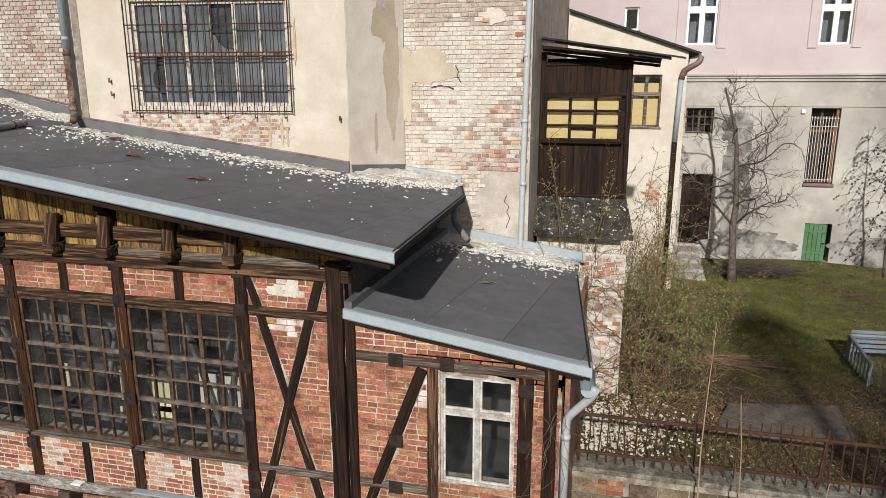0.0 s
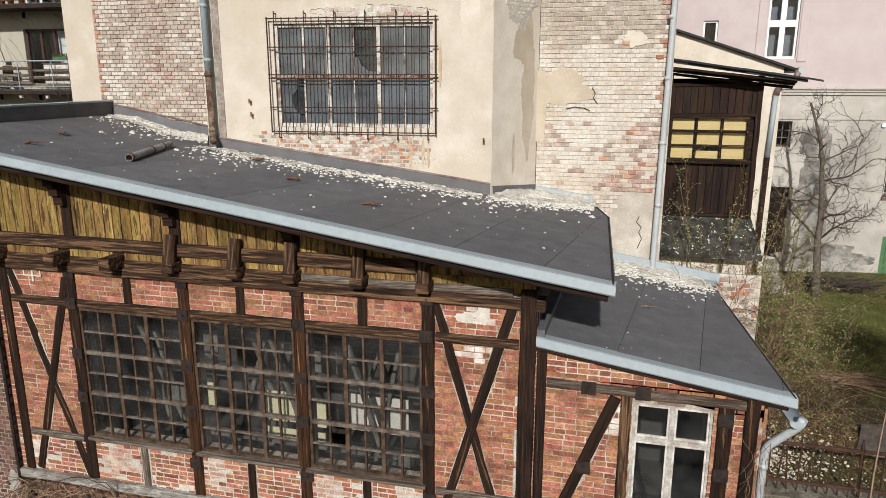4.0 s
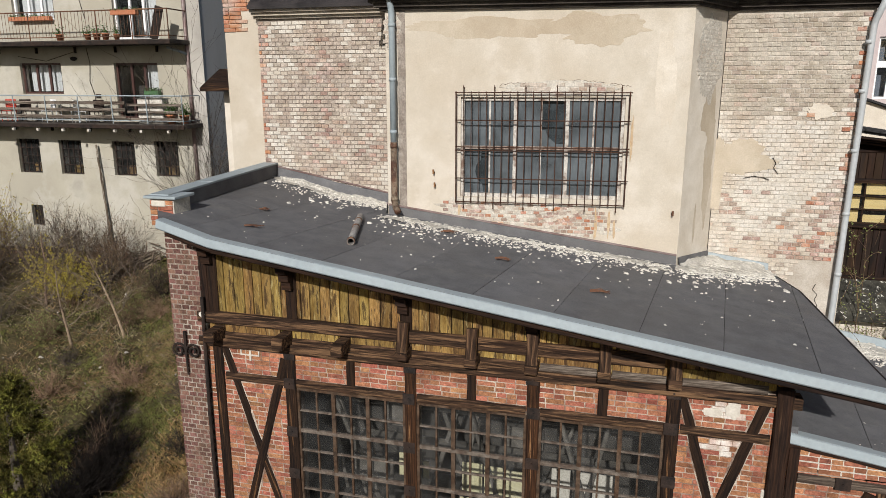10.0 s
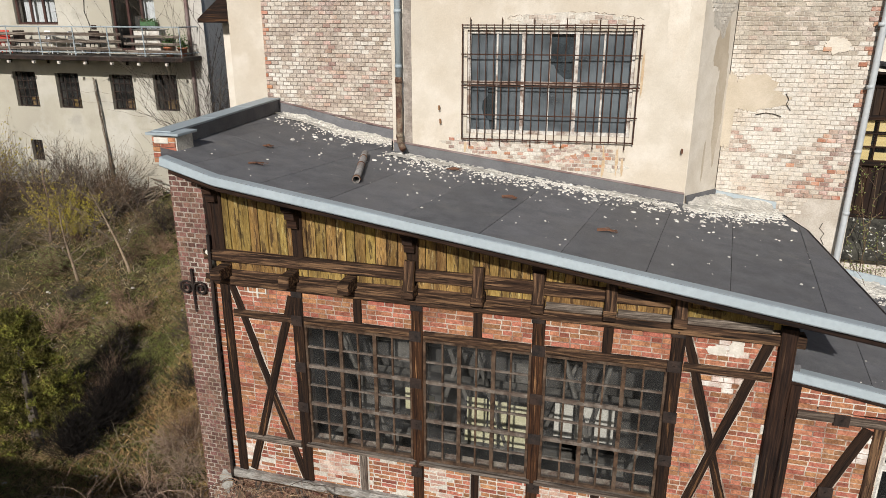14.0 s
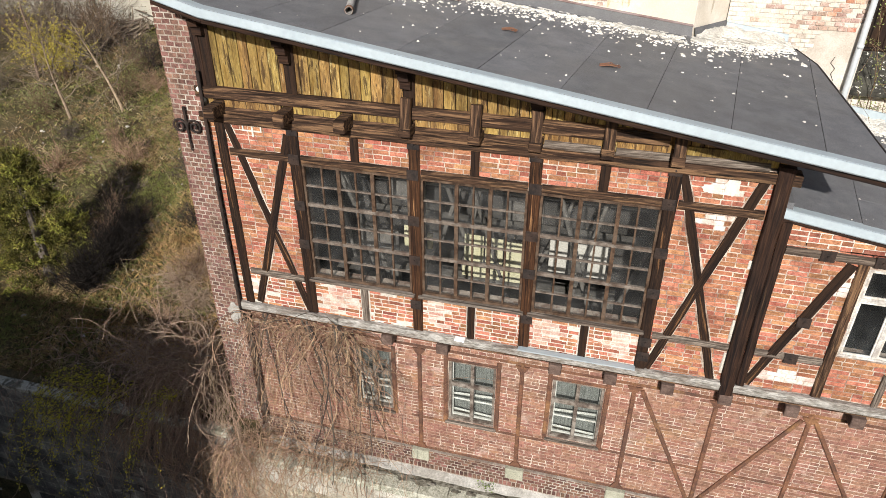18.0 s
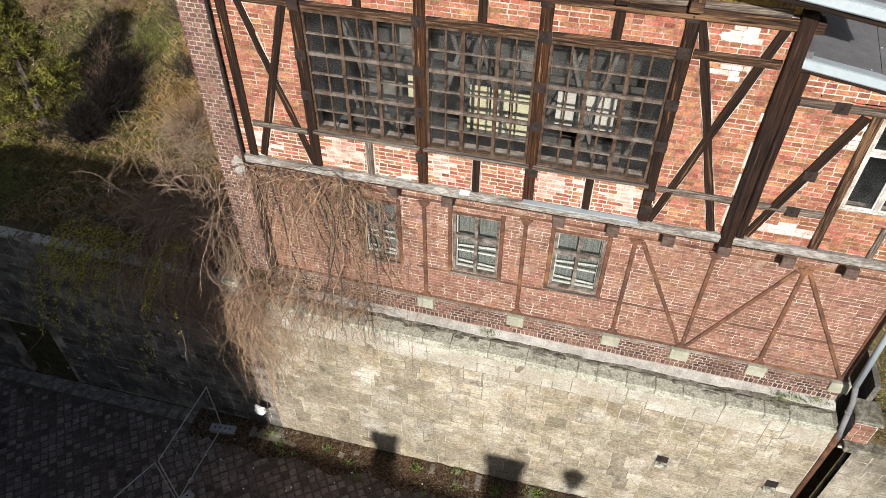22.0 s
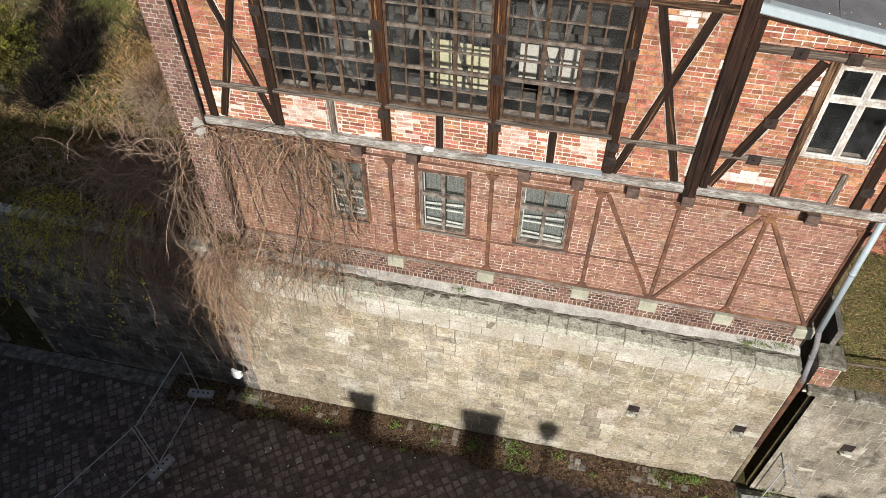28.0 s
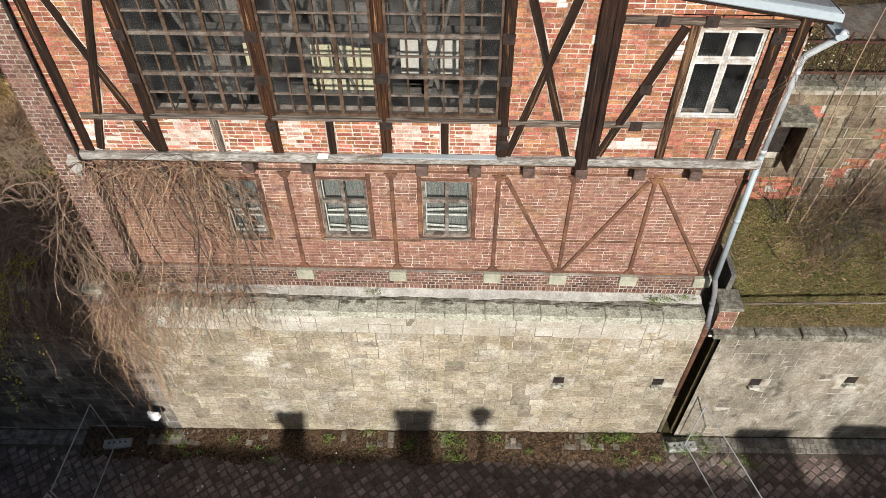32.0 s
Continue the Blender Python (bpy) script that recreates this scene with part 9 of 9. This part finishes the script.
for i in range(26):
    x, y = -13 - 13 * r.random(), 8.6 + 12 * r.random()
    if (x + 18.75) ** 2 + (y - 10.3) ** 2 < 2.6:
        continue
    shrub("weed_clump", (x, y, ground_z(x, y)), 20, r.uniform(0.25, 0.6), 0.006, (TWIG_TAN, TWIG, TWIG_GREY, TWIG_DARK)[i % 4], "tangled dead stalks in the rough grass", 500 + i, 1, 6, LEAF_YG if i % 5 == 0 else None, 3, group="weed clumps on the slope", lean=1.3, up=-0.05, category="weeds")

near_slope = lambda r: (-12.3 - abs(r.gauss(0, 1)) * 1.6, r.uniform(8.2, 16.0))
meadow("golden_grass", 46000, near_slope, mat("golden_stalks", (0.27, 0.165, 0.065), (0.43, 0.285, 0.13), 2, 0.9, 0.1, piece=0.4), 0.06, 0.22, 0.6, "tall golden dead grass beside the building", 409, 0.0021, -0.1, 4)

# low brown thicket over the far slope
for i in range(44):
    x, y = -15.0 - 16 * r.random(), 10.5 + 11.5 * r.random()
    if (x + 18.75) ** 2 + (y - 10.3) ** 2 < 3.5:
        continue
    k = i % 6
    shrub("low_shrub", (x, y, ground_z(x, y)), 22, r.uniform(0.5, 1.1), 0.009, (TWIG, TWIG_DARK, TWIG_BLACK, TWIG, TWIG_TAN, TWIG_DARK)[k], "low tangled bare shrub on the rough slope", 600 + i, 2, 4, LEAF_YG if k == 3 else None, 2, group="low shrubs on the slope", lean=1.0, up=0.0)

h = Heap()
for _ in range(160):
    x, y = left_near(r)
    h.stone((x, y, ground_z(x, y) + 0.03), r.uniform(0.02, 0.07), r, 0.5)
h.build("scattered_stones", CONCRETE, None, "pale stones scattered over the slope", "stones", "stuff")

DEAD = mat("withered_leaves", (0.12, 0.078, 0.042), (0.24, 0.165, 0.09), 6, 0.85, 0.1, piece=0.45)
for i, (x, y, s) in enumerate(((-28.0, 20.4, 1.7), (-26.8, 20.9, 1.9), (-24.6, 20.6, 1.2), (-29.6, 19.4, 1.6), (-25.6, 21.8, 1.8), (-27.4, 21.4, 2.0), (-30.8, 20.2, 1.8))):
    shrub("brown_shrub", (x, y, ground_z(x, y)), 26, s, 0.01, TWIG_DARK, "dense shrub with withered brown leaves by the house", 560 + i, 2, 4, DEAD, 4, 0.7, up=0.03, group="withered shrubs by the house")
# green weeds at the wall foot
WEED = mat("weed_leaves", (0.10, 0.15, 0.03), (0.20, 0.26, 0.07), 3, 0.8, 0.1, piece=0.35)
h = Heap()
for i in range(46):
    x = -14 + 16.4 * r.random() ** 0.7
    y = 7.2 - 0.8 * r.random() ** 1.6
    q = r.uniform(0.05, 0.14)
    for _ in range(int(70 * q / 0.1)):
        h.leaf((x + r.gauss(0, q), y + r.gauss(0, q * 0.7), road_z(x) + 0.12 + abs(r.gauss(0, 0.04))), r.uniform(0.03, 0.07), r.uniform(0.015, 0.035), r, 0.5)
h.build("wall_weeds", WEED, None, "small green weeds scattered along the wall foot", "weeds", "stuff")
h = Heap()
for x, y in ((-1.35, 7.62), (-1.1, 7.66), (-0.75, 7.7), (-6.9, 7.7)):
    for _ in range(70):
        h.leaf((x + r.gauss(0, 0.1), y + r.gauss(0, 0.04), 0.62 + abs(r.gauss(0, 0.05))), r.uniform(0.03, 0.06), r.uniform(0.012, 0.03), r, 0.5)
h.build("ledge_weeds", WEED, None, "green weeds growing on the concrete ledge", "weeds", "stuff")


# ---- garden wall, fence, gate ----
gw = part("garden_wall", box(bmesh.new(), -0.42, 14, 9.42, 9.75, 1.2, 4.42), STONE_JOINT)
tagged(gw, "patched garden wall of stone and brick under the fence", "wall", kind="structure")
cells = courses(-0.42, 14, 1.2, 4.42, 0.4, 0.24, 0.015, [(0.38, 0.8, 3.0, 4.05)], 51, 0.008, vary=0.35)
patch = lambda q: q[0] < 6 and nz(q[0], q[1], 0.9, 13) > 0.12
pieces("stone", [q for q in cells if not patch(q)], STONE_BROWN, gw, Matrix.Translation((0, 9.41, 0)), 0.08, 0.012, 120, lambda q: q[0] < 4, 0.02, 51, "stonework")
bricks = [q for q in courses(-0.42, 6, 1.2, 4.4, 0.25, 0.08, 0.012, [(0.38, 0.8, 3.0, 4.05)], 52) if any(patch(c) and c[0] < q[0] + 0.1 < c[0] + c[2] and c[1] < q[1] + 0.03 < c[1] + c[3] for c in cells)]
pieces("brick", bricks, BRICK_RED, gw, Matrix.Translation((0, 9.41, 0)), 0.06, 0.006, 150, lambda q: q[0] < 4, 0.012, 53, "brickwork")
part("coping", box(bmesh.new(), -0.42, 14, 9.36, 9.82, 4.42, 4.5, 0.015), MOSS, gw)
sl = thing("cellar_hatch", (0.65, 9.1, 2.2), "dark cellar opening under a concrete slab", "hatch")
part("slab", box(bmesh.new(), 0.3, 0.95, 8.85, 9.4, 4.0, 4.1, 0.015), MOSS, sl)
# solid dark plate on the wall face, painted in place of an unlit hollow
part("opening", box(bmesh.new(), 0.38, 0.8, 9.36, 9.4, 3.05, 4.0), IRON, sl)
part("cheek", box(bmesh.new(), 0.82, 0.9, 8.9, 9.4, 2.9, 4.0, 0.01), STONE_BROWN, sl)
fence = thing("iron_fence", (3, 9.58, 4.5), "rusty iron spike fence on the garden wall", "fence")
for z in (4.62, 5.22):
    part("rail", box(bmesh.new(), -0.4, 14, 9.56, 9.6, z, z + 0.045, 0.006), DARK_RUST, fence)
r = random.Random(71)
x = -0.35
k = 0
while x < 9:
    t = r.gauss(0, 0.02)
    post = k % 12 == 0
    part("post" if post else "bar", tube(bmesh.new(), [(x, 9.58, 4.5), (x + t, 9.58, 5.3), (x + t * 1.1, 9.58, 5.42)], [0.025, 0.025, 0.012] if post else [0.011, 0.011, 0.002], 6), DARK_RUST, fence)
    x += 0.135
    k += 1
pierb = thing("brick_pier", (0.08, 7.6, 0.1), "small brick pier with a stone cap at the wall's end", "pier")
part("core", box(bmesh.new(), -0.12, 0.27, 7.41, 7.82, -0.2, 0.68), MORTAR, pierb)
pieces("brick", courses(-0.12, 0.27, 0.1, 0.68, 0.26, 0.077, 0.011, [], 61), BRICK_LOW, pierb, Matrix.Translation((0, 7.4, 0)), 0.04, 0.006, 60, lambda q: True, 0.005, 61)
part("cap", box(bmesh.new(), -0.16, 0.32, 7.36, 7.9, 0.68, 0.77, 0.02), MOSS, pierb)
rail = thing("wall_railing", (4, 7.5, 0.0), "plain pipe railing along the garden wall", "railing")
part("handrail", tube(bmesh.new(), [(0.27, 7.55, 0.72), (14, 7.55, 1.35)], 0.022, 8), TIMBER_GREY, rail)
for x in (4.4, 6.6, 8.8):
    part("post", tube(bmesh.new(), [(x, 7.55, 0.05), (x, 7.55, 0.71 + x * 0.046)], 0.02, 8), ZINC_BROWN, rail)
cage = thing("metal_frame", (5.2, 14.4, GZ), "blue-grey steel frame of a gate lying in the garden", "gate")
BLUE = mat("blue_grey_paint", (0.12, 0.16, 0.20), (0.19, 0.24, 0.28), 5, 0.6, 0.2, (0.2, 0.12, 0.08), 2, 0.4)
F0 = [Vector((4.78, 15.1, GZ)), Vector((7.2, 15.3, GZ)), Vector((7.2, 15.3, GZ + 0.6)), Vector((4.78, 15.1, GZ + 0.6))]
F1 = [v + Vector((0.0, -1.3, -0.1)) for v in F0]
for a, b in ((F0[0], F0[3]), (F0[3], F0[2]), (F0[0], F0[1]), (F0[1], F0[2]), (F1[3], F0[3]), (F1[0], F0[0]), (F1[0], F1[3])):
    part("tube", tube(bmesh.new(), [a, b], 0.035, 6), BLUE, cage)
for i in range(7):
    t = (i + 0.5) / 7
    part("bar", tube(bmesh.new(), [F1[0].lerp(F0[0], t), F1[3].lerp(F0[3], t)], 0.018, 6), BLUE, cage)
for i in range(5):
    t = (i + 0.5) / 5
    part("slat", box(bmesh.new(), 0, 2.5, -0.015, 0.015, 0.25 + i * 0.1, 0.32 + i * 0.1, 0.005), BLUE, cage, m=along(F0[0], F0[1]))
tr = part("paved_patch", slab(bmesh.new(), [(1.75, 11.3), (3.95, 11.2), (3.98, 12.74), (2.14, 12.4)], lambda x, y: GZ + 0.07, 0.12), mat("old_asphalt", (0.075, 0.066, 0.058), (0.17, 0.15, 0.128), 3, 0.95, 0.5, (0.15, 0.105, 0.07), 1.3, 0.8, fine=18))
tagged(tr, "worn asphalt patch in the garden", "paving", kind="structure")
steps = thing("garden_steps", (1.6, 19, GZ), "worn stone steps leading to the black door", "steps")
for i in range(4):
    part("step", box(bmesh.new(), 0.95, 2.6, 20.6 + i * 0.7, 21.4 + i * 0.7, GZ - 0.1, GZ + 0.1 + i * 0.1, 0.02), CONCRETE, steps)

# ---- street: setts, verge, site fence ----
r = random.Random(88)
cells, cs = [], 0.2
ang = radians(38)
ca, sa = math.cos(ang), math.sin(ang)
V, F, singles = [], [], []
base = piece_mesh("sett", cs - 0.016, 0.06, cs - 0.016, 0.02, SETT, r)
LIGHT = mat("pale_sett", (0.18, 0.15, 0.13), (0.27, 0.235, 0.205), 6, 0.85, 0.4, piece=0.2)
base_l = piece_mesh("sett", cs - 0.016, 0.06, cs - 0.016, 0.02, LIGHT, r)
flat = Matrix.Rotation(radians(-90), 4, "X")
for i in range(-190, 80):
    for j in range(-130, 140):
        u, v = i * cs + r.uniform(-0.012, 0.012), j * cs + r.uniform(-0.012, 0.012)
        x, y = u * ca - v * sa, u * sa + v * ca
        if not (-26 < x < 5.5 and 2.2 < y < 6.6):
            continue
        m = Matrix.Translation((x, y, road_z(x) + 0.012 + r.uniform(-0.008, 0.006))) @ Matrix.Rotation(ang + r.uniform(-0.08, 0.08), 4, "Z") @ flat
        pale = r.random() < 0.055 + 0.08 * noise.noise(Vector((x * 0.5, y * 0.5, 4)))
        if pale and len(singles) < 290 and x > -18:
            singles.append((m, base_l))
        else:
            b = len(V)
            k0, k1 = r.uniform(0.9, 1.06), r.uniform(0.9, 1.06)
            V.extend(tuple(m @ Vector((q.co.x * k0, q.co.y, q.co.z * k1))) for q in base.vertices)
            F.extend(tuple(k + b for k in f.vertices) for f in base.polygons)
me = bpy.data.meshes.new("sett_paving")
me.from_pydata(V, [], F)
me.materials.append(SETT)
part("sett_paving", me, None, road)["kind"] = "stuff"
for m, b in singles:
    part("sett", b, None, road, m=m)
# gutter rows at the wall foot
V, F = [], []
for x in [-26 + 0.13 * k for k in range(240)]:
    low = -14 < x < -0.4
    if low and noise.noise(Vector((x * 0.7, 2, 2))) + r.uniform(-0.2, 0.2) < 0.12:
        continue
    for k, y in enumerate((6.85, 6.98, 7.11)):
        m = Matrix.Translation((x + r.uniform(-0.01, 0.01), y, road_z(x) + (r.uniform(0.09, 0.13) if low else r.uniform(0.006, 0.014)))) @ Matrix.Rotation(r.uniform(-0.1, 0.1), 4, "Z") @ flat
        b = len(V)
        V.extend(tuple(m @ (q.co * 0.82)) for q in base.vertices)
        F.extend(tuple(i + b for i in f.vertices) for f in base.polygons)
me = bpy.data.meshes.new("gutter_setts")
me.from_pydata(V, [], F)
me.materials.append(mat("gutter_sett", (0.14, 0.122, 0.10), (0.26, 0.235, 0.2), 6, 0.85, 0.4, piece=0.3))
part("gutter_setts", me, None, road)["kind"] = "stuff"
vg = bmesh.new()
pts = []
for k in range(120):
    x = -14.5 + k * 0.12
    pts.append((x, 6.5 + 0.2 * noise.noise(Vector((x * 1.1, 0, 5))) + 0.12 * noise.noise(Vector((x * 3.7, 0, 5))), x))
top = [[vg.verts.new((x, y + (7.29 - y) * t, road_z(x) + 0.015 + 0.1 * math.sin(math.pi * 0.55 * t) + 0.05 * noise.noise(Vector((x * 3, t * 3, 1))) + 0.03 * noise.noise(Vector((x * 9, t * 7, 1))))) for t in (0, 0.25, 0.5, 0.75, 1)] for x, y, _ in pts]
for a, b in zip(top, top[1:]):
    for i in range(4):
        vg.faces.new((a[i], b[i], b[i + 1], a[i + 1]))
tagged(part("verge", vg, SOIL, None, smooth=True), "strip of leaf litter and weeds at the wall foot", "verge", kind="structure")
h, g, lf = Heap(), Heap(), Heap()
for _ in range(15000):
    x = r.uniform(-14.3, -0.4)
    y = 7.25 - abs(r.gauss(0, 0.4))
    if y < 6.3:
        continue
    z = road_z(x) + 0.1
    if r.random() < 0.8:
        lf.leaf((x, y, z + r.uniform(-0.02, 0.03)), r.uniform(0.02, 0.055), r.uniform(0.012, 0.035), r, 0.0)
    else:
        (g if r.random() < 0.3 + 0.3 * noise.noise(Vector((x * 1.5, 0, 3))) else h).blade((x, y, z - 0.03), r.uniform(0.02, 0.09), 0.0028, 1.2, r)
h.build("dry_weeds", GRASS_DRY, None, "dry weeds along the wall foot", "weeds", "stuff")
g.build("green_weeds", GRASS_GREEN, None, "green weeds along the wall foot", "weeds", "stuff")
lf.build("dead_leaves", mat("dead_leaf", (0.09, 0.054, 0.03), (0.21, 0.13, 0.075), 5, 0.9, 0.2, piece=0.5), None, "dead brown leaves along the wall foot", "leaves", "stuff")


def fence_foot(x, y, ang):
    z = road_z(x) + 0.03
    ob = thing("fence_foot", (x, y, z), "concrete block foot of a site fence", "fence foot", "feet of the site fence")
    M = Matrix.Translation((x, y, z)) @ Matrix.Rotation(ang, 4, "Z")
    part("block", box(bmesh.new(), -0.34, 0.34, -0.11, 0.11, 0, 0.14, 0.02), mat("foot_concrete", (0.3, 0.3, 0.29), (0.4, 0.4, 0.39), 6, 0.9, 0.3) if "foot_concrete" not in bpy.data.materials else bpy.data.materials["foot_concrete"], ob, m=M)
    for k in (-0.2, -0.07, 0.07, 0.2):
        part("socket", tube(bmesh.new(), [(k, 0, 0.13), (k, 0, 0.145)], 0.025, 8), IRON, ob, m=M)


for x, y, a in ((-13.6, 6.85, 0.12), (-13.6, 4.75, 1.2), (0.2, 6.95, 0.1)):
    fence_foot(x, y, a)
STEEL = mat("galvanised_wire", (0.3, 0.31, 0.32), (0.38, 0.39, 0.4), 8, 0.5, 0.1, grain=0.1)


def site_panel(a, b, label):
    a, b = Vector((*a, road_z(a[0]) + 0.1)), Vector((*b, road_z(b[0]) + 0.1))
    ob = thing("site_fence_panel", tuple(a), label, "fence", "panels of the site fence")
    up = Vector((0, 0, 1.9))
    for p in (a, b):
        part("post", tube(bmesh.new(), [p, p + up], 0.015, 8), STEEL, ob)
    for z in (0.12, 1.88):
        part("rail", tube(bmesh.new(), [a + Vector((0, 0, z)), b + Vector((0, 0, z))], 0.013, 8), STEEL, ob)
    h = Heap()
    n = 16
    for i in range(1, n):
        p = a.lerp(b, i / n)
        h.twig([p + Vector((0, 0, 0.12)), p + Vector((0, 0, 1.88))], 0.0011, 0.0011, 3)
    for z in (0.6, 1.1, 1.6):
        h.twig([a + Vector((0, 0, z)), b + Vector((0, 0, z))], 0.0012, 0.0012, 3)
    h.build("mesh", STEEL, ob)


site_panel((-13.6, 6.85), (-13.65, 4.8), "galvanised site fence panel on concrete feet")
site_panel((-13.7, 4.75), (-14.7, 2.35), "galvanised site fence panel standing in the street")
site_panel((0.25, 6.95), (1.0, 4.6), "galvanised site fence panel by the wall")
# litter
bag = thing("plastic_bag", (-12.35, 7.1, -3.9), "torn white plastic bag caught in the vine", "bag")
blotch("sheet", -12.4, -3.35, 0.17, 0.2, 6.98, WHITE_PLASTIC, bag, 190, None, 14, 0.06)
h = Heap()
for _ in range(60):
    h.stone((r.uniform(-15, -2), r.uniform(4.2, 6.8), road_z(-8) + 0.06), r.uniform(0.012, 0.035), r, 0.4)
h.build("litter", WHITE_PLASTIC, None, "scraps of white litter on the street", "litter", "stuff")
# drain stones in the wall
for x, z in ((-2.98, -1.72), (-0.81, -1.68), (1.28, -1.6), (3.28, -1.42)):
    d = thing("drain_spout", (x, 7.3, z), "dark stone drain spout in the retaining wall", "drain", "drain spouts of the wall")
    part("lip", box(bmesh.new(), x - 0.13, x + 0.13, 7.2, 7.34, z - 0.28, z - 0.2, 0.02), COPING, d)
    # dark plate just inside the hole paints its shaded depth
    part("mouth", box(bmesh.new(), x - 0.12, x + 0.12, 7.305, 7.32, z - 0.22, z + 0.06, 0.01), IRON, d)

# ---- houses across the street ----
for x, w, hgt in ((-8.04, 0.58, 1.5), (-5.03, 0.84, 1.75), (3.4, 1.2, 1.3), (5.8, 1.6, 1.6)):
    stack = part("chimney", box(bmesh.new(), x - w / 2, x + w / 2, -5.4, -4.8, 1.6, 1.6 + hgt, 0.02), BRICK_LOW, opp)
    part("cap", box(bmesh.new(), x - w / 2 - 0.08, x + w / 2 + 0.08, -5.46, -4.74, 1.6 + hgt, 1.74 + hgt, 0.02), CONCRETE, stack)
# unseen capped post, shaped to cast a lantern-like shadow on the retaining wall
cowl = part("vent_pipe", tube(bmesh.new(), [(-3.43, -5, 1.7), (-3.43, -5, 3.0)], 0.06, 8), ZINC, opp, "unseen capped post that casts a shadow on the wall")
part("cowl", lathe(bmesh.new(), [(0.12, 2.95), (0.17, 3.1), (0.29, 3.55), (0.3, 3.6), (0.16, 3.72), (0.05, 3.85)], (-3.43, -5, 0), 8), ZINC, cowl)
# unseen tree, added only to throw a shadow across the garden
shadow_tree = thing("shadow_tree", (7.9, -3.2, road_z(7.9)), "unseen leaning conifer added to cast a garden shadow", "tree")
part("trunk", tube(bmesh.new(), [(7.9, -3.2, road_z(7.9) - 0.1), (6.5, -3.2, 5), (5.0, -3.2, 12), (5.4, -3.2, 15.6)], [0.24, 0.2, 0.15, 0.04], 10), BARK, shadow_tree, smooth=True)
h, r = Heap(), random.Random(900)
for k in range(260):
    t = r.random()
    a, q = r.uniform(0, 2 * math.pi), (1.5 - 0.9 * t) * r.random() ** 0.5
    c = Vector((5.15 + 0.3 * t + q * math.cos(a), -3.2 + q * math.sin(a), 13.4 + 2.6 * t))
    for _ in range(16):
        h.leaf(c + Vector((r.gauss(0, 0.13), r.gauss(0, 0.13), r.gauss(0, 0.1))), r.uniform(0.08, 0.16), r.uniform(0.03, 0.06), r, 0.6)
h.build("crown", LEAF_DARK, shadow_tree, "dark green clumps")
